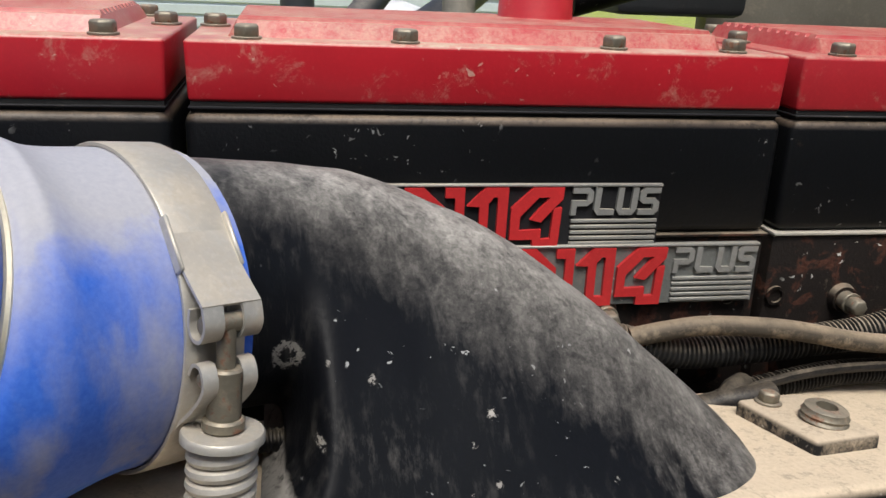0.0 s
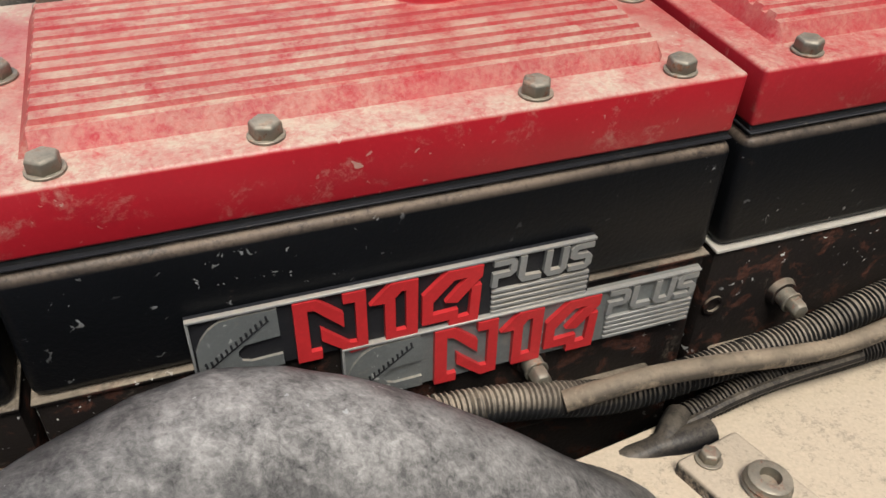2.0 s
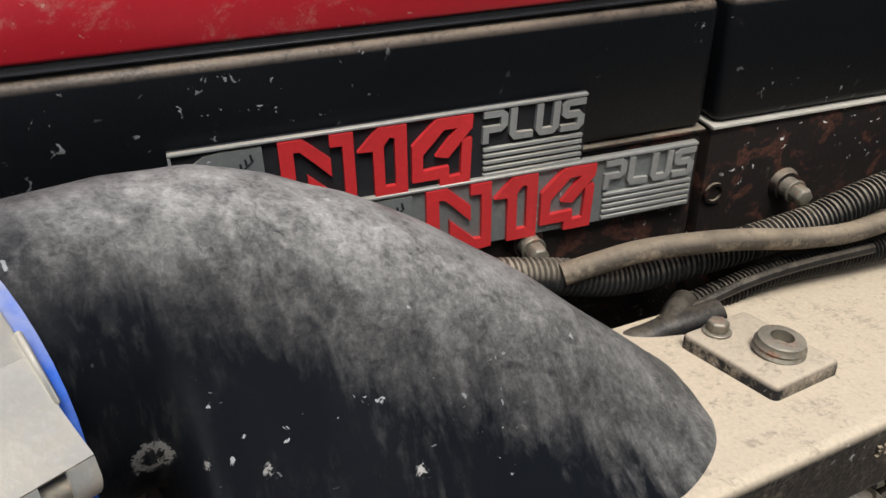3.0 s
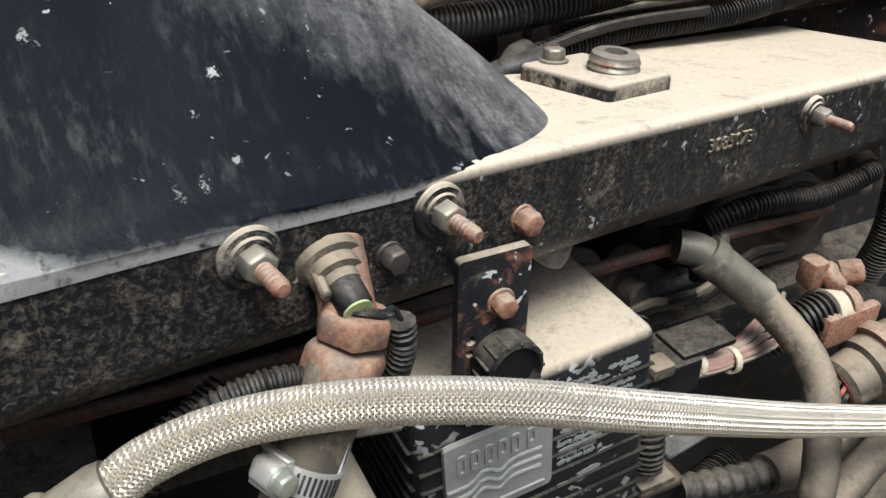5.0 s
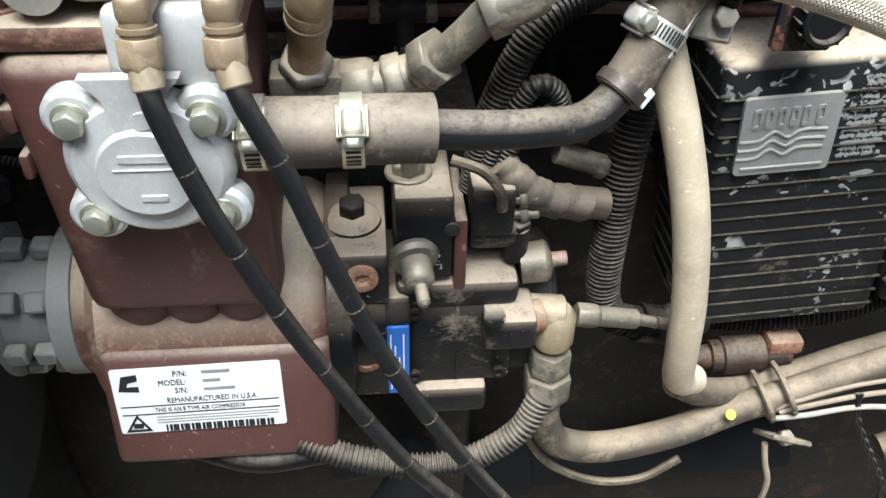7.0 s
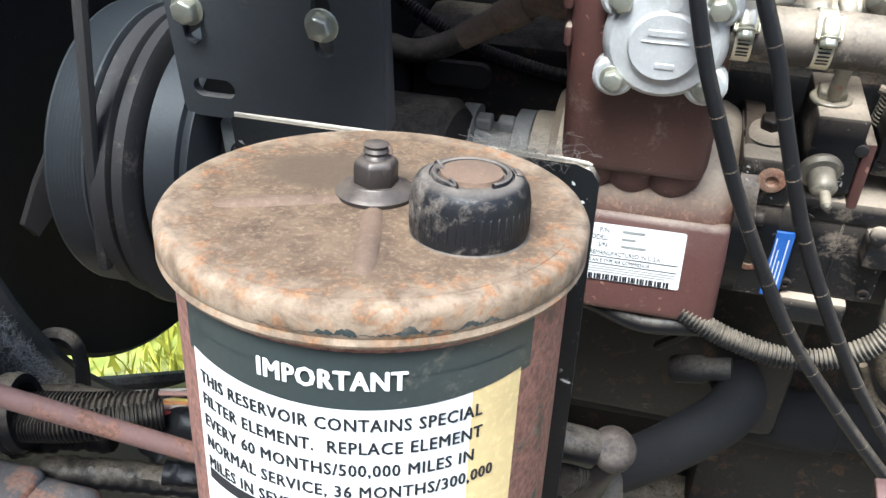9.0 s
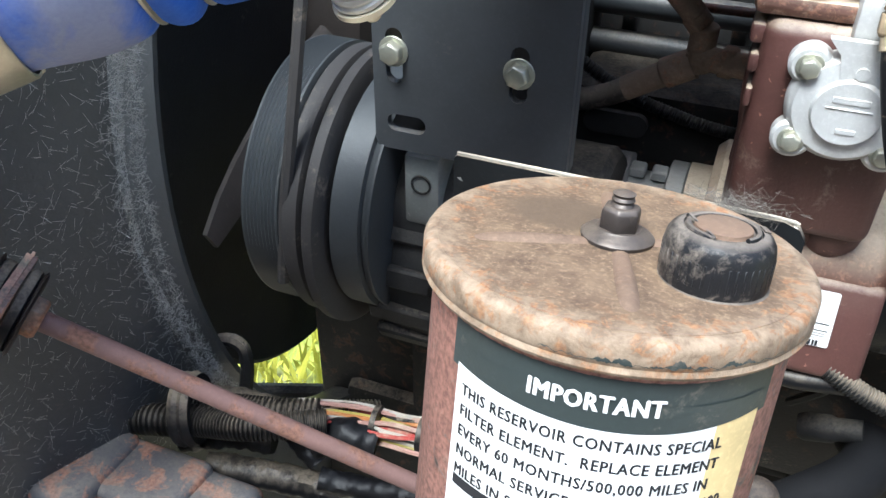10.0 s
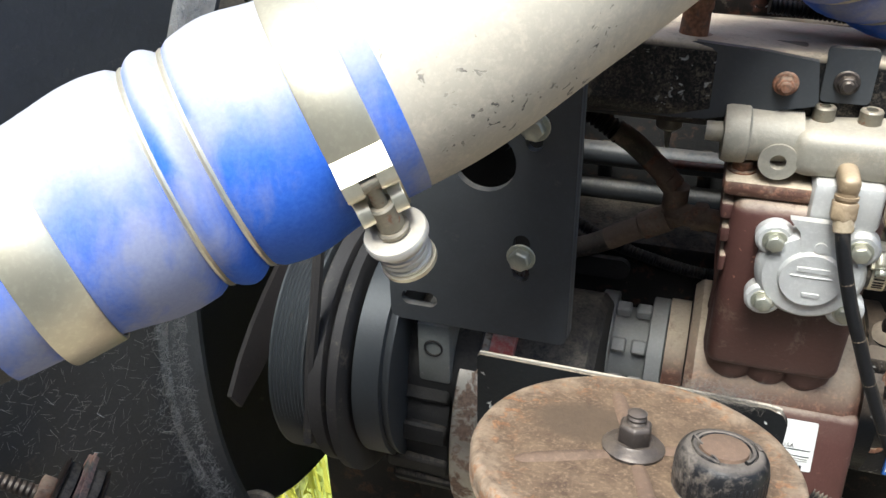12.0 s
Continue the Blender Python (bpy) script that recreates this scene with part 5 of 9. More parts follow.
PRINT = Matrix((ax, ax.cross(sd), sd)).transposed().to_4x4()
PRINT.translation = Vector((-0.0350, 0.2822, 1.2685)) + sd * 0.0108
strip = part("printed_strip", box(-0.0215, 0.0195, -0.0028, 0.0028, -0.0008, 0.0008, 0.0003, 1, PRINT), PAPER, wh, "white printed line along the sleeve")
for a, c, lo, hi in ((-0.019, -0.0135, -0.0004, 0.0004), (-0.019, -0.0135, 0.0010, 0.0018), (-0.012, -0.009, -0.0018, 0.0016), (0.000, 0.009, 0.0008, 0.0016), (0.006, 0.016, -0.0012, -0.0004)):
    part("print_bar", box(a, c, lo, hi, 0.0007, 0.0011, 0, 1, PRINT), INK, strip)
hb = part("clip_bracket", bm_join(box(-0.018, 0.003, 0.2985, 0.3015, 1.243, 1.263, 0.0015, 1, Matrix.Translation((-0.008, 0.30, 1.253)) @ pose(0, 0, 0, -20, 12, 0) @ Matrix.Translation((0.008, -0.30, -1.253))), hexa((-0.004, 0.2985, 1.255), (0, -0.95, 0.3), 0.0058, 0.005)), ALU_TAN, wh, "small dusty clip with a rusty bolt")
rf_ = part("rusty_fitting", bm_join(hexa((-0.026, 0.288, 1.2795), (0.42, 0.1, 0.9), 0.0135, 0.014), hexa((-0.019, 0.291, 1.2945), (0.3, 0.1, 0.95), 0.0125, 0.010, spin=0.4), cyl((-0.019, 0.291, 1.300), (-0.016, 0.31, 1.318), 0.009)), BOLT_RUST, wh, "rust-brown pipe fitting")


def worm_clamp(p, n, r, side, label, mat=None, turn=-1, slots=5):
    """A slotted worm-drive clamp with its screw housing."""
    p, n = Vector(p), Vector(n).normalized()
    mat = mat or BAND
    cl = thing("worm_clamp", p, label, "hose clamp", "worm-drive hose clamps")
    part("band", lathe(p - n * 0.0045, n, [(0, r), (0, r + 0.0007), (0.009, r + 0.0007), (0.009, r)], 40, hollow=True), mat, cl)
    s = Vector(side)
    s = (s - n * s.dot(n)).normalized()
    t = n.cross(s)
    m = Matrix((n, t, s)).transposed().to_4x4()
    m.translation = p + s * (r + 0.0008)
    part("screw_housing", bm_join(box(-0.0062, 0.0062, -0.0075, 0.0050, -0.0004, 0.0018, 0.0008, 2, m), box(-0.0044, 0.0044, -0.0068, 0.0045, 0.0005, 0.0066, 0.0026, 4, m), *[box(sg * 0.0058 - 0.0007, sg * 0.0058 + 0.0007, -0.0080, 0.0048, -0.0006, 0.0030, 0.0005, 1, m) for sg in (-1, 1)]), mat, cl, "bright rounded screw saddle")
    head = m @ Vector((0, 0.0040 * turn, 0.0034))
    part("screw_head", bm_join(hexa(head, t * turn, 0.0043, 0.0050), cyl(head, head + t * turn * 0.0015, 0.0050)), BOLT_NEW, cl, "plated hex screw head")
    for k in range(slots):
        a = turn * (0.55 + 0.15 * k)
        d = s * math.cos(a) + t * math.sin(a) * 1.0
        q = p + d * (r + 0.0009)
        f = Matrix((n, n.cross(d), d)).transposed().to_4x4()
        f.translation = q
        part("band_slot", box(-0.003, 0.003, -0.0004, 0.0004, -0.0002, 0.0003, 0, 1, f), DARK, cl)
    return cl


worm_clamp((-0.176, 0.2405, 1.234), (1, 0.02, 0), 0.0148, (0, -0.80, 0.60), "bright slotted worm clamp on the coolant hose", turn=1)
worm_clamp((-0.215, 0.240, 1.2345), (1, 0.0, 0), 0.0148, (0, -0.80, 0.60), "bright slotted worm clamp beside the compressor", turn=1)
worm_clamp((-0.041, 0.2785, 1.2575), (0.5, 0.25, 0.83), 0.0113, (-0.95, -0.40, 0.45), "dusty slotted worm clamp on the upper hose", BAND_DUSTY, 1, 9)

# ---- engine control box ----
ECMX = Matrix.Translation((0.075, 0.318, 1.222)) @ pose(0, 0, 0, 0, -4, 0) @ Matrix.Translation((-0.075, -0.318, -1.222))
ec = thing("control_module", (0.075, 0.36, 1.035), "finned black engine control box with flaking paint", "control box")
part("case", box(0.0135, 0.137, 0.3195, 0.398, 1.036, 1.2235, 0.006, 3, ECMX), ECM, ec)
for k in range(15):
    z = 1.046 + k * 0.0112
    part("fin", box(0.0150, 0.1355, 0.3178, 0.3205, z, z + 0.0007, 0.0002, 1, ECMX), ECM_RIB, ec)
    part("fin", box(0.0120, 0.0145, 0.3225, 0.394, z, z + 0.0008, 0.0003, 1, ECMX @ pose(0, 0, 0, 0, 0, 0)), ECM_RIB, ec)
rnd = random.Random(21)
def flake(u, w, hu, hw, k):
    """One ragged patch of bare metal where the paint came off."""
    ring = [(u + hu * rnd.uniform(0.55, 1.2) * math.cos(a), w + hw * rnd.uniform(0.55, 1.2) * math.sin(a)) for a in (2 * math.pi * q / 15 for q in range(15))]
    part("bare_patch", plate(ring, [], ECMX @ facing(0, 0.31925 - 0.000012 * (k % 40), 0), 0.0004), BARE_PATCH, ec, "flaked patch of bare grey metal", smooth=False)


def flaked_strip(u0, u1, w, k):
    """A long torn strip of bare metal between two ribs."""
    n = max(4, int((u1 - u0) / 0.0007))
    top = [(u0 + (u1 - u0) * q / n, w + rnd.uniform(0.0002, 0.0021) * (0.35 if q in (0, n) else 1.0)) for q in range(n + 1)]
    bottom = [(u, w - rnd.uniform(0.0002, 0.0020)) for u, z_ in top]
    part("bare_patch", plate(top + bottom[::-1], [], ECMX @ facing(0, 0.31925 - 0.000012 * (k % 40), 0), 0.0004), BARE_PATCH, ec, "torn strip of bare grey metal", smooth=False)


for k in range(13):
    z, x, end = 1.2105 - 0.0040 * k, 0.0825 + 0.004 * rnd.random(), (0.1285 if k < 10 else 0.112) - 0.003 * rnd.random()
    if k < 2:
        x += 0.010 * rnd.random()
    while x < end - 0.002:
        ln = min(end - x, rnd.uniform(0.006, 0.024))
        flaked_strip(x, x + ln, z, k)
        x += ln + rnd.uniform(0.0006, 0.0030) + (0.004 if k < 2 else 0.0)
for k, (u, w, hu, hw) in enumerate(((0.103, 1.149, 0.0075, 0.0020), (0.098, 1.1455, 0.0030, 0.0032), (0.088, 1.147, 0.0035, 0.0014), (0.040, 1.149, 0.0045, 0.0014), (0.112, 1.158, 0.0050, 0.0022), (0.060, 1.140, 0.0022, 0.0010), (0.126, 1.128, 0.0026, 0.0030),
                                    (0.020, 1.178, 0.0022, 0.0018), (0.021, 1.160, 0.0026, 0.0016), (0.019, 1.205, 0.0016, 0.0030), (0.132, 1.100, 0.0012, 0.0060), (0.110, 1.130, 0.0016, 0.0010), (0.085, 1.138, 0.0018, 0.0010))):
    flake(u, w, hu, hw, k)
np_ = part("name_plate", plate(slot_like(0.0255, 0.079, 1.157, 1.2045, 0.003, 4), [], ECMX @ facing(0, 0.3158, 0), 0.003), BADGE, ec, "grey embossed plate with worn lettering")
for k, u in enumerate((0.031, 0.0375, 0.0445, 0.051, 0.0575, 0.0655)):
    part("embossed_bar", plate(slot_like(u, u + 0.0048, 1.1865, 1.1985, 0.0018, 3), [slot_like(u + 0.0014, u + 0.0034, 1.1885 + 0.0022 * (k % 2), 1.1965, 0.0006, 2)], ECMX @ facing(0, 0.3149, 0), 0.0012), BADGE, np_, smooth=False)
for k in range(3):
    z = 1.1665 + k * 0.0055
    part("embossed_wave", tube([(0.029, 0.3155, z - 0.002), (0.040, 0.3155, z - 0.001), (0.047, 0.3155, z + 0.0045), (0.055, 0.3155, z + 0.001), (0.062, 0.3155, z + 0.0055), (0.076, 0.3155, z + 0.006)], 0.0009, 6), BADGE, np_)
part("embossed_rule", box(0.029, 0.075, 0.3148, 0.3162, 1.1605, 1.1622, 0.0004, 1, ECMX), BADGE, np_)
for z in (1.165, 1.075, 1.05):
    part("side_lug", cyl((0.133, 0.33, z), (0.144, 0.328, z), 0.0045), CREAM, ec)

# connector block and looms to its side
cb = thing("harness_connector", (0.165, 0.33, 1.06), "black harness plug screwed to the control box", "connector")
part("plug_body", bm_join(box(0.144, 0.176, 0.318, 0.356, 1.068, 1.116, 0.006, 3), box(0.148, 0.170, 0.312, 0.350, 1.055, 1.075, 0.006, 3)), BLACK, cb)
part("dusty_top", box(0.145, 0.168, 0.319, 0.352, 1.1145, 1.1185, 0.0018, 2), RUBBER_TAN, cb)
part("taped_neck", tube([(0.172, 0.322, 1.1015), (0.190, 0.320, 1.098), (0.212, 0.319, 1.093), (0.240, 0.319, 1.087), (0.262, 0.320, 1.083)], 0.0092, 18, 0.0012, lambda s, w: 1.0 + 0.09 * math.sin(s * 620 + 0.6 * w)), RUBBER, cb)
part("neck_collar", lathe((0.238, 0.319, 1.0875), (0.97, 0.02, -0.16), [(0, 0.008), (0, 0.0118), (0.012, 0.0125), (0.026, 0.0138), (0.04, 0.0145), (0.044, 0.012), (0.044, 0)], 26), RUBBER_TAN, cb)
part("tail_cable", tube([(0.275, 0.320, 1.081), (0.31, 0.325, 1.078), (0.36, 0.335, 1.08), (0.44, 0.36, 1.09)], 0.0105, 16), RUBBER_TAN, cb)
for dx, dz in ((0, 0), (0.006, 0.008), (0.010, 0.002)):
    part("seal_ring", lathe((0.1545 + dx, 0.3165, 1.158 + dz), (0, -1, 0), [(0, 0.0018), (0, 0.0026), (0.001, 0.0026), (0.001, 0.0018)], 14, hollow=True), BADGE, cb)
part("upper_loom", loom([(0.150, 0.325, 1.128), (0.152, 0.330, 1.148), (0.156, 0.345, 1.170), (0.165, 0.37, 1.19)], 0.0092, 0.003, 14), LOOM, cb)
part("lower_loom", loom([(0.060, 0.350, 1.018), (0.095, 0.342, 1.022), (0.130, 0.336, 1.031), (0.160, 0.336, 1.042), (0.19, 0.342, 1.050), (0.26, 0.36, 1.05)], 0.0118, 0.003, 16), LOOM, cb)
part("shelf_plate", box(0.172, 0.200, 0.33, 0.36, 1.119, 1.122, 0.001, 1, Matrix.Translation((0.18, 0.34, 1.12)) @ pose(0, 0, 0, 0, -14, 0) @ Matrix.Translation((-0.18, -0.34, -1.12))), BLACK_CLEAN, cb)

wp = thing("wire_plug", (0.175, 0.35, 1.16), "black multi-way plug with pink and tan wires", "connector")
part("plug_shell", box(0.150, 0.188, 0.335, 0.366, 1.158, 1.180, 0.003), LOOM, wp)
part("plug_cap", box(0.176, 0.212, 0.338, 0.362, 1.1785, 1.1825, 0.0015), LOOM, wp)
part("plug_lug", box(0.152, 0.166, 0.332, 0.345, 1.178, 1.186, 0.002), RUBBER_TAN, wp)
for k in range(11):
    a = 2 * math.pi * k / 11
    oy, oz = 0.0048 * math.cos(a), 0.0052 * math.sin(a)
    part("wire", tube([(0.186, 0.344 + oy, 1.167 + oz), (0.205, 0.345 + oy * 0.8, 1.162 + oz * 0.8), (0.222, 0.348 + oy, 1.160 + oz), (0.245, 0.355 + oy * 1.5, 1.156 + oz * 1.5), (0.268, 0.364 + oy * 1.8, 1.153 + oz * 1.8), (0.30, 0.385, 1.15 + oz)], 0.0017, 6, 0.004), WIRE["pink" if k % 3 else "tan"], wp)
for x, z in ((0.191, 1.1665), (0.217, 1.160)):
    part("tie", lathe((x, 0.3455, z), (1, 0, -0.1), [(0, 0.0066), (0, 0.0076), (0.004, 0.0076), (0.004, 0.0066)], 18, hollow=True), CREAM, wp, "cream cable tie")

# grey hose with crimped elbow at the right
gh = thing("crimped_hose", (0.24, 0.34, 1.15), "dusty grey-brown hose with a crimped elbow fitting", "hose")
part("elbow_fitting", tube([(0.196, 0.378, 1.222), (0.206, 0.372, 1.220), (0.214, 0.366, 1.214)], 0.0092, 18), FITTING, gh)
part("ferrule", tube([(0.209, 0.370, 1.2185), (0.222, 0.360, 1.207), (0.236, 0.350, 1.194)], 0.0108, 22, 0.002, lambda s, w: 1.06 if s < 0.008 else 0.98), FITTING, gh, "grey crimped ferrule")
part("hose_body", tube([(0.232, 0.353, 1.198), (0.241, 0.340, 1.186), (0.247, 0.324, 1.174), (0.245, 0.308, 1.163), (0.238, 0.294, 1.147), (0.228, 0.281, 1.130), (0.222, 0.275, 1.119), (0.228, 0.273, 1.110), (0.245, 0.277, 1.112), (0.268, 0.283, 1.114), (0.30, 0.29, 1.12), (0.36, 0.31, 1.13)], 0.0094, 20, 0.002, lambda s, w: 1.0 + 0.012 * math.sin(s * 2400 + w * 6)), RUBBER_TAN, gh)

rl = thing("right_loom", (0.36, 0.37, 1.13), "black corrugated loom held by a rusty clamp", "cable loom")
part("loom_tube", loom([(0.275, 0.372, 1.135), (0.292, 0.365, 1.148), (0.315, 0.363, 1.153), (0.351, 0.365, 1.145), (0.39, 0.364, 1.131), (0.46, 0.37, 1.115)], 0.0125, 0.0032, 16), LOOM, rl)
part("p_clamp", lathe((0.310, 0.363, 1.152), (0.98, 0.02, -0.1), [(0, 0.0126), (0, 0.0148), (0.010, 0.0148), (0.010, 0.0126)], 28, hollow=True), CREAM, rl)
part("clamp_strap", lathe((0.321, 0.363, 1.1515), (0.98, 0.02, -0.15), [(0, 0.0126), (0, 0.0152), (0.008, 0.0152), (0.008, 0.0126)], 28, hollow=True), BOLT_RUST, rl)
part("clamp_bolt", bm_join(hexa((0.320, 0.372, 1.168), (0.3, -0.5, 0.8), 0.010, 0.008), cyl((0.322, 0.376, 1.165), (0.336, 0.366, 1.176), 0.006), hexa((0.328, 0.372, 1.170), (0.8, -0.5, 0.2), 0.0085, 0.014), box(0.304, 0.318, 0.370, 0.385, 1.163, 1.183, 0.004)), BOLT_RUST, rl, "rusty clamp bolt")
part("upper_loom", loom([(0.222, 0.385, 1.224), (0.240, 0.38, 1.232), (0.265, 0.378, 1.233), (0.30, 0.378, 1.228), (0.35, 0.385, 1.23)], 0.0068), LOOM, rl)
part("standing_loom", loom([(0.40, 0.40, 1.27), (0.395, 0.395, 1.22), (0.392, 0.39, 1.17), (0.39, 0.40, 1.12)], 0.0105), LOOM, rl)

rp = thing("round_plug", (0.32, 0.33, 1.12), "tan round connector in a rusty bracket with wires", "connector")
AX = Vector((0.95, -0.05, 0.30)).normalized()
part("shell", lathe((0.303, 0.334, 1.118), AX, [(0, 0), (0, 0.0135), (0.003, 0.0165), (0.018, 0.0170), (0.020, 0.0205), (0.050, 0.0205), (0.056, 0.017), (0.09, 0.0165), (0.09, 0)], 30), RUBBER_TAN, rp)
part("bracket_ring", lathe(Vector((0.303, 0.334, 1.118)) + AX * 0.030, AX, [(0, 0.0205), (0, 0.0250), (0.009, 0.0250), (0.009, 0.0205)], 30, hollow=True), BOLT_RUST, rp, "rusty bracket band")
part("bracket_foot", box(0.300, 0.345, 0.348, 0.356, 1.135, 1.158, 0.003, 2), BOLT_RUST, rp)
part("red_seal", lathe((0.3025, 0.334, 1.1178), AX, [(0, 0.0095), (0, 0.0125), (0.0012, 0.0125), (0.0012, 0.0095)], 24, hollow=True), WIRE["red"], rp)
for k in range(11):
    a = 2 * math.pi * k / 11
    part("wire", tube([(0.304, 0.334 + 0.008 * math.cos(a), 1.118 + 0.009 * math.sin(a)), (0.294, 0.331 + 0.0085 * math.cos(a), 1.114 + 0.009 * math.sin(a)), (0.280, 0.332 + 0.005 * math.cos(a), 1.106 + 0.006 * math.sin(a)), (0.27, 0.34, 1.085)], 0.0015, 6, 0.004), WIRE["black" if k % 4 else "red"], rp)
part("leather_flap", box(0.236, 0.262, 0.318, 0.322, 1.118, 1.140, 0.002, 2, Matrix.Translation((0.25, 0.32, 1.13)) @ pose(0, 0, 0, 15, 20, 0) @ Matrix.Translation((-0.25, -0.32, -1.13))), RUBBER_TAN, rp)
part("net_sleeve", braid([(0.262, 0.284, 1.098), (0.285, 0.290, 1.106), (0.31, 0.297, 1.118), (0.36, 0.31, 1.15)], 0.009, 10, 0.03), LOOM, rp)

# ---- big hoses low down ----
ch = thing("cream_hose", (0.0, 0.28, 1.12), "thick cream heat-sleeved hose hanging beside the control box", "hose")
part("sleeve", tube([(-0.036, 0.305, 1.262), (-0.029, 0.296, 1.238), (-0.018, 0.284, 1.202), (-0.006, 0.277, 1.155), (0.004, 0.276, 1.10), (0.010, 0.280, 1.055), (0.018, 0.290, 1.020), (0.032, 0.298, 1.010)], 0.0098, 22, 0.003), CREAM, ch)
part("tail", tube([(0.020, 0.296, 1.010), (0.045, 0.306, 0.988), (0.083, 0.322, 0.970), (0.122, 0.325, 0.980), (0.159, 0.325, 0.996), (0.205, 0.325, 1.011), (0.250, 0.325, 1.021), (0.31, 0.325, 1.028), (0.40, 0.33, 1.05), (0.52, 0.34, 1.09)], 0.0098, 20, 0.004), RUBBER_TAN, ch)
lh = thing("return_hose", (0.05, 0.30, 0.97), "tan dust-covered return hose with brass elbow", "hose")
part("hose_body", tube([(-0.066, 0.292, 1.010), (-0.064, 0.292, 0.985), (-0.052, 0.292, 0.962), (-0.02, 0.292, 0.954), (0.03, 0.300, 0.955), (0.075, 0.307, 0.968), (0.113, 0.308, 0.981), (0.149, 0.308, 0.997), (0.183, 0.308, 1.009), (0.223, 0.308, 1.009), (0.273, 0.308, 1.003), (0.32, 0.309, 1.010), (0.35, 0.312, 1.035), (0.38, 0.32, 1.07)], 0.0105, 20, 0.004), RUBBER_TAN, lh)
part("elbow_body", bm_join(cyl((-0.090, 0.293, 1.082), (-0.062, 0.293, 1.078), 0.0105), lathe((-0.066, 0.293, 1.083), (0, -0.05, -1), [(0, 0), (0.001, 0.009), (0.006, 0.0125), (0.024, 0.0125), (0.028, 0.0105), (0.028, 0)], 26)), BRASS, lh, "tan brass elbow")
part("elbow_nut", hexa((-0.066, 0.2925, 1.050), (0, -0.02, -1), 0.0135, 0.02), FITTING, lh)
part("hex_nut", hexa((-0.066, 0.292, 1.030), (0, -0.02, -1), 0.0155, 0.022), FITTING, lh)
part("yellow_dot", lathe((0.062, 0.292, 0.9795), (-0.1, -0.7, 0.7), [(0, 0), (0, 0.0035), (0.0008, 0.0034), (0.0008, 0)], 12), surface("yellow_paint_dot", (0.75, 0.72, 0.05), 0.5), lh, "bright yellow paint dot")
ties = thing("cable_tie", (0.12, 0.32, 1.0), "dusty ties and clip holding two tan hoses", "cable tie")
hd = Vector((0.93, 0.02, 0.36)).normalized()
hu = Vector((0, 0, 1)) - hd * hd.z
hu.normalize()
hv = hd.cross(hu)
for off in (-0.0075, 0.0075):
    c = Vector((0.098, 0.3125, 0.9785)) + hd * off
    part("strap", tube([c + hv * 0.0215 * math.cos(k * 0.3307) + hu * (0.0140 * math.sin(k * 0.3307)) for k in range(20)], 0.0021, 8), RUBBER_TAN, ties, "dusty clamp band round both hoses")
part("clip_plate", box(-0.016, 0.016, -0.002, 0.002, -0.012, 0.012, 0.001, 1, Matrix.Translation((0.108, 0.296, 0.947)) @ pose(0, 0, 0, 50, 20, 0)), FITTING, ties)
part("clip_bolt", hexa((0.108, 0.2945, 0.9485), (0.1, -0.64, 0.76), 0.006, 0.006), FITTING, ties)
part("upright_tie", tube([(0.225, 0.318, 0.985), (0.222, 0.315, 1.005), (0.226, 0.322, 1.030)], 0.003, 8), LOOM, ties)

bl = thing("brass_line", (0.24, 0.31, 1.0), "tan hose with yellow brass joint", "hose")
part("upper_sleeve", tube([(0.186, 0.338, 1.072), (0.197, 0.335, 1.058), (0.208, 0.331, 1.045)], 0.0105, 20), RUBBER_TAN, bl)
part("brass_joint", bm_join(hexa((0.207, 0.331, 1.046), (0.62, -0.3, -0.66), 0.0118, 0.026), cyl((0.222, 0.324, 1.030), (0.230, 0.320, 1.021), 0.0088)), BRASS, bl, "yellow brass union")
part("hose_body", tube([(0.226, 0.321, 1.025), (0.245, 0.314, 1.004), (0.265, 0.310, 0.985), (0.295, 0.309, 0.964), (0.326, 0.310, 0.948), (0.40, 0.315, 0.93), (0.5, 0.32, 0.92)], 0.0088, 18), RUBBER_TAN, bl)
part("tie_strap", tube([(0.186, 0.318, 1.035), (0.192, 0.300, 1.022), (0.199, 0.296, 0.998), (0.204, 0.300, 0.985)], 0.0022, 8), LOOM, bl)
for a, c in (((0.262, 0.300, 1.026), (0.298, 0.304, 1.062)), ((0.266, 0.298, 1.022), (0.302, 0.302, 1.058))):
    part("red_wire", tube([a, tuple((Vector(a) + Vector(c)) / 2 + Vector((-0.004, -0.004, 0.006))), c], 0.0024, 8), WIRE["red"], bl, "faded red wire")

# ---- looms behind the coolant hose ----
lm = thing("vertical_loom", (-0.034, 0.32, 1.12), "thick black corrugated loom hanging down", "cable loom", "black split looms")
part("loom_tube", loom([(-0.024, 0.335, 1.235), (-0.028, 0.322, 1.20), (-0.033, 0.314, 1.165), (-0.035, 0.311, 1.12), (-0.034, 0.311, 1.08), (-0.024, 0.313, 1.055), (0.0, 0.318, 1.042)], 0.0105, 0.003, 16), LOOM, lm)
part("taped_end", tube([(-0.006, 0.317, 1.045), (0.015, 0.32, 1.038), (0.04, 0.33, 1.036)], 0.0125, 16, 0.003, lambda s, w: 1 + 0.05 * math.sin(s * 700)), LOOM, lm)
lm = thing("small_looms", (-0.095, 0.31, 1.21), "curled black corrugated looms behind the hoses", "cable loom", "black split looms")
part("loom_tube", loom([(-0.115, 0.312, 1.155), (-0.110, 0.308, 1.195), (-0.098, 0.305, 1.232), (-0.084, 0.308, 1.252), (-0.055, 0.32, 1.262)], 0.0082), LOOM, lm)
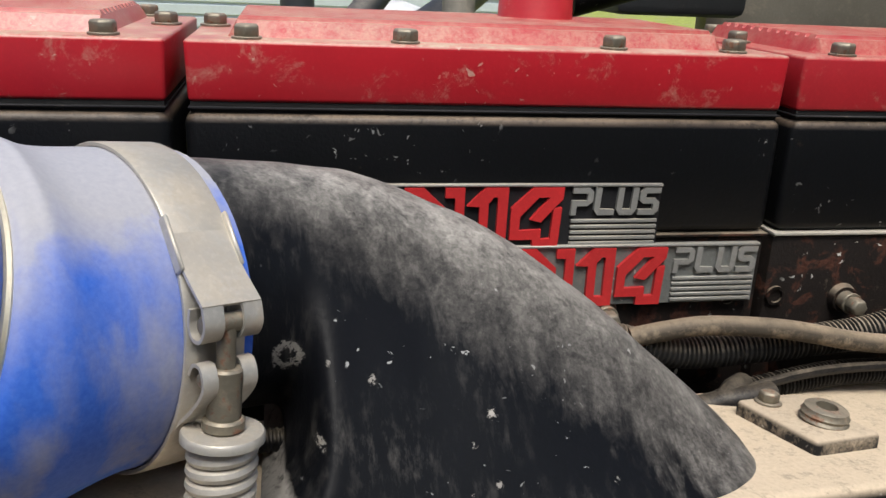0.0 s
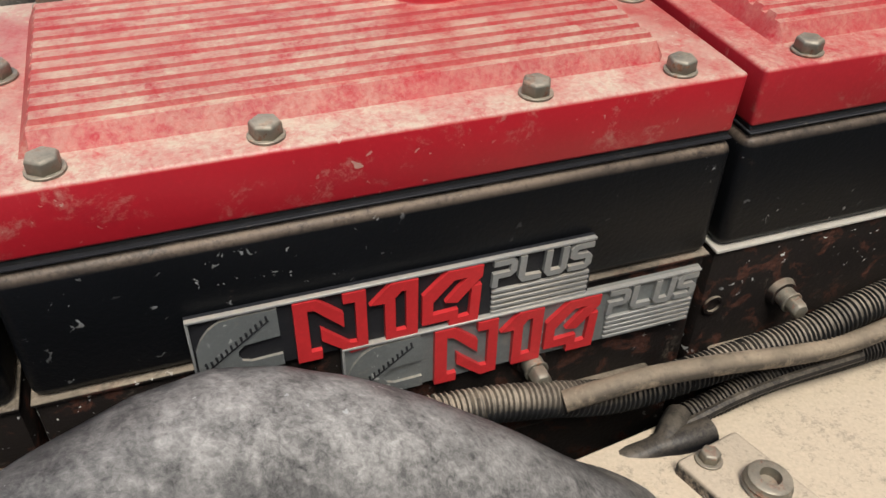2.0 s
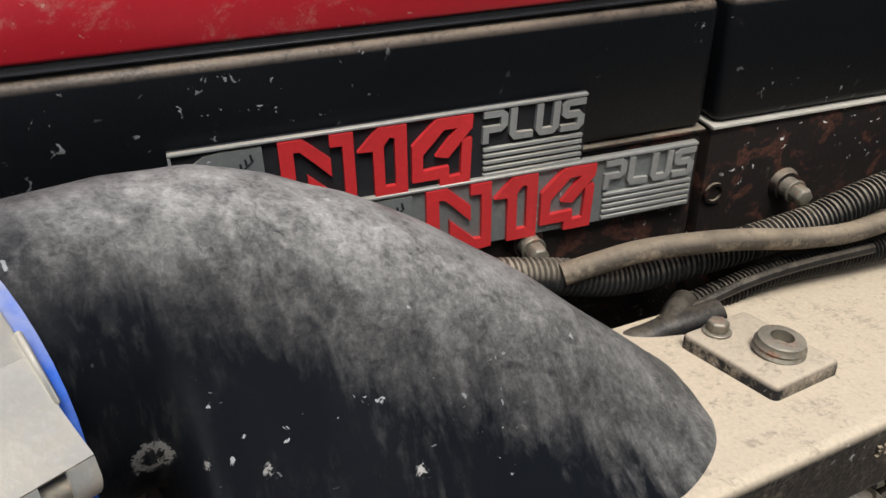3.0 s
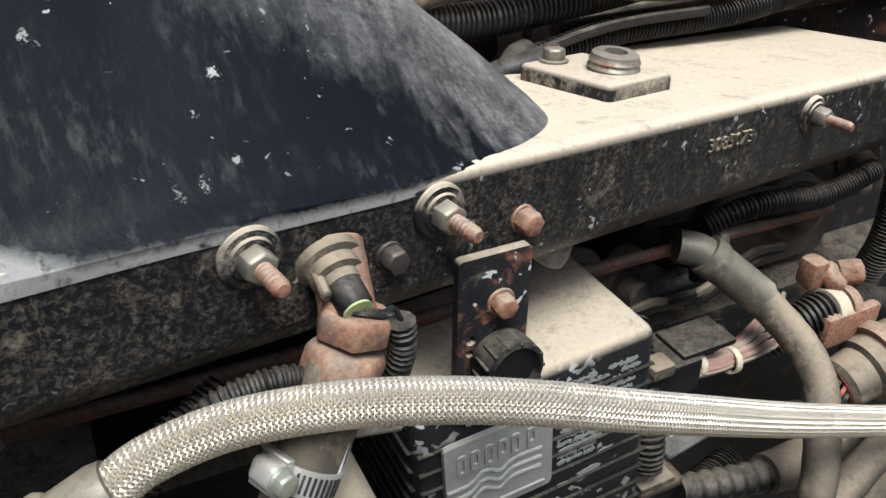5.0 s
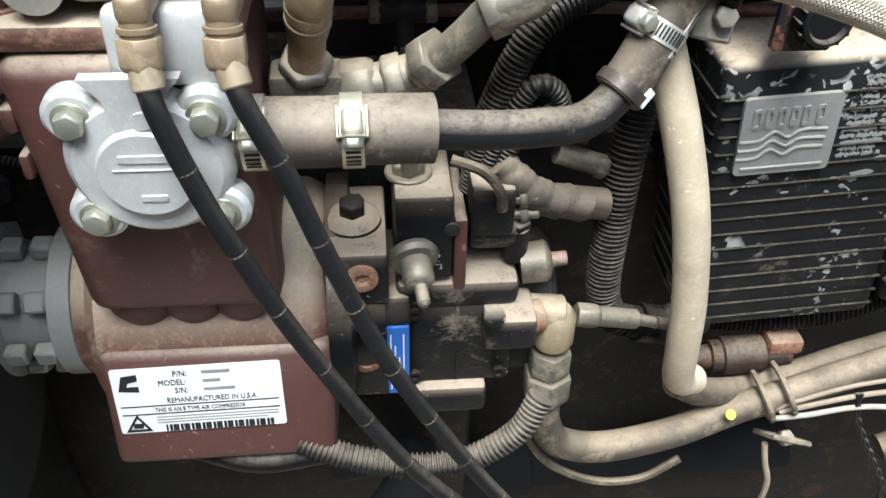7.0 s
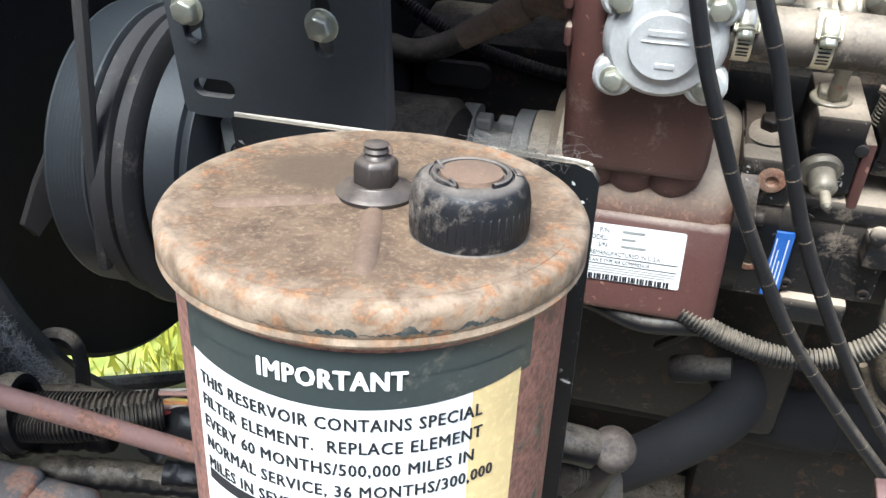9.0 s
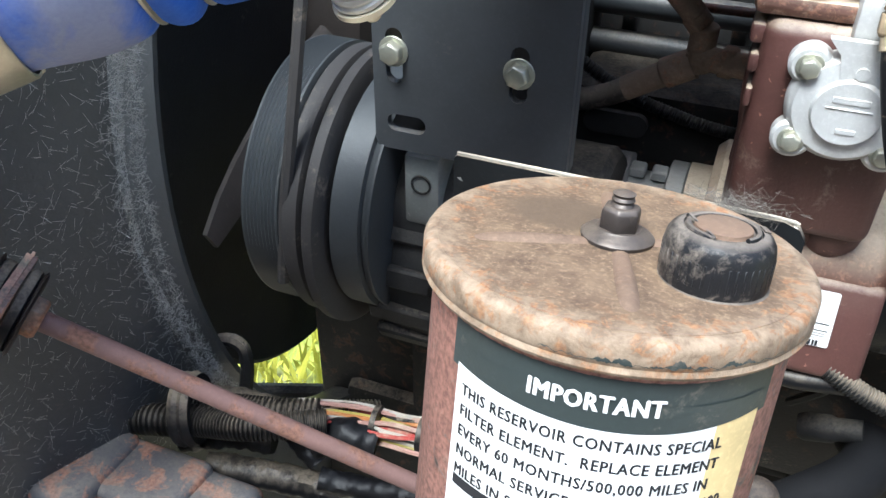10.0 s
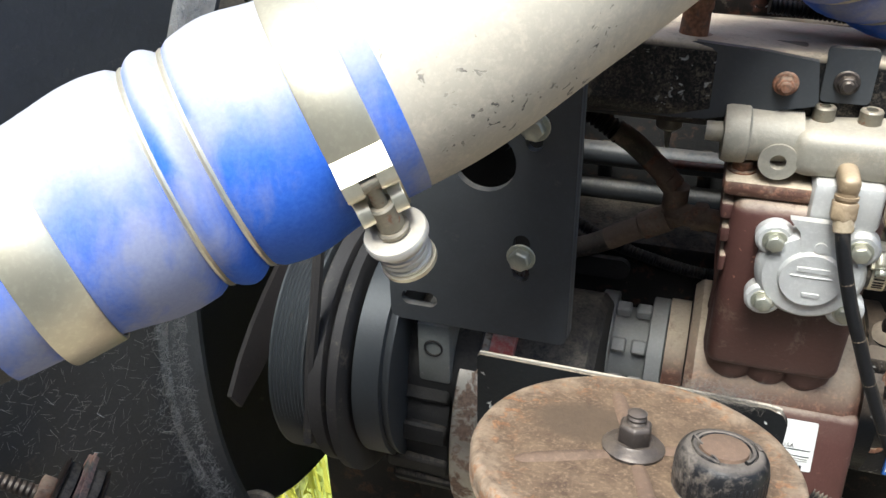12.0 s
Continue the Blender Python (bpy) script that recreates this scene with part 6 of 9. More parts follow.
part("loom_tube", loom([(-0.110, 0.305, 1.168), (-0.102, 0.302, 1.198), (-0.090, 0.300, 1.220), (-0.078, 0.302, 1.216), (-0.072, 0.306, 1.198)], 0.0058), LOOM, lm)
part("loom_tube", loom([(-0.106, 0.303, 1.165), (-0.097, 0.300, 1.190), (-0.084, 0.298, 1.206), (-0.070, 0.302, 1.198), (-0.060, 0.308, 1.186)], 0.0050), LOOM, lm)
part("loom_tube", loom([(-0.072, 0.292, 1.272), (-0.062, 0.290, 1.2835), (-0.045, 0.290, 1.286), (-0.028, 0.291, 1.281), (-0.008, 0.30, 1.268)], 0.0050), LOOM, lm)
wt = thing("wrapped_sensor", (-0.06, 0.32, 1.16), "dusty taped cable end with a ribbed sleeve", "cable")
part("wrap", tube([(-0.105, 0.300, 1.178), (-0.092, 0.298, 1.165), (-0.078, 0.298, 1.156), (-0.055, 0.300, 1.150)], 0.0095, 16, 0.002, lambda s, w: 1.0 + 0.05 * math.sin(s * 420 + w) + 0.04 * math.sin(s * 911 + 2 * w)), RUBBER_BROWN, wt)
part("sleeve_end", cyl((-0.074, 0.298, 1.155), (-0.044, 0.302, 1.148), 0.0088), RUBBER_TAN, wt)
part("small_plug", bm_join(cyl((-0.072, 0.312, 1.176), (-0.046, 0.312, 1.166), 0.0062), hexa((-0.050, 0.312, 1.167), (1, 0, -0.35), 0.007, 0.007)), FITTING, wt)
part("lead", tube([(-0.13, 0.285, 1.19), (-0.115, 0.28, 1.186), (-0.106, 0.280, 1.174), (-0.104, 0.281, 1.162)], 0.0028, 8), RUBBER_TAN, wt)

# ---- looms along the heads ----
ul = thing("under_loom", (-0.15, 0.352, 1.35), "black split loom lying on the manifold under the elbow", "cable loom", "black split looms")
part("loom_tube", loom([(-0.30, 0.330, 1.367), (-0.24, 0.338, 1.3607), (-0.19, 0.346, 1.3557), (-0.155, 0.352, 1.3523), (-0.122, 0.358, 1.3490)], 0.0052, 0.003, 16), LOOM, ul)
cl = thing("head_loom", (0.15, 0.466, 1.335), "dusty grey corrugated loom along the cylinder heads", "cable loom", "black split looms")
DLOOM = surface("dusty_loom_plastic", (0.018, 0.018, 0.018), 0.55, dust=0.7, side=0.16, bump=0.2)
part("loom_tube", loom([(-0.40, 0.458, 1.365), (-0.25, 0.458, 1.362), (-0.14, 0.462, 1.357), (-0.05, 0.468, 1.350), (0.02, 0.467, 1.345), (0.06, 0.465, 1.339), (0.104, 0.463, 1.3295), (0.152, 0.463, 1.331), (0.219, 0.464, 1.337), (0.253, 0.465, 1.345), (0.295, 0.467, 1.353), (0.36, 0.47, 1.37), (0.5, 0.48, 1.39)], 0.0098, 0.003, 16), DLOOM, cl)
part("smooth_cable", tube([(0.07, 0.458, 1.342), (0.09, 0.455, 1.347), (0.115, 0.453, 1.350), (0.16, 0.451, 1.347), (0.211, 0.452, 1.337), (0.247, 0.453, 1.334), (0.289, 0.455, 1.339), (0.36, 0.46, 1.352), (0.5, 0.47, 1.37)], 0.0058, 14), RUBBER_TAN, cl, "smooth cable caked with tan dust")
part("lower_loom", loom([(0.135, 0.452, 1.306), (0.165, 0.455, 1.310), (0.205, 0.458, 1.314), (0.268, 0.460, 1.313), (0.32, 0.462, 1.316), (0.45, 0.47, 1.33)], 0.0078), LOOM, cl)
part("lead", tube([(0.134, 0.443, 1.313), (0.17, 0.447, 1.319), (0.205, 0.449, 1.3215), (0.26, 0.452, 1.320)], 0.003, 8), LOOM, cl)
inj = thing("hose_barb", (0.12, 0.44, 1.30), "dusty black hose elbow on the head", "fitting")
part("elbow_hose", tube([(0.085, 0.44, 1.302), (0.105, 0.438, 1.306), (0.122, 0.438, 1.310), (0.130, 0.444, 1.313), (0.140, 0.452, 1.312)], 0.0075, 16), LOOM, inj)
part("tee_arm", tube([(0.118, 0.438, 1.309), (0.135, 0.436, 1.312), (0.150, 0.437, 1.313)], 0.0078, 14), LOOM, inj)

# ---- engine block behind everything ----
BLOCK = surface("greasy_block_iron", (0.012, 0.0115, 0.011), 0.65, dust=0.3, side=0.09, bump=0.6, rust=0.2, rust_col=(0.03, 0.018, 0.012))
blk = thing("engine_block", (0.05, 0.6, 0.45), "black greasy iron engine block with ribs", "engine block")
part("block_casting", box(-0.46, 0.52, 0.47, 0.72, 0.50, 1.234, 0.012), BLOCK, blk)
part("side_cover", box(-0.15, 0.618, 0.425, 0.475, 0.42, 1.12, 0.012), BLOCK, blk)
part("front_housing", box(-0.52, -0.44, 0.34, 0.78, 0.55, 1.40, 0.015), DARK, blk)
part("accessory_drive", box(-0.44, -0.10, 0.36, 0.475, 0.80, 1.16, 0.012), BLOCK, blk)
for z in (1.20, 1.165):
    part("water_rail", cyl((-0.47, 0.44, z), (-0.20, 0.44, z), 0.011), BLACK_CLEAN, blk)
for x in (-0.42, -0.33, -0.05, 0.18, 0.36):
    part("block_rib", box(x, x + 0.012, 0.458, 0.475, 0.7, 1.2, 0.003), BLOCK, blk)
part("accessory_bracket", box(-0.548, -0.40, 0.285, 0.37, 0.55, 1.07, 0.012), BLOCK, blk)
# Made-up dark box that hides the bright ground below the bracket.
part("lower_filler", box(-0.62, -0.40, 0.285, 0.37, 0.40, 0.835, 0.012), BLOCK, blk)
part("oil_pan_rail", box(-0.44, 0.52, 0.40, 0.47, 0.56, 0.60, 0.006), BLOCK, blk)
for k in range(5):
    bolt(blk, (0.02 + 0.09 * k, 0.425, 1.10), (0, -1, 0), 0.009, 0.008, BOLT_OIL)

# dark castings and grimy brackets behind the right-hand hoses
gc = thing("grimy_bracket", (0.28, 0.43, 1.18), "dust-coated bracket and casting below the manifold", "bracket")
TAN_IRON = surface("tan_dusted_iron", (0.060, 0.047, 0.035), 0.75, dust=0.8, side=0.36, bump=0.6, dust_col=(0.33, 0.26, 0.18))
part("casting", box(0.22, 0.40, 0.435, 0.48, 1.13, 1.25, 0.012), TAN_IRON, gc)
part("boss", lathe((0.215, 0.44, 1.165), (0.1, -1, 0.2), [(0, 0), (0, 0.017), (0.015, 0.016), (0.017, 0.011), (0.03, 0.010), (0.03, 0)], 24), TAN_IRON, gc)
part("boss", lathe((0.295, 0.44, 1.19), (0.1, -1, 0.2), [(0, 0), (0, 0.020), (0.012, 0.019), (0.012, 0.009), (0.02, 0.008), (0.02, 0)], 24), TAN_IRON, gc)
part("injector_plug", bm_join(cyl((0.20, 0.41, 1.162), (0.25, 0.41, 1.172), 0.0105), box(0.196, 0.222, 0.395, 0.412, 1.152, 1.166, 0.003)), LOOM, gc)

for (x, y, z), r_, d_ in (((0.195, 0.425, 1.165), 0.020, (0.2, -1, 0.3)), ((0.165, 0.425, 1.185), 0.016, (0.0, -1, 0.5)), ((0.255, 0.44, 1.225), 0.022, (0.1, -1, 0.1)), ((0.345, 0.435, 1.185), 0.024, (-0.3, -1, 0.2)), ((0.30, 0.45, 1.255), 0.014, (-0.2, -1, 0.4)), ((0.40, 0.44, 1.21), 0.018, (-0.4, -1, 0.0))):
    part("boss", lathe((x, y, z), d_, [(0, 0), (0, r_), (0.010, r_ * 0.97), (0.014, r_ * 0.8), (0.014, r_ * 0.5), (0.024, r_ * 0.46), (0.026, r_ * 0.36), (0.026, 0)], 26), TAN_IRON, gc)
part("web", box(0.20, 0.42, 0.418, 0.44, 1.196, 1.206, 0.004, 2, Matrix.Translation((0.3, 0.43, 1.2)) @ pose(0, 0, 0, 0, 9, 4) @ Matrix.Translation((-0.3, -0.43, -1.2))), TAN_IRON, gc)
part("web", box(0.238, 0.250, 0.405, 0.44, 1.14, 1.24, 0.004, 2, Matrix.Translation((0.245, 0.43, 1.19)) @ pose(0, 0, 0, 0, 14, 0) @ Matrix.Translation((-0.245, -0.43, -1.19))), TAN_IRON, gc)
for k in range(4):
    part("lead", tube([(0.16 + 0.012 * k, 0.405, 1.150 + 0.006 * k), (0.20 + 0.012 * k, 0.395, 1.172 - 0.003 * k), (0.24 + 0.012 * k, 0.398, 1.158 + 0.008 * k), (0.29 + 0.01 * k, 0.41, 1.17)], 0.003 + 0.0008 * (k % 2), 8), LOOM if k % 2 else RUBBER_TAN, gc)

# ---- gear pump and fuel block ----
gp = thing("fuel_pump", (-0.14, 0.32, 1.03), "black gear fuel pump assembly thick with tan dust", "fuel pump")
part("left_block", box(-0.196, -0.162, 0.275, 0.34, 1.118, 1.152, 0.003), PUMP, gp)
part("top_plug_boss", lathe((-0.180, 0.305, 1.152), (0, -0.1, 1), [(0, 0.0155), (0.003, 0.015), (0.006, 0.0115), (0.0075, 0.0085), (0.0075, 0)], 28), PUMP, gp)
part("top_plug", hexa((-0.180, 0.304, 1.1585), (0, -0.1, 1), 0.0075, 0.008), BOLT_OIL, gp)
part("valve_block", box(-0.1585, -0.128, 0.282, 0.345, 1.128, 1.182, 0.003), PUMP, gp)
part("block_plug", bm_join(hexa((-0.150, 0.305, 1.182), (0, 0, 1), 0.0095, 0.008), cyl((-0.150, 0.305, 1.181), (-0.150, 0.305, 1.184), 0.0125)), FITTING, gp)
part("port_stem", cyl((-0.150, 0.300, 1.186), (-0.149, 0.29, 1.218), 0.0045), BOLT, gp, "pale steel stem")
part("edge_plate", box(-0.1275, -0.1205, 0.283, 0.335, 1.118, 1.166, 0.002), BROWN, gp, "rusty cover plate edge")
part("solenoid", box(-0.119, -0.096, 0.285, 0.325, 1.153, 1.183, 0.003), PUMP, gp)
part("solenoid_coil", lathe((-0.118, 0.300, 1.150), (1, 0, 0), [(0, 0), (0, 0.0115), (0.003, 0.0125), (0.021, 0.0125), (0.024, 0.0108), (0.024, 0)], 26), PUMP, gp)
for x, z, r in ((-0.0935, 1.172, 0.0035), (-0.0925, 1.1625, 0.0032)):
    part("terminal", bm_join(cyl((x - 0.004, 0.292, z), (x + 0.010, 0.290, z + 0.001), r * 0.8), hexa((x, 0.2915, z), (1, 0, 0.1), r * 1.5, 0.004)), FITTING, gp)
part("elbow_plug", bm_join(cyl((-0.092, 0.300, 1.128), (-0.092, 0.297, 1.152), 0.007), hexa((-0.092, 0.2975, 1.150), (0, -0.1, 1), 0.0075, 0.006)), PUMP, gp)
part("sensor_can", lathe((-0.088, 0.300, 1.122), (1, -0.05, 0.15), [(0, 0), (0, 0.0115), (0.014, 0.012), (0.016, 0.0105), (0.018, 0.0045), (0.026, 0.004), (0.026, 0)], 26), FITTING, gp)
part("sensor_tip", cyl((-0.071, 0.299, 1.125), (-0.062, 0.2985, 1.1265), 0.004), WIRE["pink"], gp, "pinkish sensor pin")
for ob in gp.children:
    ob.location.z -= 0.0115
part("pump_top", box(-0.158, -0.090, 0.283, 0.365, 1.094, 1.112, 0.005), PUMP, gp)
part("pump_body", box(-0.153, -0.090, 0.286, 0.370, 1.030, 1.100, 0.006), PUMP, gp)
part("pump_cylinder", cyl((-0.150, 0.345, 1.045), (-0.06, 0.345, 1.045), 0.045, seg=40, bev=0.004), DARK, gp)
part("port_block", box(-0.110, -0.081, 0.270, 0.300, 1.072, 1.094, 0.003), PUMP, gp)
part("port_boss", lathe((-0.106, 0.2705, 1.0995), (0, -1, 0.2), [(0, 0.006), (0.003, 0.006), (0.004, 0.004), (0.004, 0)], 18), PUMP, gp)
part("port_collar", cyl((-0.084, 0.285, 1.083), (-0.076, 0.287, 1.083), 0.0095), BOLT_RUST, gp)
part("seam", box(-0.1245, -0.1232, 0.2852, 0.2866, 1.034, 1.096, 0.0004, 1), PUMP, gp)
for x, z in ((-0.148, 1.090), (-0.148, 1.040), (-0.098, 1.040)):
    part("cap_screw", lathe((x, 0.286, z), (0, -1, 0), [(0, 0.0042), (0.003, 0.0042), (0.003, 0.002), (0.001, 0.002), (0.001, 0)], 14), BOLT_OIL, gp)
part("tag_screw", lathe((-0.129, 0.283, 1.150), (0, -1, 0), [(0, 0.004), (0.002, 0.004), (0.0025, 0.003), (0.0025, 0)], 14), DARK, gp)
part("foot_block", box(-0.150, -0.105, 0.280, 0.31, 1.010, 1.032, 0.004), PUMP, gp)
part("lower_block", box(-0.194, -0.150, 0.2805, 0.345, 1.028, 1.106, 0.004), PUMP, gp)
part("label_face", box(-0.1640, -0.1515, 0.2790, 0.2815, 1.032, 1.0855, 0.0006, 1), BLUE_LABEL, gp, "scuffed blue maker's label")
for k in range(4):
    part("label_line", box(-0.1622 + 0.0024 * k, -0.1615 + 0.0024 * k, 0.2785, 0.2793, 1.036 + 0.004 * (k % 2), 1.080 - 0.009 * (k % 3), 0, 1), PAPER, gp, "illegible white print line")
for x, y, z in ((-0.176, 0.274, 1.127), (-0.176, 0.2805, 1.060)):
    part("socket_plug", lathe((x, y, z), (0, -1, 0), [(0, 0.0085), (0.002, 0.0085), (0.0028, 0.007), (0.0028, 0.004), (-0.001, 0.0036), (-0.001, 0)], 22), BOLT_RUST, gp, "rusty socket plug")
bolt(gp, (-0.1885, 0.2805, 1.092), (0, -1, 0.2), 0.0062, 0.008, BOLT_RUST)
n = Vector((0.12, -0.95, -0.25)).normalized()
p = Vector((-0.149, 0.284, 1.134))
part("bleed_valve", lathe(p, n, [(0, 0.0125), (0.003, 0.0135), (0.006, 0.012), (0.007, 0.0085), (0.018, 0.0082), (0.021, 0.006), (0.022, 0.0035), (0.032, 0.0034), (0.034, 0.0015), (0.034, 0)], 26), FITTING, gp, "pale dusty bleed nipple")
se2 = thing("coolant_sensor", (-0.04, 0.295, 1.07), "dust-covered grey sensor plug", "sensor")
part("hex_body", hexa((-0.054, 0.292, 1.077), (1, 0, -0.18), 0.0075, 0.014), FITTING, se2)
part("plug_body", bm_join(cyl((-0.041, 0.2925, 1.0745), (-0.016, 0.294, 1.069), 0.0060), cyl((-0.016, 0.294, 1.069), (-0.004, 0.295, 1.065), 0.0036)), FITTING, se2)
part("lead", tube([(-0.004, 0.295, 1.065), (0.006, 0.298, 1.060), (0.018, 0.31, 1.05)], 0.004, 10), RUBBER_TAN, se2)

# ---- air compressor ----
co = thing("air_compressor", (-0.255, 0.29, 1.02), "brown painted air compressor with bare aluminium end cap", "air compressor")
bm = box(-0.306, -0.217, 0.230, 0.345, 1.128, 1.272, 0.010, 4)
for v in bm.verts:
    v.co.y += max(0.0, 1.225 - v.co.z) * 0.22 * (v.co.y < 0.28)
part("cylinder_block", bm, BROWN, co)
for k, x in enumerate((-0.2865, -0.2615, -0.2365)):
    part("cylinder_lobe", lathe((x, 0.2740, 1.200), (0, 0.05, -0.998), [(0, 0.0215), (0.068, 0.0215), (0.082, 0.0195), (0.091, 0.014), (0.096, 0.007), (0.097, 0)], 40), BROWN, co)
part("cast_seam", tube([(-0.305, 0.262, 1.262), (-0.3075, 0.262, 1.225), (-0.305, 0.268, 1.19), (-0.3055, 0.28, 1.16)], 0.0035, 10), BROWN, co)
for k, z in enumerate((1.262, 1.245, 1.224)):
    part("block_step", box(-0.3125 + 0.002 * k, -0.304, 0.236, 0.300, z - 0.007, z + 0.005, 0.003, 2), BROWN, co)
part("top_flange", box(-0.3135, -0.214, 0.234, 0.350, 1.272, 1.284, 0.005), BROWN_DUST, co)
bolt(co, (-0.303, 0.252, 1.284), (0, 0, 1), 0.007, 0.006, BOLT_RUST)
bolt(co, (-0.228, 0.300, 1.284), (0, 0, 1), 0.010, 0.008, BOLT_OIL)
part("crankcase", lathe((-0.318, 0.322, 1.080), (1, 0, 0), [(0, 0), (0, 0.060), (0.006, 0.066), (0.112, 0.066), (0.120, 0.062), (0.126, 0.054), (0.126, 0)], 64), BROWN_DUST, co, "dusty brown crankcase")
part("crankcase_front", box(-0.313, -0.1935, -0.006, 0.06, -0.070, 0.004, 0.006, 3, Matrix.Translation((0, 0.2606, 1.0935)) @ pose(0, 0, 0, -11.5, 0, 0)), BROWN, co, "bare brown front panel")
part("rear_flange", lathe((-0.1945, 0.322, 1.082), (1, 0, 0), [(0, 0), (0, 0.066), (0.012, 0.066), (0.014, 0.05), (0.03, 0.05), (0.03, 0)], 48), BLACK, co)
for a in (200, 235, 270):
    bolt(co, (-0.1825, 0.322 + 0.058 * math.cos(radians(a)), 1.082 - 0.058 * math.sin(radians(a - 180)) * -1), (1, 0, 0), 0.0055, 0.006, BOLT_OIL)
LBL = facing(-0.2635, 0.2484, 1.0705, 0, -11.5) @ pose(0, 0, 0, 0, -1.0, 0)
lab = part("label", plate(slot_like(-0.0435, 0.0435, -0.0205, 0.0205, 0.0015, 2), [], LBL, 0.0006), PAPER, co, "white printed maker's label")


def text_on(parent, txt, u, w, size, squeeze=0.8, mat=None, base=None):
    return part("print", glyphs(txt, size, (base or LBL) @ Matrix.Translation((u, -0.0003, w)), 0.0003, squeeze), mat or INK, parent, smooth=False)


def bar_on(parent, u0, u1, w0, w1, mat=None, base=None):
    return part("print_bar", box(u0, u1, -0.0005, 0.0002, w0, w1, 0, 1, base or LBL), mat or INK, parent)


text_on(lab, "P/N:", -0.012, 0.0145, 0.0052)
bar_on(lab, 0.003, 0.0175, 0.0156, 0.0174, BADGE)
text_on(lab, "MODEL:", -0.020, 0.0092, 0.0050)
bar_on(lab, 0.003, 0.012, 0.0103, 0.0120, BADGE)
text_on(lab, "S/N:", -0.012, 0.0040, 0.0050)
bar_on(lab, 0.003, 0.019, 0.0050, 0.0067, BADGE)
text_on(lab, "REMANUFACTURED IN U.S.A.", -0.017, -0.0018, 0.0046, 0.78)
bar_on(lab, -0.041, 0.041, -0.0034, -0.0030)
text_on(lab, "THIS IS AN E TYPE AIR COMPRESSOR", -0.024, -0.0072, 0.0036, 0.80)
bar_on(lab, -0.041, 0.041, -0.0086, -0.0082)
for k in range(3):
    bar_on(lab, -0.024, 0.040 - 0.006 * (k == 2), -0.0108 - 0.0018 * k, -0.0102 - 0.0018 * k, BADGE)
for k in range(30):
    bar_on(lab, -0.020 + k * 0.0019, -0.0190 + k * 0.0019 + 0.0004 * (k % 3), -0.0200, -0.0160)
part("warning_mark", plate([(-0.041, -0.0195), (-0.027, -0.0195), (-0.034, -0.0085)], [[(-0.0385, -0.0180), (-0.0295, -0.0180), (-0.034, -0.0108)]], LBL @ Matrix.Translation((0, -0.0004, 0)), 0.0003), INK, lab, smooth=False)
bar_on(lab, -0.0365, -0.0315, -0.0172, -0.0142)
part("maker_mark", plate([(-0.0405, 0.007), (-0.038, 0.016), (-0.030, 0.017), (-0.030, 0.013), (-0.035, 0.012), (-0.036, 0.0095), (-0.030, 0.0095), (-0.030, 0.006)], [], LBL @ Matrix.Translation((0, -0.0004, 0)), 0.0003), INK, lab, smooth=False)

cap = part("end_cap", lathe((-0.254, 0.232, 1.231), (0, -1, 0), [(0, 0.0325), (0.006, 0.0325), (0.010, 0.0300), (0.012, 0.028), (0.013, 0.0192), (0.0165, 0.0178), (0.0165, 0.0)], 48), ALU, co, "bare cast aluminium end cap")
for u, w in ((-0.278, 1.2525), (-0.2295, 1.2525), (-0.278, 1.2085), (-0.2295, 1.2085)):
    part("bolt_ear", lathe((u, 0.232, w), (0, -1, 0), [(0, 0.0118), (0.008, 0.0116), (0.010, 0.0095), (0.010, 0)], 28), ALU, cap)
    bolt(cap, (u, 0.222, w), (0, -1, 0), 0.0058, 0.0055, BOLT_NEW, 1.28, spin=u * 40)
part("raised_panel", plate([(-0.262, 1.248), (-0.246, 1.248), (-0.243, 1.262), (-0.236, 1.270), (-0.272, 1.270), (-0.265, 1.262)], [], facing(0, 0.2185, 0), 0.006), ALU, cap)
part("small_stud", lathe((-0.252, 0.2185, 1.2535), (0, -1, 0), [(0, 0.0036), (0.0015, 0.0036), (0.0015, 0)], 14), ALU, cap)
for k, (u0, u1, w) in enumerate(((-0.263, -0.244, 1.237), (-0.266, -0.242, 1.2335), (-0.2575, -0.2475, 1.2195))):
    part("cast_bar", box(u0, u1, 0.2148, 0.2158, w, w + (0.0035 if k == 0 else 0.0008 if k == 1 else 0.003), 0.0003, 1), ALU, cap)

so = thing("air_governor", (-0.27, 0.25, 1.292), "tan dusted cast governor valve on the compressor", "valve")
part("end_cylinder", lathe((-0.318, 0.250, 1.309), (1, 0.06, 0), [(0, 0), (0, 0.0175), (0.003, 0.0185), (0.014, 0.0185), (0.0155, 0.0165), (0.045, 0.0160), (0.045, 0)], 36), ALU_TAN, so)
part("stub", lathe((-0.328, 0.2495, 1.309), (1, 0, 0), [(0, 0), (0, 0.0062), (0.011, 0.0065), (0.011, 0)], 18), ALU_TAN, so)
part("valve_block", box(-0.278, -0.212, 0.232, 0.285, 1.290, 1.320, 0.010, 5), ALU_TAN, so)
part("mount_ear", plate(ring_pts(-0.284, 1.299, 0.0115, 24), [ring_pts(-0.284, 1.299, 0.0048, 16)], facing(0, 0.234, 0), 0.012), ALU_TAN, so)
for x in (-0.262, -0.236):
    part("cap_screw", lathe((x, 0.258, 1.3195), (0, 0, 1), [(0, 0), (0, 0.0066), (0.008, 0.0066), (0.009, 0.0058), (0.009, 0.0034), (0.004, 0.003), (0.004, 0)], 22), BOLT, so)
part("neck", box(-0.262, -0.222, 0.226, 0.262, 1.262, 1.292, 0.004), ALU, so)
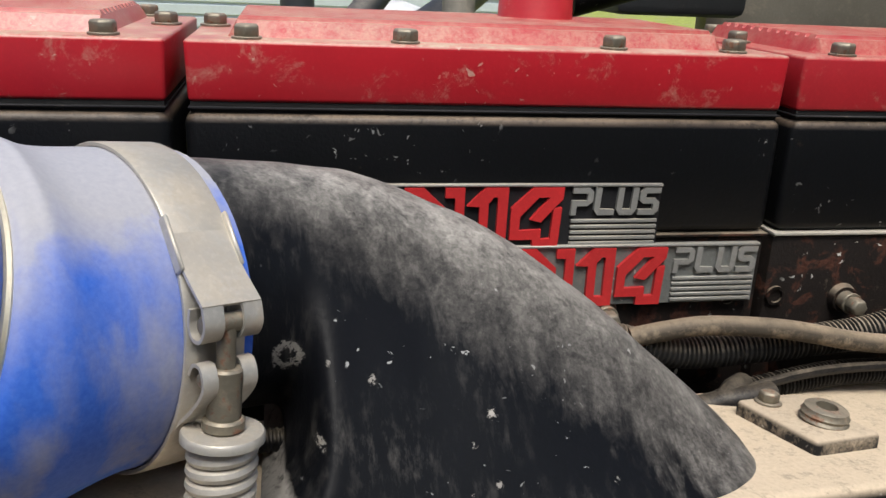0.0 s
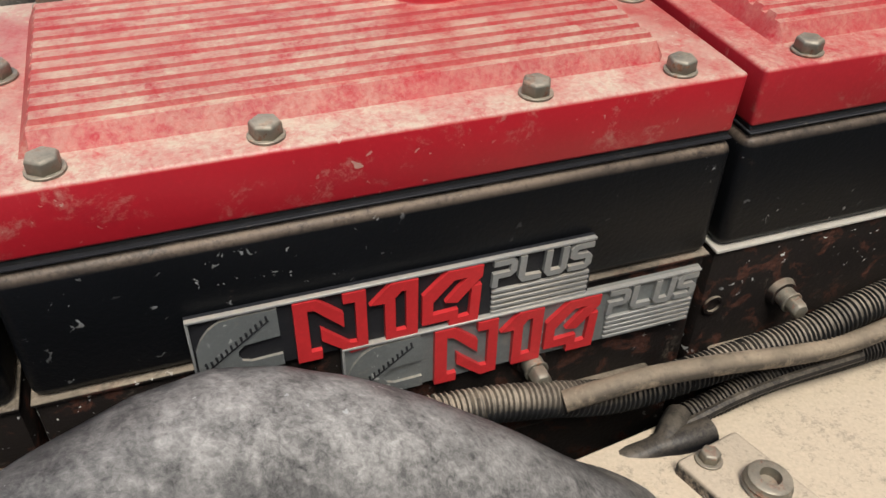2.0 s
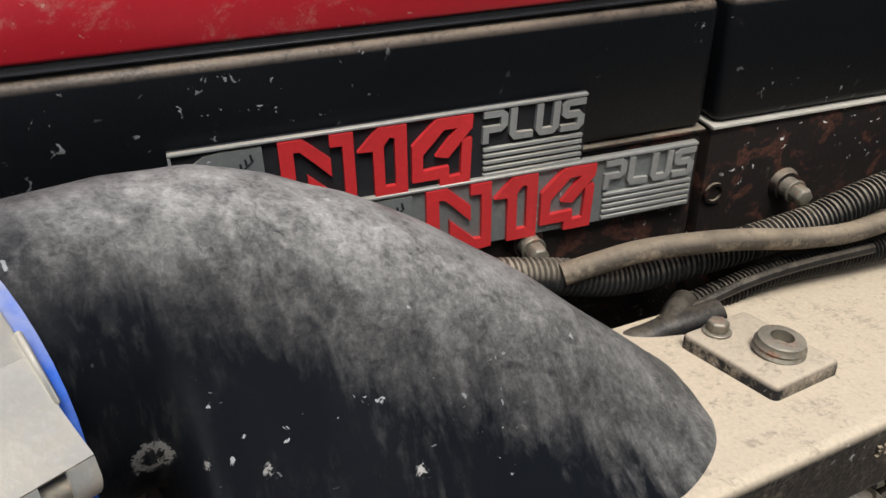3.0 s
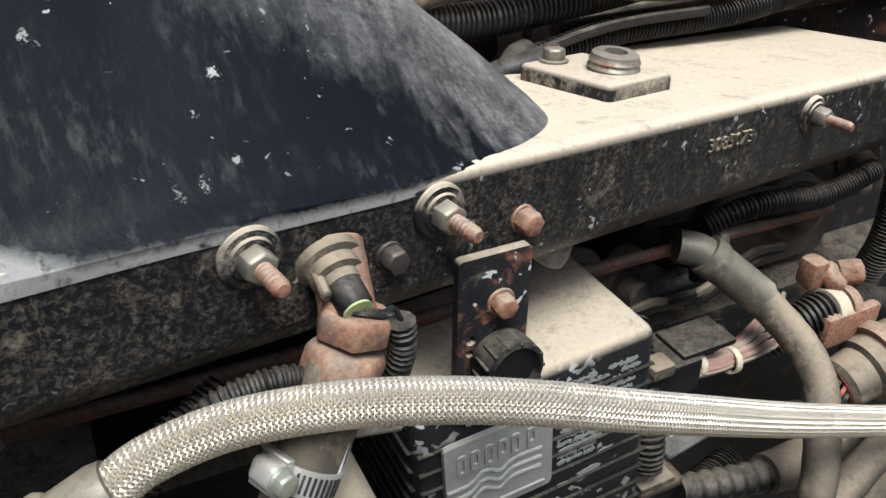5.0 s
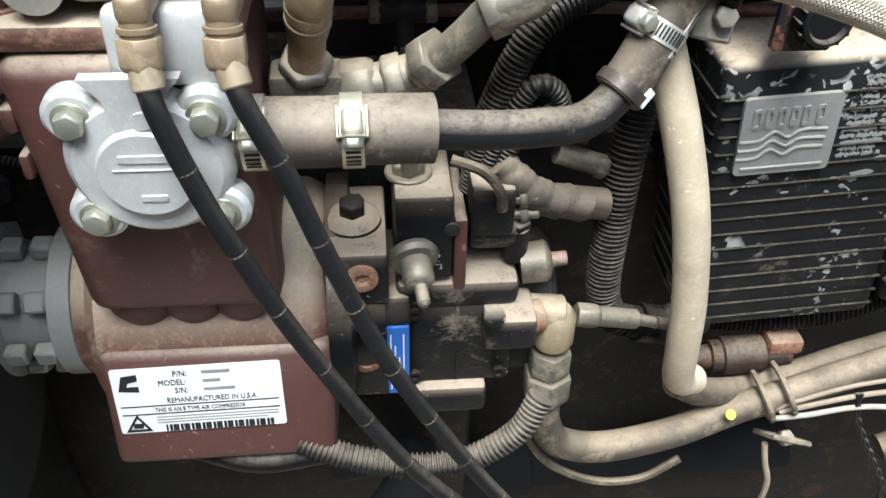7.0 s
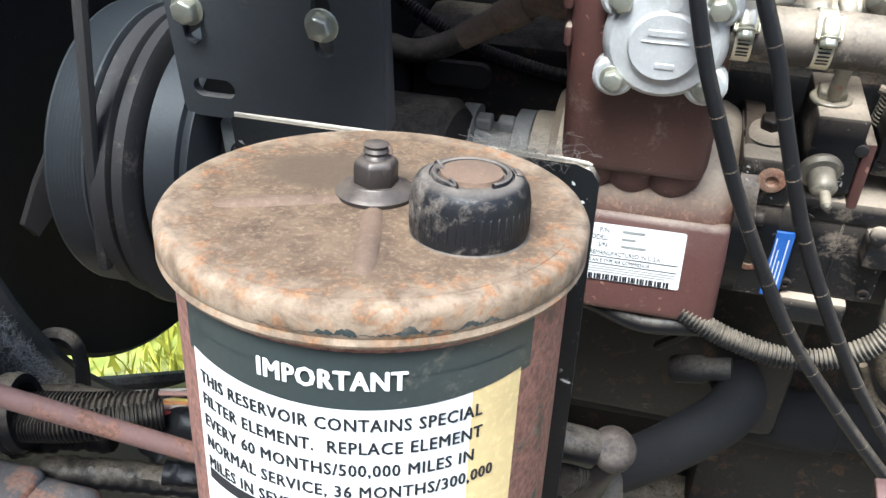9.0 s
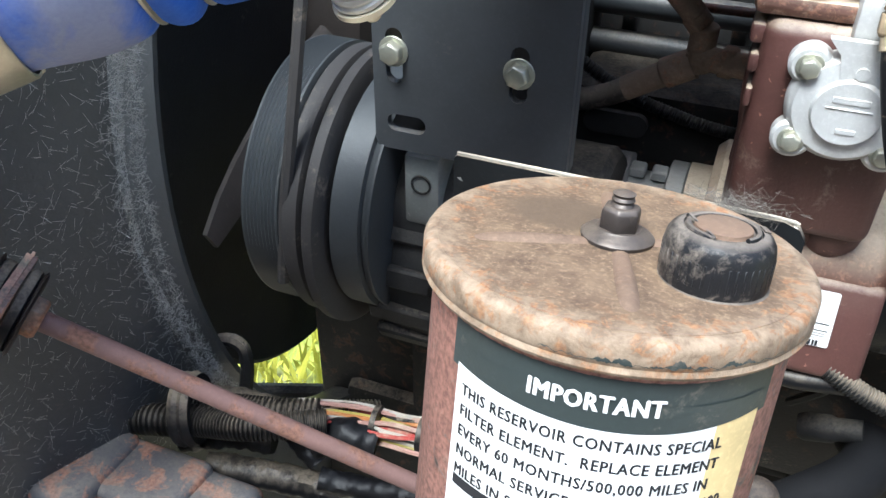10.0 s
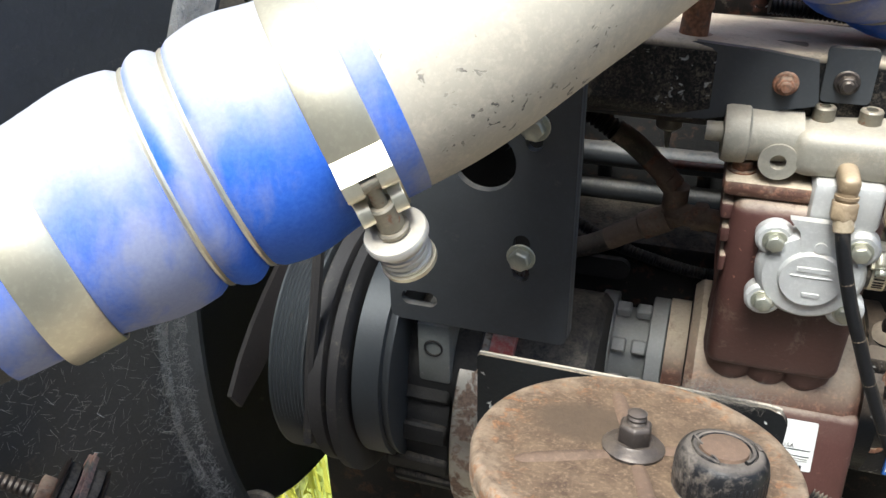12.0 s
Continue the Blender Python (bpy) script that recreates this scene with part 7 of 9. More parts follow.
for x in (-0.2455, -0.2170):
    part("brass_elbow", bm_join(box(x - 0.0060, x + 0.0060, 0.209, 0.236, 1.2915, 1.3045, 0.005, 4), cyl((x, 0.2155, 1.298), (x, 0.2125, 1.280), 0.0056), lathe((x, 0.2148, 1.2915), (0, -0.2, -1), [(0, 0), (0, 0.0068), (0.0018, 0.0068), (0.0022, 0.0060), (0.003, 0.0060), (0.003, 0)], 24), hexa((x, 0.2142, 1.2880), (0, -0.2, -1), 0.0080, 0.0115)), COUPLER, so, "yellow brass hose elbow")


def air_line(name, pts, label):
    th = thing(name, pts[len(pts) // 2], label, "hose", "thin black air lines")
    part("line", tube(pts, 0.0042, 14, 0.004), CAP, th)
    a, c = Vector(pts[0]), Vector(pts[1])
    part("ferrule", cyl(a, a + (c - a).normalized() * 0.012, 0.0058), BRASS, th, "dusty brass ferrule")
    fr = frames(spline(pts, 0.004))
    for k in range(8, len(fr) - 4, 9):
        p, u, w, n = fr[k + (k * 7) % 3]
        part("wear_ring", lathe(p - n * 0.0006, n, [(0, 0.0040), (0, 0.0043), (0.0007, 0.0043), (0.0007, 0.0040)], 12, hollow=True), RUBBER_TAN, th)


air_line("air_line", [(-0.2455, 0.2125, 1.282), (-0.2430, 0.206, 1.265), (-0.233, 0.203, 1.232), (-0.222, 0.201, 1.204), (-0.200, 0.200, 1.152), (-0.160, 0.199, 1.075), (-0.120, 0.199, 1.020), (-0.073, 0.199, 0.963), (0.0, 0.2, 0.88)], "thin black rubber air line with dust rings")
air_line("air_line", [(-0.2170, 0.2125, 1.282), (-0.2130, 0.206, 1.268), (-0.199, 0.203, 1.235), (-0.188, 0.201, 1.202), (-0.163, 0.200, 1.136), (-0.127, 0.200, 1.066), (-0.095, 0.200, 1.015), (-0.060, 0.200, 0.971), (0.01, 0.2, 0.90)], "thin black rubber air line with dust rings")

# compressor drive couplings and dark shafts behind the reservoir
dr = thing("drive_coupling", (-0.36, 0.325, 1.06), "dull grey splined drive coupling between two flanges", "coupling")
CG = surface("grey_cast_coupling", (0.28, 0.28, 0.27), 0.6, 0.2, dust=0.6, side=0.3, bump=0.4, dust_col=(0.33, 0.29, 0.23))
part("shaft", cyl((-0.43, 0.335, 1.070), (-0.315, 0.335, 1.070), 0.016), BELT, dr)
part("spool", lathe((-0.378, 0.335, 1.070), (1, 0, 0), [(0, 0), (0, 0.036), (0.006, 0.034), (0.024, 0.034), (0.030, 0.036), (0.030, 0)], 40), CG, dr, "grey spool body")
for x in (-0.392, -0.3495):
    fl = part("flange", lathe((x, 0.335, 1.070), (1, 0, 0), [(0, 0), (0, 0.044), (0.001, 0.046), (0.013, 0.046), (0.014, 0.044), (0.014, 0)], 48), CG, dr, "grey coupling flange")
    for k in range(4):
        a = radians(95 + k * 48)
        part("drive_lug", box(-0.006, 0.006, -0.006, 0.006, -0.004, 0.005, 0.0015, 1, Matrix.Translation((x + (0.020 if x < -0.37 else -0.006), 0.335 + 0.040 * math.cos(a), 1.070 + 0.040 * math.sin(a))) @ pose(0, 0, 0, math.degrees(a) - 90, 0, 0)), CG, fl)
part("worn_collar", lathe((-0.335, 0.335, 1.070), (1, 0, 0), [(0, 0), (0, 0.047), (0.016, 0.047), (0.016, 0)], 44), BROWN_DUST, dr, "tan worn collar")
part("left_hub", lathe((-0.43, 0.335, 1.070), (1, 0, 0), [(0, 0), (0, 0.030), (0.01, 0.032), (0.034, 0.030), (0.038, 0.024), (0.038, 0)], 40), DARK, dr)

# ---- hoses left of the compressor ----
TEE = surface("tan_brown_fitting", (0.22, 0.155, 0.11), 0.6, 0.2, dust=0.85, side=0.5, rust=0.3, bump=0.4, rust_col=(0.15, 0.08, 0.05), dust_col=(0.36, 0.28, 0.20))
hy = thing("compressor_hoses", (-0.37, 0.29, 1.23), "dusty hoses joined at rusty fittings on the compressor", "hose")
part("fitting", bm_join(hexa((-0.347, 0.338, 1.203), (1, -0.2, 0), 0.0105, 0.012), cyl((-0.347, 0.338, 1.203), (-0.300, 0.325, 1.205), 0.0088), hexa((-0.328, 0.334, 1.204), (1, -0.2, 0), 0.0115, 0.010)), TEE, hy, "rusty swivel fitting")
part("tee_body", bm_join(cyl((-0.344, 0.340, 1.193), (-0.343, 0.338, 1.226), 0.0095), hexa((-0.3435, 0.339, 1.197), (0.05, 0, 1), 0.0112, 0.010)), TEE, hy)
part("lower_ferrule", tube([(-0.347, 0.340, 1.197), (-0.364, 0.340, 1.187), (-0.392, 0.340, 1.170)], 0.0098, 18, 0.002, lambda s, w: 1.14 if s < 0.022 else 0.95), TEE, hy, "grey crimped ferrule")
part("lower_hose", tube([(-0.386, 0.340, 1.173), (-0.410, 0.341, 1.160), (-0.432, 0.343, 1.154), (-0.452, 0.346, 1.160), (-0.460, 0.350, 1.176), (-0.458, 0.356, 1.21)], 0.0088, 16), RUBBER_BROWN, hy)
part("upper_fitting", bm_join(hexa((-0.345, 0.338, 1.224), (-0.55, 0.05, 0.6), 0.0095, 0.013), cyl((-0.350, 0.338, 1.231), (-0.374, 0.340, 1.253), 0.0085)), TEE, hy, "rust-brown crimped joint")
part("upper_sleeve", tube([(-0.366, 0.339, 1.246), (-0.380, 0.340, 1.257), (-0.393, 0.340, 1.265)], 0.0088, 14), FITTING, hy)
part("upper_loom", loom([(-0.390, 0.340, 1.262), (-0.404, 0.340, 1.272), (-0.420, 0.341, 1.281), (-0.445, 0.343, 1.290), (-0.48, 0.345, 1.296)], 0.0084, 0.0042, 14), LOOM, hy)
part("thin_loom", loom([(-0.445, 0.352, 1.192), (-0.418, 0.350, 1.176), (-0.390, 0.350, 1.161), (-0.355, 0.350, 1.151), (-0.325, 0.350, 1.145), (-0.29, 0.352, 1.142)], 0.0052), LOOM, hy)
oval = plate(slot_pts(-0.398, 1.1335, 0.025, 0.0095), [], facing(0, 0.3535, 0), 0.008)
part("worn_boss", oval, DARK, hy, "grey worn oval pad on the casting behind")

# bar bracket above the compressor, in front of the manifold
bb = thing("bar_bracket", (-0.32, 0.262, 1.33), "black flat bar bracket with rusty nuts", "bracket")
part("bar", plate([(-0.405, 1.314), (-0.330, 1.316), (-0.269, 1.330), (-0.267, 1.333), (-0.271, 1.357), (-0.300, 1.361), (-0.340, 1.364), (-0.405, 1.358)], [], facing(0, 0.250, 0), 0.005), BLACK_CLEAN, bb)
part("bar_top", box(-0.405, -0.275, 0.2552, 0.292, 1.352, 1.3565, 0.002), RUBBER_TAN, bb)
part("tab", plate(slot_like(-0.266, -0.238, 1.330, 1.363, 0.003, 3), [], facing(0, 0.260, 0), 0.005), BLACK_CLEAN, bb)
for x, y in ((-0.287, 0.250), (-0.253, 0.260)):
    nn = part("nut", bm_join(cyl((x, y, 1.343), (x, y - 0.002, 1.343), 0.0074), hexa((x, y - 0.002, 1.343), (0, -1, 0), 0.0054, 0.005), cyl((x, y - 0.006, 1.343), (x, y - 0.010, 1.343), 0.0034)), NUT if x > -0.26 else BOLT_RUST, bb)
part("post", lathe((-0.344, 0.272, 1.357), (0.05, 0, 1), [(0, 0.014), (0.004, 0.0135), (0.005, 0.0088), (0.020, 0.0085), (0.022, 0.0095), (0.030, 0.009), (0.031, 0)], 24), BOLT_RUST, bb, "rusty stud post")
part("dangling_plug", bm_join(box(-0.360, -0.346, 0.292, 0.304, 1.300, 1.318, 0.002), lathe((-0.353, 0.298, 1.302), (0, 0, -1), [(0, 0), (0, 0.0085), (0.012, 0.0088), (0.014, 0.006), (0.014, 0.0026), (0.028, 0.0015), (0.028, 0)], 20)), ALU_TAN, bb, "tan plug hanging below the bar")

# ---- mounting plate with slots ----
mpl = thing("mounting_plate", (-0.45, 0.172, 1.19), "flat satin black mounting plate with slots and bolts", "bracket")
outer = slot_like(-0.5185, -0.3955, 1.1765, 1.42, 0.006, 4)
holes = [ring_pts(-0.4520, 1.3030, 0.0200, 32), slot_pts(-0.4275, 1.2385, 0.0054, 0.0170), slot_pts(-0.5045, 1.2385, 0.0054, 0.0170), slot_pts(-0.4975, 1.1950, 0.0128, 0.0058), slot_pts(-0.4215, 1.3255, 0.0050, 0.0125)]
part("plate_body", plate(outer, holes, facing(0, 0.180, 0), 0.006), BLACK_CLEAN, mpl)
part("side_flange", box(-0.4010, -0.3955, 0.1862, 0.200, 1.1765, 1.42, 0.002), BLACK_CLEAN, mpl)
for x, z in ((-0.4275, 1.2400), (-0.5045, 1.2415), (-0.4215, 1.3290)):
    bolt(mpl, (x, 0.180, z), (0, -1, 0), 0.0072, 0.007, BOLT_NEW, 1.3, spin=x * 30)
hub = thing("idler_hub", (-0.448, 0.22, 1.31), "dark hub seen through the plate's round hole", "pulley")
part("hub_disc", lathe((-0.4520, 0.222, 1.303), (0, -1, 0), [(0, 0), (0, 0.017), (0.006, 0.016), (0.006, 0.009), (0.012, 0.008), (0.012, 0)], 30), DARK, hub)
part("backing", box(-0.505, -0.425, 0.228, 0.30, 1.21, 1.40, 0.006), DARK, hub)

# ---- belt pulleys ----
def grooved(x0, x1, r, n):
    """A multi-groove rim seen edge-on."""
    prof = [(0, 0), (0, r - 0.004), (0.0015, r)]
    w = x1 - x0
    for k in range(n):
        d = 0.003 + (w - 0.006) * k / n
        s = (w - 0.006) / n
        prof += [(d, r), (d + s * 0.5, r - 0.0016), (d + s, r)]
    return prof + [(w - 0.0015, r), (w, r - 0.004), (w, 0)]


pu = thing("belt_pulleys", (-0.56, 0.235, 1.115), "grey multi-groove belt pulleys on the engine front", "pulley")
part("ribbed_pulley", lathe((-0.602, 0.237, 1.113), (1, 0, 0), grooved(-0.602, -0.572, 0.098, 9), 72), PULLEY, pu, "grey ribbed belt rim")
part("v_belt", lathe((-0.571, 0.237, 1.110), (1, 0, 0), [(0, 0.07), (0, 0.098), (0.002, 0.100), (0.012, 0.100), (0.014, 0.096), (0.014, 0.07)], 72), BELT, pu, "dark rubber belt")
part("v_belt", lathe((-0.555, 0.237, 1.108), (1, 0, 0), [(0, 0.07), (0, 0.100), (0.002, 0.103), (0.009, 0.103), (0.011, 0.098), (0.011, 0.07)], 72), BELT, pu, "dark rubber belt")
part("flat_pulley", lathe((-0.541, 0.237, 1.112), (1, 0, 0), [(0, 0), (0, 0.086), (0.001, 0.089), (0.021, 0.089), (0.022, 0.085), (0.026, 0.087), (0.028, 0.087), (0.029, 0.080), (0.029, 0)], 72), PULLEY, pu)
part("hub", cyl((-0.513, 0.237, 1.112), (-0.46, 0.237, 1.112), 0.05, seg=40), DARK, pu)
part("upper_belt", tube([(-0.574, 0.140, 1.080), (-0.569, 0.146, 1.14), (-0.563, 0.156, 1.20), (-0.556, 0.170, 1.28), (-0.547, 0.190, 1.40), (-0.543, 0.20, 1.46)], 0.0042, 8), BELT, pu, "belt strand running up")

part("front_leg", box(-0.655, -0.44, 0.300, 0.335, 0.40, 0.985, 0.006), BLOCK, blk)
part("cross_bar", tube([(-0.63, 0.355, 0.752), (-0.71, 0.325, 0.752), (-0.80, 0.292, 0.750)], 0.011, 8), DARK, blk)

al = thing("alternator", (-0.49, 0.262, 0.97), "black ribbed alternator with a bright worn end band", "alternator")
AY, AZ = 0.262, 1.0615
part("housing", lathe((-0.531, AY, AZ), (1, 0, 0), [(0, 0), (0, 0.073), (0.008, 0.083), (0.052, 0.0857), (0.052, 0)], 48), DARK, al, "black end housing")
for k in range(8):
    a = radians(104 + k * 22)
    part("cooling_rib", box(-0.528, -0.479, -0.008, 0.008, -0.004, 0.005, 0.002, 1, Matrix.Translation((0, AY + 0.085 * math.cos(a), AZ + 0.085 * math.sin(a))) @ pose(0, 0, 0, math.degrees(a) - 90, 0, 0)), DARK, al)
tb = part("terminal_block", box(-0.503, -0.478, 0.186, 0.240, 1.118, 1.170, 0.003), BADGE_GREY, al, "grey worn terminal block")
part("terminal_hole", lathe((-0.4905, 0.1862, 1.150), (0, -1, 0), [(0, 0.0072), (0.0012, 0.0070), (0.0012, 0.0058), (-0.004, 0.0054), (-0.004, 0)], 20), DARK, tb)
part("end_band", lathe((-0.4735, AY, AZ), (1, 0, 0), [(0, 0.078), (0, 0.0985), (0.001, 0.0997), (0.018, 0.0997), (0.019, 0.0985), (0.019, 0.078)], 72), surface("worn_end_steel", (0.42, 0.39, 0.33), 0.4, 0.7, dust=0.4, side=0.25, rust=0.45, bump=0.3, rust_col=(0.10, 0.065, 0.045)), al, "bright worn steel band")
rear = part("rear_housing", cyl((-0.4550, AY, AZ), (-0.38, AY, AZ), 0.090, seg=48, bev=0.006), DARK, al)
sticker = bmesh.new()
for k in range(9):
    a = radians(106 + 3 * k)
    sticker.verts.new((-0.4545, AY + 0.0995 * math.cos(a), AZ + 0.0995 * math.sin(a)))
    sticker.verts.new((-0.4370, AY + 0.0995 * math.cos(a), AZ + 0.0995 * math.sin(a)))
sticker.verts.ensure_lookup_table()
for k in range(8):
    sticker.faces.new([sticker.verts[i] for i in (2 * k, 2 * k + 1, 2 * k + 3, 2 * k + 2)])
res = bmesh.ops.extrude_face_region(sticker, geom=list(sticker.faces))
bmesh.ops.translate(sticker, verts=[v for v in res["geom"] if isinstance(v, bmesh.types.BMVert)], vec=(0, 0.004, -0.006))
part("red_label", sticker, surface("red_sticker", (0.5, 0.10, 0.08), 0.5, side=0.55, dust_col=(0.6, 0.55, 0.48)), al, "small faded red and white sticker")

# ---- fluid reservoir ----
RX, RY, RC = -0.3365, 0.0005, 0.0640
rs = thing("fluid_reservoir", (RX, RY, 1.06), "rusty steering fluid reservoir with an instruction label", "reservoir")
part("can", lathe((RX, RY, 1.05), (0, 0, 1), [(0, 0), (0, 0.061), (0.004, RC), (0.188, RC), (0.192, 0.0655), (0.198, 0.0655)], 72), CAN, rs, "rust-streaked dark painted can")
part("lid", lathe((RX, RY, 1.2400), (0, 0, 1), [(0.0120, 0), (0.0120, 0.0600), (0.0140, 0.0642), (0.01545, 0.0640), (0.0150, 0.055), (0.0153, 0.02), (0.0155, 0)], 96), LID, rs, "dirt-caked cream lid top")
part("lid_rim", lathe((RX, RY, 1.2425), (0, 0, 1), [(0, 0.0655), (0.0, 0.0680), (0.0012, 0.0686), (0.0030, 0.0680), (0.0042, 0.0686), (0.0098, 0.0686), (0.0118, 0.0674), (0.0128, 0.0655), (0.0126, 0.0606), (0.004, 0.0600)], 96, hollow=True), LID, rs, "rolled rim with orange rust spots")
bm = bmesh.new()
pr = None
rag = random.Random(5)
for k in range(121):
    a = radians(-98 + 66 * k / 120)
    lo = 0.0003 * math.sin(k * 0.6) + rag.uniform(0, 0.0007)
    hi = max(lo + 0.0002, 0.0010 + 0.0011 * math.sin(k * 0.21 + 1) + 0.0008 * math.sin(k * 0.53) + rag.uniform(-0.0006, 0.0006) - 0.0024 * abs(k / 60 - 1) ** 3)
    row = [bm.verts.new((RX + 0.0689 * math.cos(a), RY + 0.0689 * math.sin(a), 1.2468 + q)) for q in (lo, hi)]
    if pr:
        bm.faces.new((pr[0], row[0], row[1], pr[1]))
    pr = row
part("paint_remnant", bm, CAN_BAND, rs, "strip of old dark paint on the rim")
rnd = random.Random(17)
for a in (205, 285, 25, 105):
    c, s_ = math.cos(radians(a)), math.sin(radians(a))
    part("lid_rib", tube([(RX + c * 0.010, RY + s_ * 0.010, 1.2520), (RX + c * 0.030, RY + s_ * 0.030, 1.2526), (RX + c * 0.046, RY + s_ * 0.046, 1.2520), (RX + c * 0.053, RY + s_ * 0.053, 1.2492)], 0.0045, 14), LID_RIB, rs, "pressed stiffening rib")
st = part("centre_stud", bm_join(lathe((RX - 0.001, RY + 0.003, 1.255), (0, 0, 1), [(0, 0.0128), (0.0018, 0.0132), (0.0030, 0.0120), (0.0042, 0.0085), (0.0048, 0.0080), (0.0048, 0)], 28), hexa((RX - 0.001, RY + 0.003, 1.2592), (0, 0, 1), 0.0074, 0.0088)), NUT, rs, "grimy nut and flange")
part("thread", lathe((RX - 0.001, RY + 0.003, 1.2670), (0, 0, 1), [(0, 0)] + [(k * 0.0011, 0.0042 if k % 2 else 0.0036) for k in range(6)] + [(0.0062, 0.0028), (0.0062, 0)], 16), NUT, st)
cp = part("filler_cap", lathe((-0.303, -0.012, 1.2540), (0, 0, 1), [(0, 0.0), (0, 0.0182), (0.0010, 0.0184), (0.0014, 0.0176), (0.0030, 0.0179), (0.0130, 0.0178), (0.0160, 0.0172), (0.0180, 0.0160), (0.0190, 0.0143), (0.0193, 0.0126), (0.0186, 0.0122), (0.0186, 0)], 56), RES_CAP, rs, "scuffed black filler cap")
for k in range(44):
    a = 2 * math.pi * k / 44
    part("knurl", box(-0.0006, 0.0003, -0.0006, 0.0006, 0.004, 0.0125, 0.0003, 1, Matrix.Translation((-0.303 + 0.0177 * math.cos(a), -0.012 + 0.0177 * math.sin(a), 1.2540)) @ pose(0, 0, 0, 0, 0, math.degrees(a))), RES_CAP, cp)
part("cap_disc", lathe((-0.303, -0.012, 1.2722), (0, 0, 1), [(0, 0.0096), (0.0018, 0.0092), (0.0022, 0.0082), (0.0022, 0)], 36), LID_RIB, cp, "grimy brown cap disc")
part("cap_ring", tube([(-0.303 + 0.0110 * math.cos(k * 0.25), -0.012 + 0.0110 * math.sin(k * 0.25), 1.2732) for k in range(-3, 19)] + [(-0.3145, -0.008, 1.2736)], 0.0010, 8), RES_CAP, cp, "wire retaining ring")
for k in range(5):
    a = 0.55 - k * 0.07
    part("ring_notch", box(-0.0011, 0.0011, -0.0005, 0.0005, -0.0003, 0.0004, 0.0002, 1, Matrix.Translation((-0.303 + 0.0140 * math.cos(a), -0.012 + 0.0140 * math.sin(a), 1.2733)) @ pose(0, 0, 0, 0, 12, math.degrees(a))), NUT, cp)


def wrap(u0, u1, w0, w1, off, n=40, wave=0.0):
    """A curved sheet on the can: u is the angle in degrees from the walkway side, turning towards +x."""
    bm = bmesh.new()
    r = RC + off
    pr = None
    for k in range(n + 1):
        a = radians(-90 + u0 + (u1 - u0) * k / n)
        lo = w0 - wave * math.sin(math.pi * k / n) if wave else w0
        row = [bm.verts.new((RX + r * math.cos(a), RY + r * math.sin(a), w)) for w in (lo, w1)]
        if pr:
            bm.faces.new((pr[0], row[0], row[1], pr[1]))
        pr = row
    return bm


def wrap_text(txt, u, w, size, off, squeeze, mat, parent, heavy=0.0):
    """Print bent round the can, starting at u degrees."""
    bm = glyphs(txt, size, Matrix.Identity(4), 0.0002, squeeze, heavy, 1.10)
    r = RC + off
    for v in bm.verts:
        a = radians(-90 + u) + v.co.x / r
        rr = r - v.co.y
        v.co = Vector((RX + rr * math.cos(a), RY + rr * math.sin(a), w + v.co.z))
    return part("print", bm, mat, parent, smooth=False)


U0 = -36
lb = part("instruction_label", wrap(U0 - 3, U0 + 100, 1.222, 1.2410, 0.0004), CAN_BAND, rs, "dark heading band with white words")
part("label_sheet", wrap(U0, U0 + 80, 1.150, 1.2265, 0.0006), PAPER, lb, "white instruction sheet")
part("label_stain", wrap(U0 + 80, U0 + 96, 1.150, 1.2265, 0.0006), PAPER_STAIN, lb, "brown-stained edge of the sheet")
part("heading_curve", wrap(U0 - 0.5, U0 + 97, 1.2242, 1.2310, 0.0008, 40, 0.0035), CAN_BAND, lb)
for turn_, up_ in ((25, 0.0), (25.3, 0.0), (25.6, 0.0), (25.3, 0.00018)):
    wrap_text("IMPORTANT", U0 + turn_, 1.2275 + up_, 0.0086, 0.0012 + 0.0001 * (turn_ - 25) + up_ * 0.2, 0.82, PAPER, lb)
for k, line in enumerate(("THIS RESERVOIR CONTAINS SPECIAL", "FILTER ELEMENT.  REPLACE ELEMENT", "EVERY 60 MONTHS/500,000 MILES IN", "NORMAL SERVICE, 36 MONTHS/300,000", "MILES IN SEVERE SERVICE WITH")):
    for turn_ in (3.0, 3.22):
        wrap_text(line, U0 + turn_, 1.2135 - 0.0080 * k, 0.0060, 0.0009 + 0.0001 * (turn_ - 3), 0.84, INK, lb)
for k, (a, b) in enumerate(((3, 24), (27, 40), (43, 60))):
    part("print_bar", wrap(U0 + a, U0 + b, 1.2165 - 0.0080 * 5, 1.2208 - 0.0080 * 5, 0.0009), INK, lb)

# the can leans back a little
tilt = Matrix.Translation((RX, RY + 0.043, 1.250)) @ pose(0, 0, 0, -11, 0, 0) @ Matrix.Translation((-RX, -RY - 0.043, -1.250))
rs.matrix_world = tilt @ Matrix.Translation(rs.location)

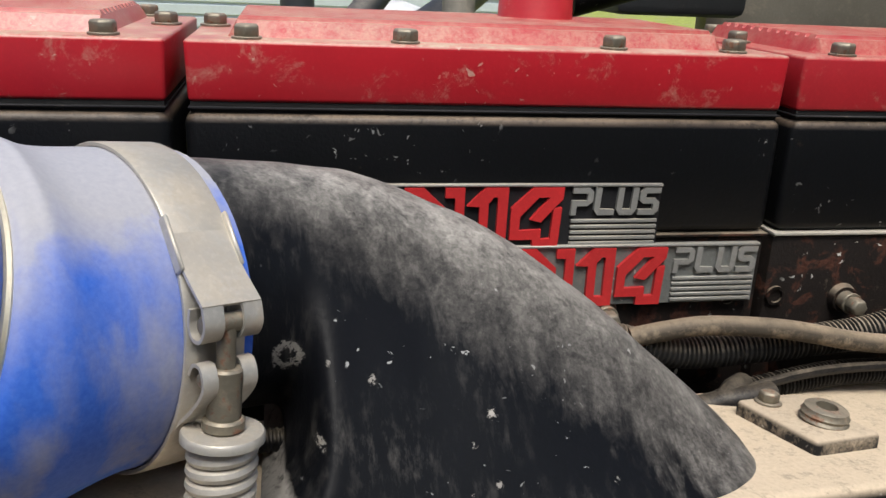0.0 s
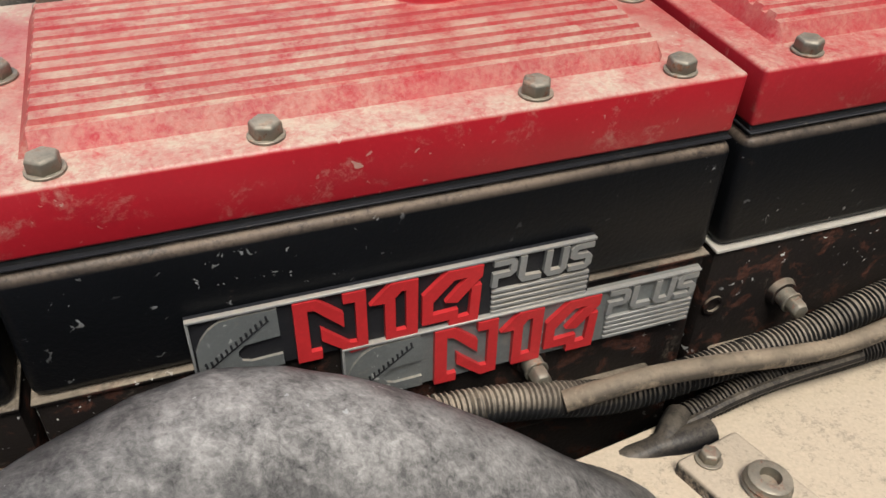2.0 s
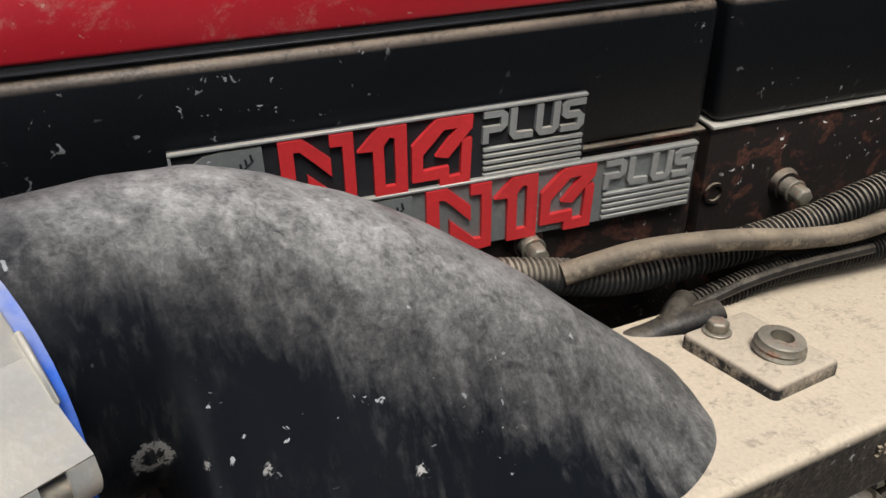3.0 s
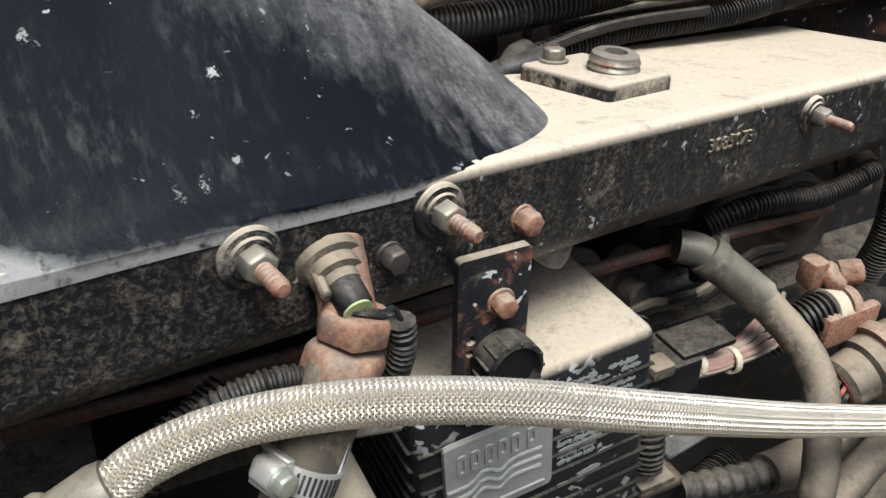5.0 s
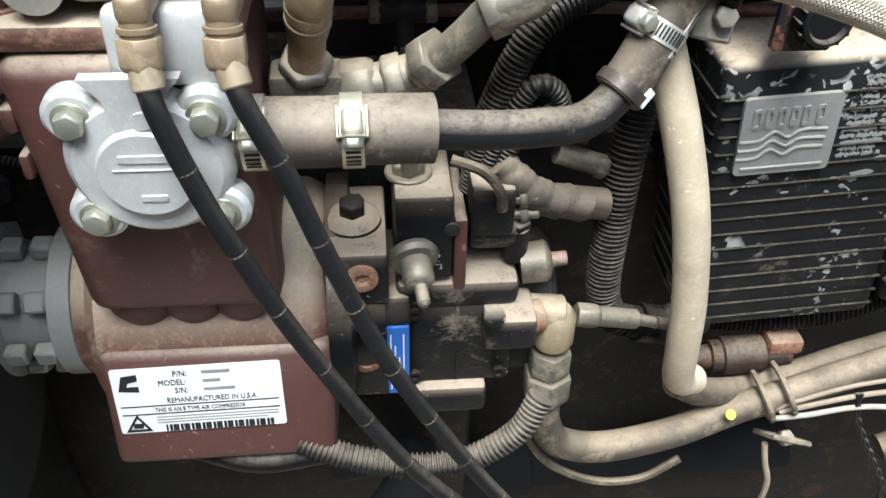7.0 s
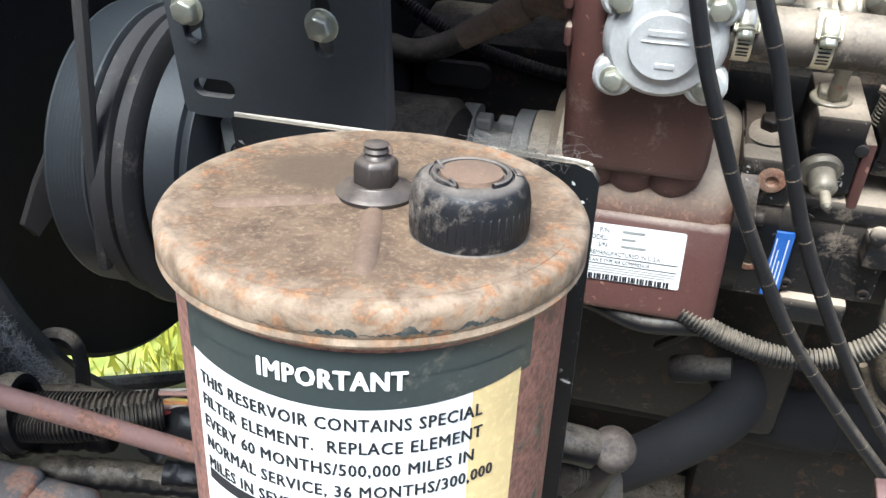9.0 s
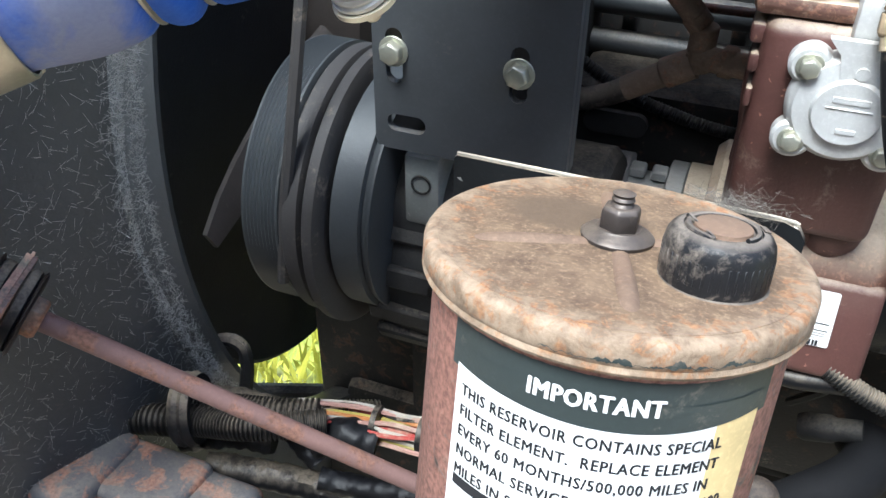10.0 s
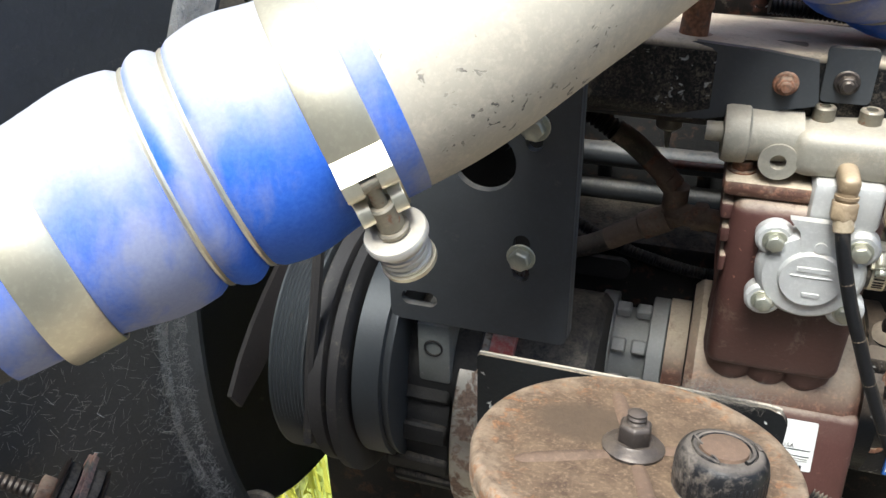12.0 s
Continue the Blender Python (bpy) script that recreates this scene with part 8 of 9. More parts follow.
rb = thing("reservoir_bracket", (-0.345, 0.072, 1.06), "black sheet bracket with bright worn edge behind the reservoir", "bracket")
EDGE = surface("worn_black_sheet", (0.010, 0.011, 0.012), 0.45, dust=0.6, side=0.05, chips=0.4, bump=0.3)
part("back_sheet", plate([(-0.4245, 1.02), (-0.272, 1.02), (-0.2705, 1.2365), (-0.2735, 1.2415), (-0.2800, 1.2440), (-0.4230, 1.2450), (-0.4245, 1.2435)], [], facing(0, 0.0705, 0), 0.004), EDGE, rb)
part("edge_trim", tube([(-0.4235, 0.0725, 1.2452), (-0.35, 0.0725, 1.2450), (-0.282, 0.0725, 1.2443), (-0.2745, 0.0725, 1.2418)], 0.0009, 8), ALU_TAN, rb, "bare worn edge")
bm = bmesh.new()
rnd = random.Random(11)
lint = []
for k in range(220):
    c = Vector((-0.300 + rnd.gauss(0, 0.009), 0.070 + rnd.gauss(0, 0.003), 1.2465 + abs(rnd.gauss(0, 0.0025))))
    lint.append(tube([c, c + Vector((rnd.gauss(0, 0.004), rnd.gauss(0, 0.003), rnd.gauss(0, 0.002))), c + Vector((rnd.gauss(0, 0.006), rnd.gauss(0, 0.004), rnd.gauss(0, 0.0025)))], 0.00005, 3, 0.003))
single("lint_tuft", bm_join(*lint), FUZZ, "grey fluff caught on the bracket edge", "lint", kind="stuff")

# ---- fan shroud, fan, radiator side ----
sh = thing("fan_shroud", (-0.64, 0.2, 0.7), "black fibreglass fan shroud with a frayed rim", "fan shroud")
CY, CZ, SR = 0.480, 1.155, 0.388
arc = [(CY + SR * math.cos(radians(a)), CZ + SR * math.sin(radians(a))) for a in range(0, 360, 5)]
turn = Matrix(((0, 1, 0, -0.632), (1, 0, 0, 0), (0, 0, 1, 0), (0, 0, 0, 1)))
def fall_back(co):
    """The panel slopes back towards its outer edge."""
    co.x -= 0.42 * max(0.0, CY - SR - co.y)


bm = plate(slot_like(-0.058, 1.05, 0.62, 1.70, 0.02, 4), [arc], turn, -0.006)
for v in bm.verts:
    fall_back(v.co)
part("panel", bm, SHROUD, sh)
part("rim", lathe((-0.640, CY, CZ), (1, 0, 0), [(0, SR + 0.001), (0, SR + 0.014), (0.010, SR + 0.013), (0.020, SR + 0.006), (0.026, SR + 0.002), (0.026, SR - 0.002), (0.01, SR - 0.002)], 120, hollow=True), SHROUD, sh, "rounded frayed rim")
part("outer_flange", box(-0.765, -0.691, -0.066, -0.057, 0.62, 1.70, 0.003), SHROUD, sh)
rnd = random.Random(4)
bm = bmesh.new()
for k in range(7600):
    if k < 5600:
        a = radians(rnd.uniform(140, 222))
        rr = SR + 0.008 + abs(rnd.gauss(0, 0.006))
        c = Vector((-0.6255 + rnd.uniform(-0.002, 0.010) * (rr < SR + 0.012), CY + rr * math.cos(a), CZ + rr * math.sin(a)))
    else:
        c = Vector((-0.6315, rnd.uniform(-0.05, 0.09), rnd.uniform(0.95, 1.36)))
    fall_back(c)
    d = Vector((0.08, rnd.uniform(-1, 1), rnd.uniform(-0.8, 0.8))).normalized() * rnd.uniform(0.0015, 0.0058)
    w = d.cross(Vector((1, 0, 0))).normalized() * 0.00008
    vs = [bm.verts.new(c + q) for q in (-d - w, -d + w, d * 0.9 + w + Vector((0.0006, 0, 0)), d * 0.9 - w + Vector((0.0006, 0, 0)))]
    bm.faces.new(vs)
FIBRE = surface("glass_fibres", (0.46, 0.46, 0.45), 0.6, var=0.2, bump=0.0)
fb = part("loose_fibre", bm, FIBRE, sh, "pale frayed glass fibres", smooth=False)
tagged(fb, kind="stuff")

fa = thing("cooling_fan", (-0.69, CY, CZ), "dull grey-brown cooling fan inside the shroud", "fan")
part("clutch_drum", lathe((-0.724, 0.408, 1.086), (1, 0, 0), [(0, 0), (0, 0.265), (0.004, 0.270), (0.03, 0.270), (0.034, 0.265), (0.034, 0)], 96), DARK, fa, "black round drum behind the pulleys")
part("fan_hub", lathe((-0.69, CY, CZ), (1, 0, 0), [(0, 0), (0, 0.10), (0.06, 0.10), (0.07, 0.06), (0.07, 0)], 40), FAN, fa)
for k in range(6):
    bm = bmesh.new()
    rows = []
    for i in range(9):
        r_ = 0.09 + 0.235 * i / 8
        tw = radians(48 - 18 * i / 8)
        row = []
        for j in range(5):
            c = (j / 4 - 0.5) * 0.030 * math.sqrt(max(0.06, 1.0 - (i / 8.4) ** 4))
            row.append(bm.verts.new((math.sin(tw) * c + 0.004 * math.cos(c * 60), r_, math.cos(tw) * c + 0.035 * (i / 8) ** 2)))
        rows.append(row)
    for q, w in zip(rows, rows[1:]):
        for j in range(4):
            bm.faces.new((q[j], q[j + 1], w[j + 1], w[j]))
    res = bmesh.ops.extrude_face_region(bm, geom=list(bm.faces))
    bmesh.ops.translate(bm, verts=[v for v in res["geom"] if isinstance(v, bmesh.types.BMVert)], vec=(0.004, 0, 0))
    bm.transform(Matrix.Translation((-0.660, CY, CZ + 0.02)) @ Matrix.Rotation(radians(60 * k + 192), 4, "X"))
    part("blade", bm, FAN, fa)
ra = thing("radiator", (-0.80, 0.45, 0.6), "dark radiator core behind the fan", "radiator")
part("core", box(-0.82, -0.78, -0.05, 1.02, 0.86, 1.68, 0.006), DARK, ra)
part("top_tank", box(-0.84, -0.74, -0.06, 1.03, 1.68, 1.76, 0.012), BLACK_CLEAN, ra)

# ---- support rod, bush and rusty bracket ----
sr = thing("support_rod", (-0.617, -0.015, 1.152), "mauve rusty radiator stay rod with rubber bushes", "stay rod")
A = Vector((-0.617, -0.015, 1.152))
d = Vector((0.765, 0.315, -0.561)).normalized()
part("rod", cyl(A, A + d * 0.285, 0.0056), RUST_ROD, sr)
part("thread", lathe(A - d * 0.066, d, [(0, 0)] + [(k * 0.0016, 0.0047 if k % 2 else 0.0040) for k in range(38)] + [(0.062, 0)], 14), NUT, sr, "rusty threaded end")
part("nut", hexa(A - d * 0.007, d, 0.0112, 0.008), BOLT_RUST, sr)
part("end_nut", hexa(A - d * 0.0385, d, 0.0112, 0.009), BOLT_RUST, sr)
for k, (o, r_, w) in enumerate(((-0.0158, 0.0225, 0.0075), (-0.0086, 0.0235, 0.0024), (-0.0288, 0.0215, 0.0075), (-0.0308, 0.0235, 0.0024))):
    part("bush", lathe(A + d * o, d, [(0, 0), (0, r_ - 0.002), (0.0015, r_), (w - 0.0015, r_), (w, r_ - 0.002), (w, 0)], 32), RUBBER if k % 2 == 0 else BOLT_OIL, sr, "cracked rubber bush" if k % 2 == 0 else "steel cup washer")
rk = thing("rusty_bracket", (-0.66, -0.05, 1.14), "thick bent steel bracket, rusty with green paint traces", "bracket")
RBR = surface("rusty_green_steel", (0.13, 0.12, 0.10), 0.7, rust=0.72, dust=0.4, side=0.2, bump=0.6, rust_col=(0.23, 0.13, 0.10), rust_scale=38.0)
inn = Vector((-0.44, 0.878, -0.16))
inn = (inn - d * inn.dot(d)).normalized()
dn_ = d.cross(inn)
dn_ = dn_ if dn_.z < 0 else -dn_
mid = [(0.0, 0.020), (0.0, -0.038)] + [(-0.014 + 0.014 * math.cos(radians(q)), -0.042 - 0.014 * math.sin(radians(q))) for q in range(0, 91, 15)] + [(-0.030, -0.057), (-0.075, -0.060), (-0.13, -0.064)]
bm = bmesh.new()
rows = []
for i, (a, b) in enumerate(mid):
    p_, q_ = mid[max(0, i - 1)], mid[min(len(mid) - 1, i + 1)]
    t_ = Vector((q_[0] - p_[0], q_[1] - p_[1])).normalized()
    row = []
    for side, lo_ in ((-1, -0.024), (1, -0.024), (1, 0.034), (-1, 0.034)):
        u = A - d * 0.0186 + d * (a + side * 0.0030 * t_.y) + inn * (b - side * 0.0030 * t_.x)
        row.append(bm.verts.new(u + dn_ * lo_))
    rows.append(row)
for q_, w_ in zip(rows, rows[1:]):
    for k in range(4):
        bm.faces.new((q_[k], q_[(k + 1) % 4], w_[(k + 1) % 4], w_[k]))
bm.faces.new(rows[0])
bm.faces.new(rows[-1][::-1])
bmesh.ops.recalc_face_normals(bm, faces=list(bm.faces))
bmesh.ops.bevel(bm, geom=[e for e in bm.edges if len(e.link_faces) == 2 and e.calc_face_angle() > 0.9], offset=0.0022, segments=2, affect="EDGES")
part("bent_strap", bm, RBR, rk)

# ---- harness and frame below ----
hs = thing("wire_harness", (-0.5, 0.11, 1.0), "tangled wire harness in torn black loom", "wire harness")
rnd = random.Random(8)
names = list(WIRE)
for k in range(24):
    oy, oz = rnd.uniform(-0.010, 0.010), rnd.uniform(-0.007, 0.007)
    pts = [(-0.545 + rnd.uniform(-0.01, 0.01), 0.095 + oy, 1.005 + oz)]
    for x in (-0.51, -0.48, -0.45, -0.41, -0.36):
        pts.append((x, 0.108 + oy * rnd.uniform(0.6, 1.5) + (x + 0.5) * 0.08, 1.002 + oz * rnd.uniform(0.6, 1.5)))
    part("wire", tube(pts, 0.0017, 6, 0.006), WIRE[names[k % 7]], hs)
for x in (-0.495, -0.462, -0.43):
    part("tie", lathe((x, 0.110 + (x + 0.5) * 0.08, 1.002), (1, 0.08, 0), [(0, 0.011), (0, 0.0125), (0.004, 0.0125), (0.004, 0.011)], 20), LOOM, hs)
part("torn_loom", loom([(-0.66, 0.055, 0.995), (-0.61, 0.068, 1.0), (-0.57, 0.085, 1.003), (-0.53, 0.10, 1.006)], 0.0115, 0.004, 16), LOOM, hs)
for a, b in (((-0.60, 0.06, 1.01), (-0.52, 0.09, 1.012)), ((-0.63, 0.08, 1.0), (-0.50, 0.13, 0.99))):
    part("torn_loom", loom([a, tuple((Vector(a) + Vector(b)) / 2 + Vector((0, -0.01, 0.006))), b], 0.010), LOOM, hs)
part("band", lathe((-0.618, 0.066, 1.010), (0.95, 0.3, 0.1), [(0, 0.019), (0, 0.0245), (0.0035, 0.0258), (0.0065, 0.0245), (0.0095, 0.0258), (0.014, 0.0240), (0.014, 0.019)], 32, hollow=True), RUBBER, hs, "thick ribbed rubber band")
def taped(pts, r, seed):
    """A lumpy run of torn tape and loom."""
    o = seed * 3.7
    return tube(pts, r, 14, 0.002, lambda q, w: 1.0 + 0.16 * noise.noise((q * 90 + o, math.cos(w) * 1.2, math.sin(w) * 1.2)) + 0.05 * math.sin(q * 700 + 2 * w))


for k, (r_, pts) in enumerate(((0.0135, [(-0.625, 0.070, 0.980), (-0.590, 0.080, 0.988), (-0.560, 0.088, 0.986)]), (0.0125, [(-0.530, 0.092, 0.990), (-0.510, 0.096, 0.998), (-0.488, 0.100, 0.994)]), (0.0105, [(-0.600, 0.060, 0.966), (-0.560, 0.070, 0.964), (-0.515, 0.080, 0.958), (-0.47, 0.085, 0.960)]),
                               (0.0085, [(-0.565, 0.095, 1.002), (-0.545, 0.092, 0.986), (-0.528, 0.088, 0.972)]), (0.0090, [(-0.66, 0.095, 0.976), (-0.625, 0.100, 0.986), (-0.59, 0.105, 0.990), (-0.555, 0.108, 0.984)]), (0.0080, [(-0.52, 0.075, 0.972), (-0.49, 0.082, 0.968), (-0.45, 0.088, 0.972)]))):
    part("taped_run", taped(pts, r_, k), OILY if k % 2 else LOOM, hs, "torn black tape and loom")
part("strap_end", tube([(-0.640, 0.112, 0.985), (-0.634, 0.116, 1.010), (-0.620, 0.122, 1.026), (-0.606, 0.124, 1.024), (-0.602, 0.122, 1.008), (-0.604, 0.118, 0.985)], 0.0052, 8), RUBBER, hs, "rubber strap loop")

fm = thing("frame_rail", (-0.2, 0.05, 0.9), "rusty dark steel chassis rail below the engine", "chassis rail")
FRAME = surface("flaky_frame_paint", (0.03, 0.032, 0.036), 0.6, rust=0.4, dust=0.6, side=0.25, bump=0.5, rust_col=(0.15, 0.06, 0.03))
part("top_web", box(-1.2, 0.9, -0.03, 0.05, 0.955, 0.965, 0.003), FRAME, fm)
part("side_web", box(-1.2, 0.9, -0.03, -0.02, 0.68, 0.955, 0.003), FRAME, fm)
CAST = surface("blue_grey_rusty_casting", (0.055, 0.060, 0.070), 0.6, rust=0.45, dust=0.55, side=0.3, bump=0.6, rust_col=(0.15, 0.07, 0.045), dust_col=(0.24, 0.20, 0.16))
bm = bm_join(box(-0.715, -0.545, -0.028, 0.052, 0.958, 0.984, 0.011, 4), box(-0.705, -0.640, -0.020, 0.050, 0.970, 0.996, 0.010, 4), box(-0.665, -0.585, 0.000, 0.050, 0.968, 0.990, 0.008, 4))
for v in bm.verts:
    v.co += Vector((noise.noise(v.co * 40), noise.noise(v.co * 40 + Vector((3, 1, 7))), noise.noise(v.co * 35 + Vector((9, 2, 4))))) * 0.003
part("clamp_block", bm, CAST, fm, "rusty blue-grey cast clamp on the rail")

# lower dark hoses by the compressor
lo = thing("lower_hoses", (-0.2, 0.2, 0.97), "oily black radiator hose and fittings low down", "hose")
part("radiator_hose", tube([(-0.36, 0.27, 0.705), (-0.295, 0.28, 0.763), (-0.224, 0.282, 0.826), (-0.185, 0.287, 0.864), (-0.158, 0.300, 0.886), (-0.146, 0.33, 0.884), (-0.15, 0.38, 0.86)], 0.0215, 28), DULL, lo, "thick black radiator hose")
part("neck", lathe((-0.205, 0.335, 0.893), (0.75, -0.05, 0.22), [(0, 0), (0, 0.010), (0.004, 0.012), (0.026, 0.012), (0.030, 0.010), (0.05, 0.010), (0.05, 0)], 28), DARK, lo, "oily hose neck")
part("elbow_fitting", bm_join(lathe((-0.247, 0.150, 0.990), (0.1, -0.5, 0.9), [(0, 0.012), (0.006, 0.0125), (0.008, 0.0145), (0.012, 0.0145), (0.014, 0.012), (0.0145, 0.008), (0.0145, 0)], 28), tube([(-0.248, 0.151, 0.992), (-0.256, 0.148, 0.975), (-0.262, 0.155, 0.94)], 0.014, 18)), BOLT_OIL, lo, "oily metal elbow with a round cap")
part("ribbed_hose", loom([(-0.275, 0.13, 0.985), (-0.262, 0.15, 0.97), (-0.25, 0.17, 0.94), (-0.245, 0.18, 0.9)], 0.014, 0.004, 16), LOOM, lo)
part("top_hose", tube([(-0.30, 0.135, 1.005), (-0.275, 0.132, 1.012), (-0.258, 0.136, 1.006)], 0.012, 16), LOOM, lo)
part("side_loom", loom([(-0.215, 0.248, 1.032), (-0.185, 0.243, 1.020), (-0.150, 0.240, 1.013), (-0.118, 0.240, 1.018), (-0.092, 0.243, 1.036), (-0.08, 0.25, 1.055)], 0.0078, 0.003), DLOOM, lo)
part("frayed_cable", tube([(-0.075, 0.30, 0.965), (-0.055, 0.30, 0.930), (-0.02, 0.30, 0.906), (0.015, 0.30, 0.905), (0.04, 0.30, 0.925)], 0.003, 8), RUBBER_TAN, lo)
part("cross_tube", lathe((-0.30, 0.42, 0.772), (1, 0, 0.02), [(0, 0), (0, 0.026), (0.11, 0.026), (0.115, 0.033), (0.26, 0.033), (0.265, 0.026), (0.5, 0.026), (0.5, 0)], 36), DULL, lo, "grimy round casting low on the block")
part("hanging_lead", tube([(-0.20, 0.25, 1.03), (-0.215, 0.27, 1.0), (-0.20, 0.30, 0.97), (-0.22, 0.32, 0.93)], 0.004, 8), RUBBER, lo)
part("cable", tube([(-0.31, 0.27, 1.01), (-0.28, 0.26, 1.02), (-0.24, 0.25, 1.015), (-0.2, 0.25, 1.02)], 0.008, 12), LOOM, lo)
pk = thing("dipstick_tube", (0.0, 0.155, 1.06), "dusty pink-brown metal tube beside the engine", "pipe")
part("tube_body", cyl((-0.085, 0.165, 0.972), (0.30, 0.145, 1.07), 0.017), RUST_ROD, pk)

# small wires lower right
sw = thing("loose_wires", (0.2, 0.3, 0.94), "thin tan and red wires looping below the hoses", "wire")
for col, r_, pts in (("pale", 0.0019, [(0.098, 0.296, 0.968), (0.118, 0.292, 0.975), (0.143, 0.290, 0.982), (0.168, 0.289, 0.982), (0.190, 0.289, 0.974), (0.205, 0.290, 0.962), (0.216, 0.292, 0.945)]),
                     ("tan", 0.0019, [(0.100, 0.298, 0.972), (0.125, 0.294, 0.984), (0.150, 0.292, 0.992), (0.176, 0.292, 0.994), (0.215, 0.292, 0.992), (0.26, 0.295, 1.00)]),
                     ("tan", 0.0016, [(0.097, 0.299, 0.975), (0.122, 0.296, 0.990), (0.146, 0.294, 1.000), (0.19, 0.296, 1.004), (0.24, 0.30, 1.006)]),
                     ("pink", 0.0024, [(0.184, 0.287, 0.977), (0.188, 0.284, 0.955), (0.200, 0.283, 0.920), (0.208, 0.283, 0.895), (0.204, 0.284, 0.90), (0.194, 0.285, 0.93), (0.186, 0.286, 0.960)]),
                     ("red", 0.0019, [(0.30, 0.335, 0.99), (0.32, 0.33, 0.965), (0.325, 0.33, 0.935), (0.31, 0.33, 0.90)]),
                     ("tan", 0.0022, [(0.097, 0.296, 0.942), (0.100, 0.292, 0.925), (0.106, 0.290, 0.905), (0.108, 0.292, 0.87)])):
    part("wire", tube(pts, r_, 8, 0.004), WIRE[col], sw)
for ph in (0.0, math.pi):
    line = spline([(0.146, 0.291, 0.995), (0.150, 0.289, 0.975), (0.160, 0.288, 0.955), (0.176, 0.287, 0.928), (0.192, 0.286, 0.900), (0.20, 0.287, 0.87)], 0.003)
    part("twisted_wire", tube([p_ + Vector((math.cos(i * 0.8 + ph), 0, math.sin(i * 0.8 + ph))) * 0.0013 for i, p_ in enumerate(line)], 0.0014, 6, 0.003), RUBBER, sw, "twisted dark wire pair")
ru = thing("rusty_union", (0.078, 0.335, 0.98), "rusty brown pipe union under the control box", "fitting")
part("union_body", lathe((0.040, 0.335, 0.990), (1, 0, 0.04), [(0, 0), (0, 0.0085), (0.018, 0.0085), (0.019, 0.0115), (0.026, 0.0115), (0.027, 0.0135), (0.055, 0.0135), (0.058, 0.010), (0.075, 0.010), (0.075, 0)], 28), surface("rusty_union_iron", (0.030, 0.020, 0.016), 0.7, dust=0.4, side=0.15, rust=0.3, bump=0.5, rust_col=(0.045, 0.022, 0.015)), ru, "rust-brown turned body")
part("side_lug", box(0.096, 0.120, 0.325, 0.345, 0.998, 1.010, 0.003), BOLT_RUST, ru)
part("small_plug", lathe((0.186, 0.298, 0.927), (1, 0, 0.35), [(0, 0), (0, 0.009), (0.014, 0.010), (0.016, 0.013), (0.028, 0.013), (0.029, 0.010), (0.040, 0.010), (0.040, 0)], 20), RUBBER_TAN, sw)
part("small_plug", lathe((0.200, 0.292, 0.985), (0.9, 0, 0.3), [(0, 0), (0, 0.0065), (0.012, 0.0070), (0.013, 0.0085), (0.022, 0.0085), (0.022, 0)], 18), BRASS, sw)

# ---- things beyond the engine ----
sp = thing("stay_tubes", (-0.1, 0.95, 1.2), "black stay tubes and hoses on the far side", "pipe")
part("diagonal_tube", tube([(-0.15, 0.76, 1.425), (0.0, 0.95, 1.46), (0.12, 1.10, 1.52), (0.24, 1.25, 1.60)], 0.020, 18, 0.01), BLACK_CLEAN, sp)
part("second_tube", tube([(-0.20, 0.74, 1.40), (-0.08, 0.86, 1.46), (0.0, 0.95, 1.54), (0.05, 1.0, 1.62)], 0.014, 16, 0.01), BLACK_CLEAN, sp)
part("post", box(-0.335, -0.29, 0.80, 0.84, 1.0, 1.75, 0.006), BLACK_CLEAN, sp)
part("tall_post", cyl((-0.10, 0.98, 1.1), (-0.105, 1.0, 1.72), 0.018), BLACK_CLEAN, sp)
part("round_duct", cyl((-0.285, 0.84, 1.36), (-0.20, 0.92, 1.40), 0.055, seg=36), RUBBER, sp)
part("gap_hose", tube([(-0.26, 0.76, 1.44), (-0.20, 0.73, 1.445), (-0.13, 0.73, 1.44), (0.0, 0.74, 1.43)], 0.016, 16), RUBBER, sp)
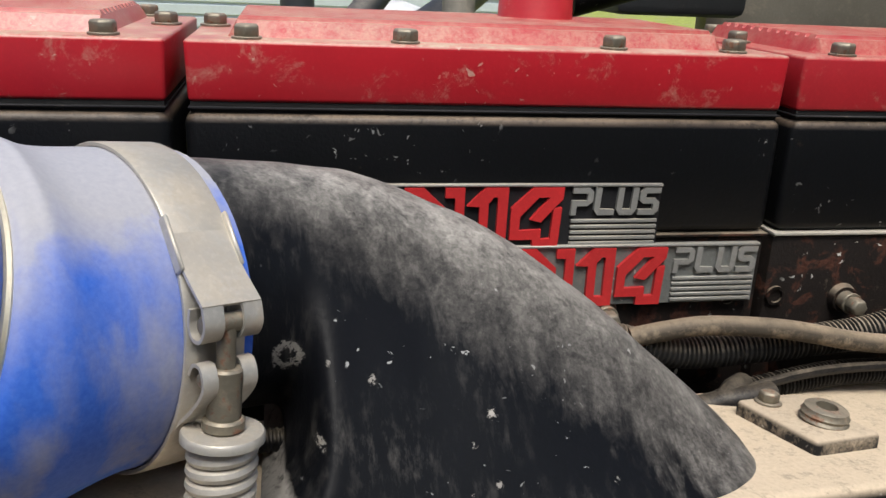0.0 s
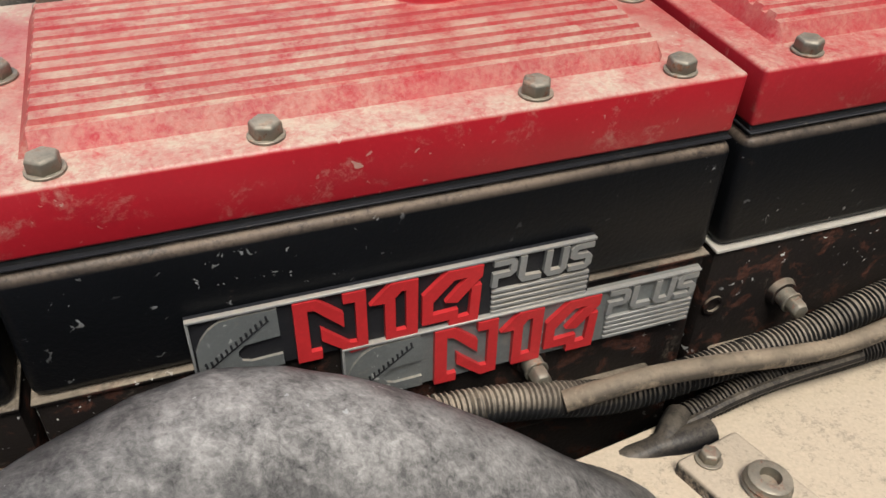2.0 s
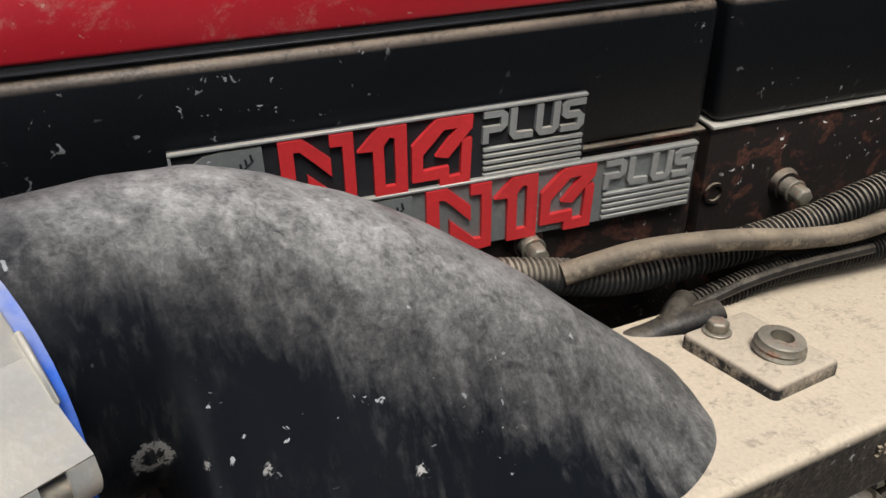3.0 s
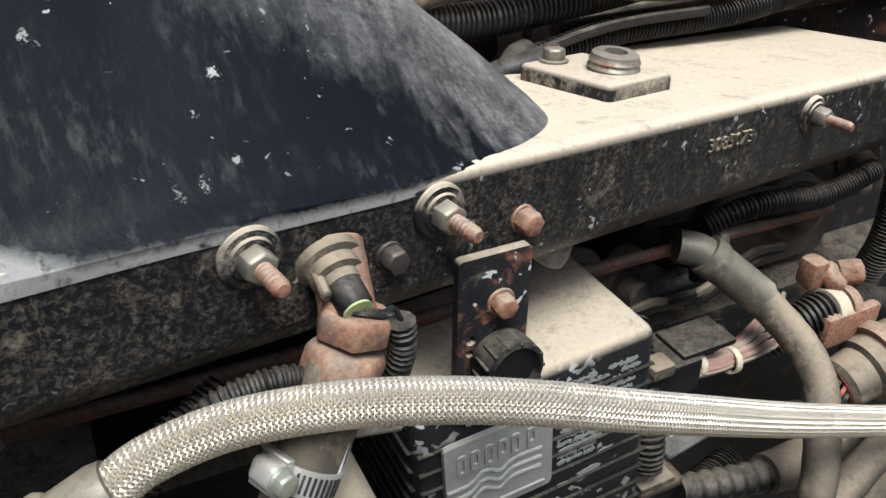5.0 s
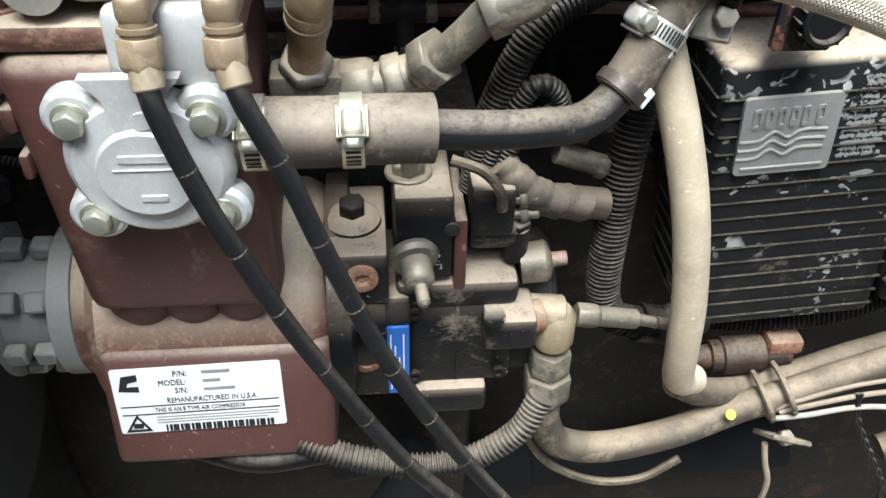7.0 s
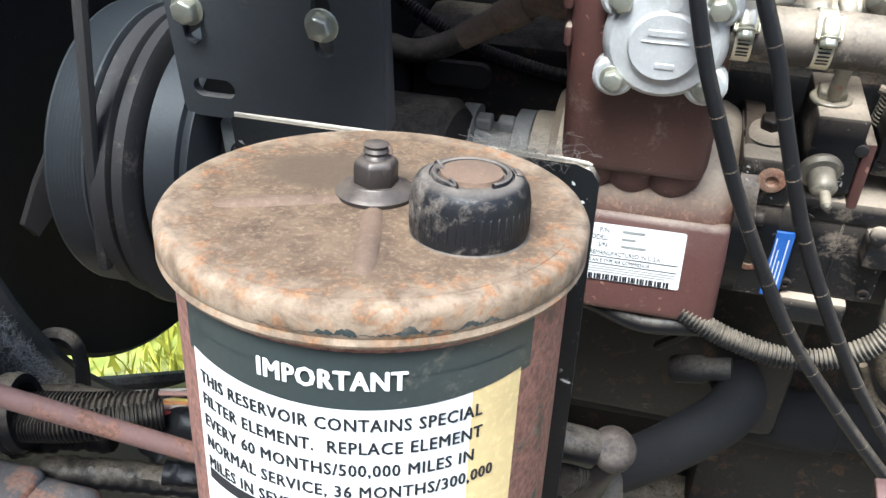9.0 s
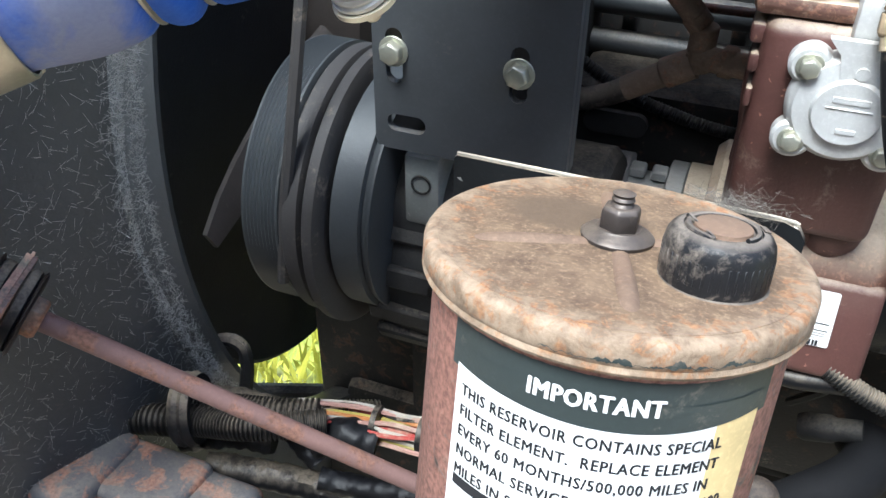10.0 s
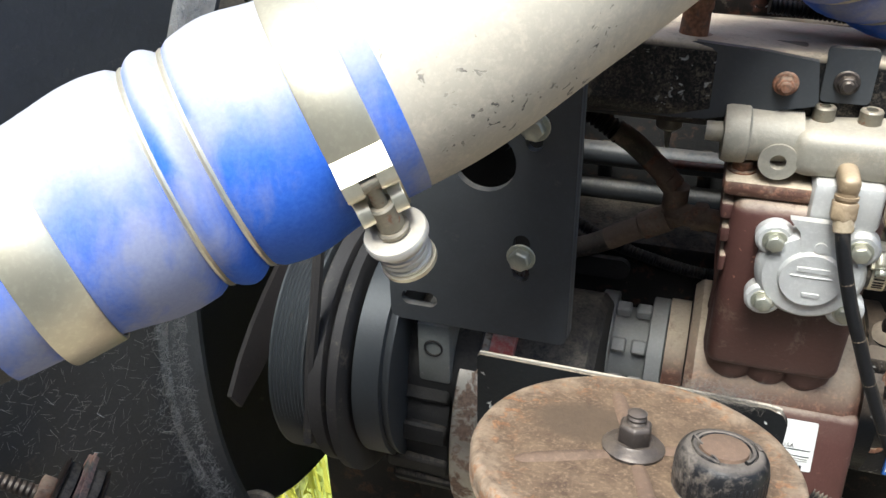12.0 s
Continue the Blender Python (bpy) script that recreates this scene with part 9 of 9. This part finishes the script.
part("side_pipe", tube([(0.12, 0.78, 1.52), (0.22, 0.79, 1.545), (0.36, 0.80, 1.56), (0.6, 0.82, 1.57)], 0.022, 18), RUBBER, sp)
part("pale_tube", cyl((0.045, 0.86, 1.35), (0.05, 0.90, 1.70), 0.016), ALU_TAN, sp, "pale upright tube")
tk = thing("washer_bottle", (0.05, 1.5, 1.0), "white and blue plastic bottle beyond the engine", "bottle")
part("bottle", lathe((0.06, 1.55, 1.30), (0, 0, 1), [(0, 0), (0, 0.07), (0.02, 0.085), (0.14, 0.085), (0.17, 0.06), (0.18, 0.03), (0.18, 0)], 32), surface("white_plastic", (0.7, 0.7, 0.68), 0.4, side=0.15), tk)
part("blue_lid", lathe((0.15, 1.58, 1.36), (0, 0, 1), [(0, 0), (0, 0.08), (0.09, 0.08), (0.10, 0.06), (0.10, 0)], 32), surface("blue_plastic", (0.03, 0.10, 0.35), 0.4, side=0.15), tk, "blue lid")
rb2 = thing("red_lever", (-0.32, 1.7, 1.2), "red handled lever on a rusty post", "lever")
part("handle", cyl((-0.36, 1.75, 1.36), (-0.20, 1.70, 1.345), 0.012), RED, rb2)
part("stand", cyl((-0.30, 1.74, 0.0), (-0.30, 1.735, 1.352), 0.008), BOLT_RUST, rb2)
fe = thing("far_fender", (0.1, 1.4, 1.1), "dusty black far-side fender ledge", "fender")
part("ledge", box(0.0, 0.64, 1.3, 1.7, 0.0, 1.25, 0.01), BLACK_CLEAN, fe)
ac = thing("air_duct", (0.45, 0.72, 1.55), "dusty brown duct hanging over the last cover", "duct")
part("duct_body", lathe((0.40, 0.66, 1.535), (0.45, 0.5, 0.55), [(0, 0), (0, 0.030), (0.01, 0.040), (0.10, 0.045), (0.25, 0.045), (0.25, 0)], 32), RUBBER_TAN, ac)
bx = thing("dark_box", (0.40, 0.9, 1.5), "dark box and bracket beyond the last cover", "box")
part("body", box(0.20, 0.34, 0.86, 1.0, 1.50, 1.75, 0.01), BLACK_CLEAN, bx)
part("pale_panel", box(0.34, 0.60, 0.95, 0.98, 1.45, 1.80, 0.01), ALU_TAN, bx)
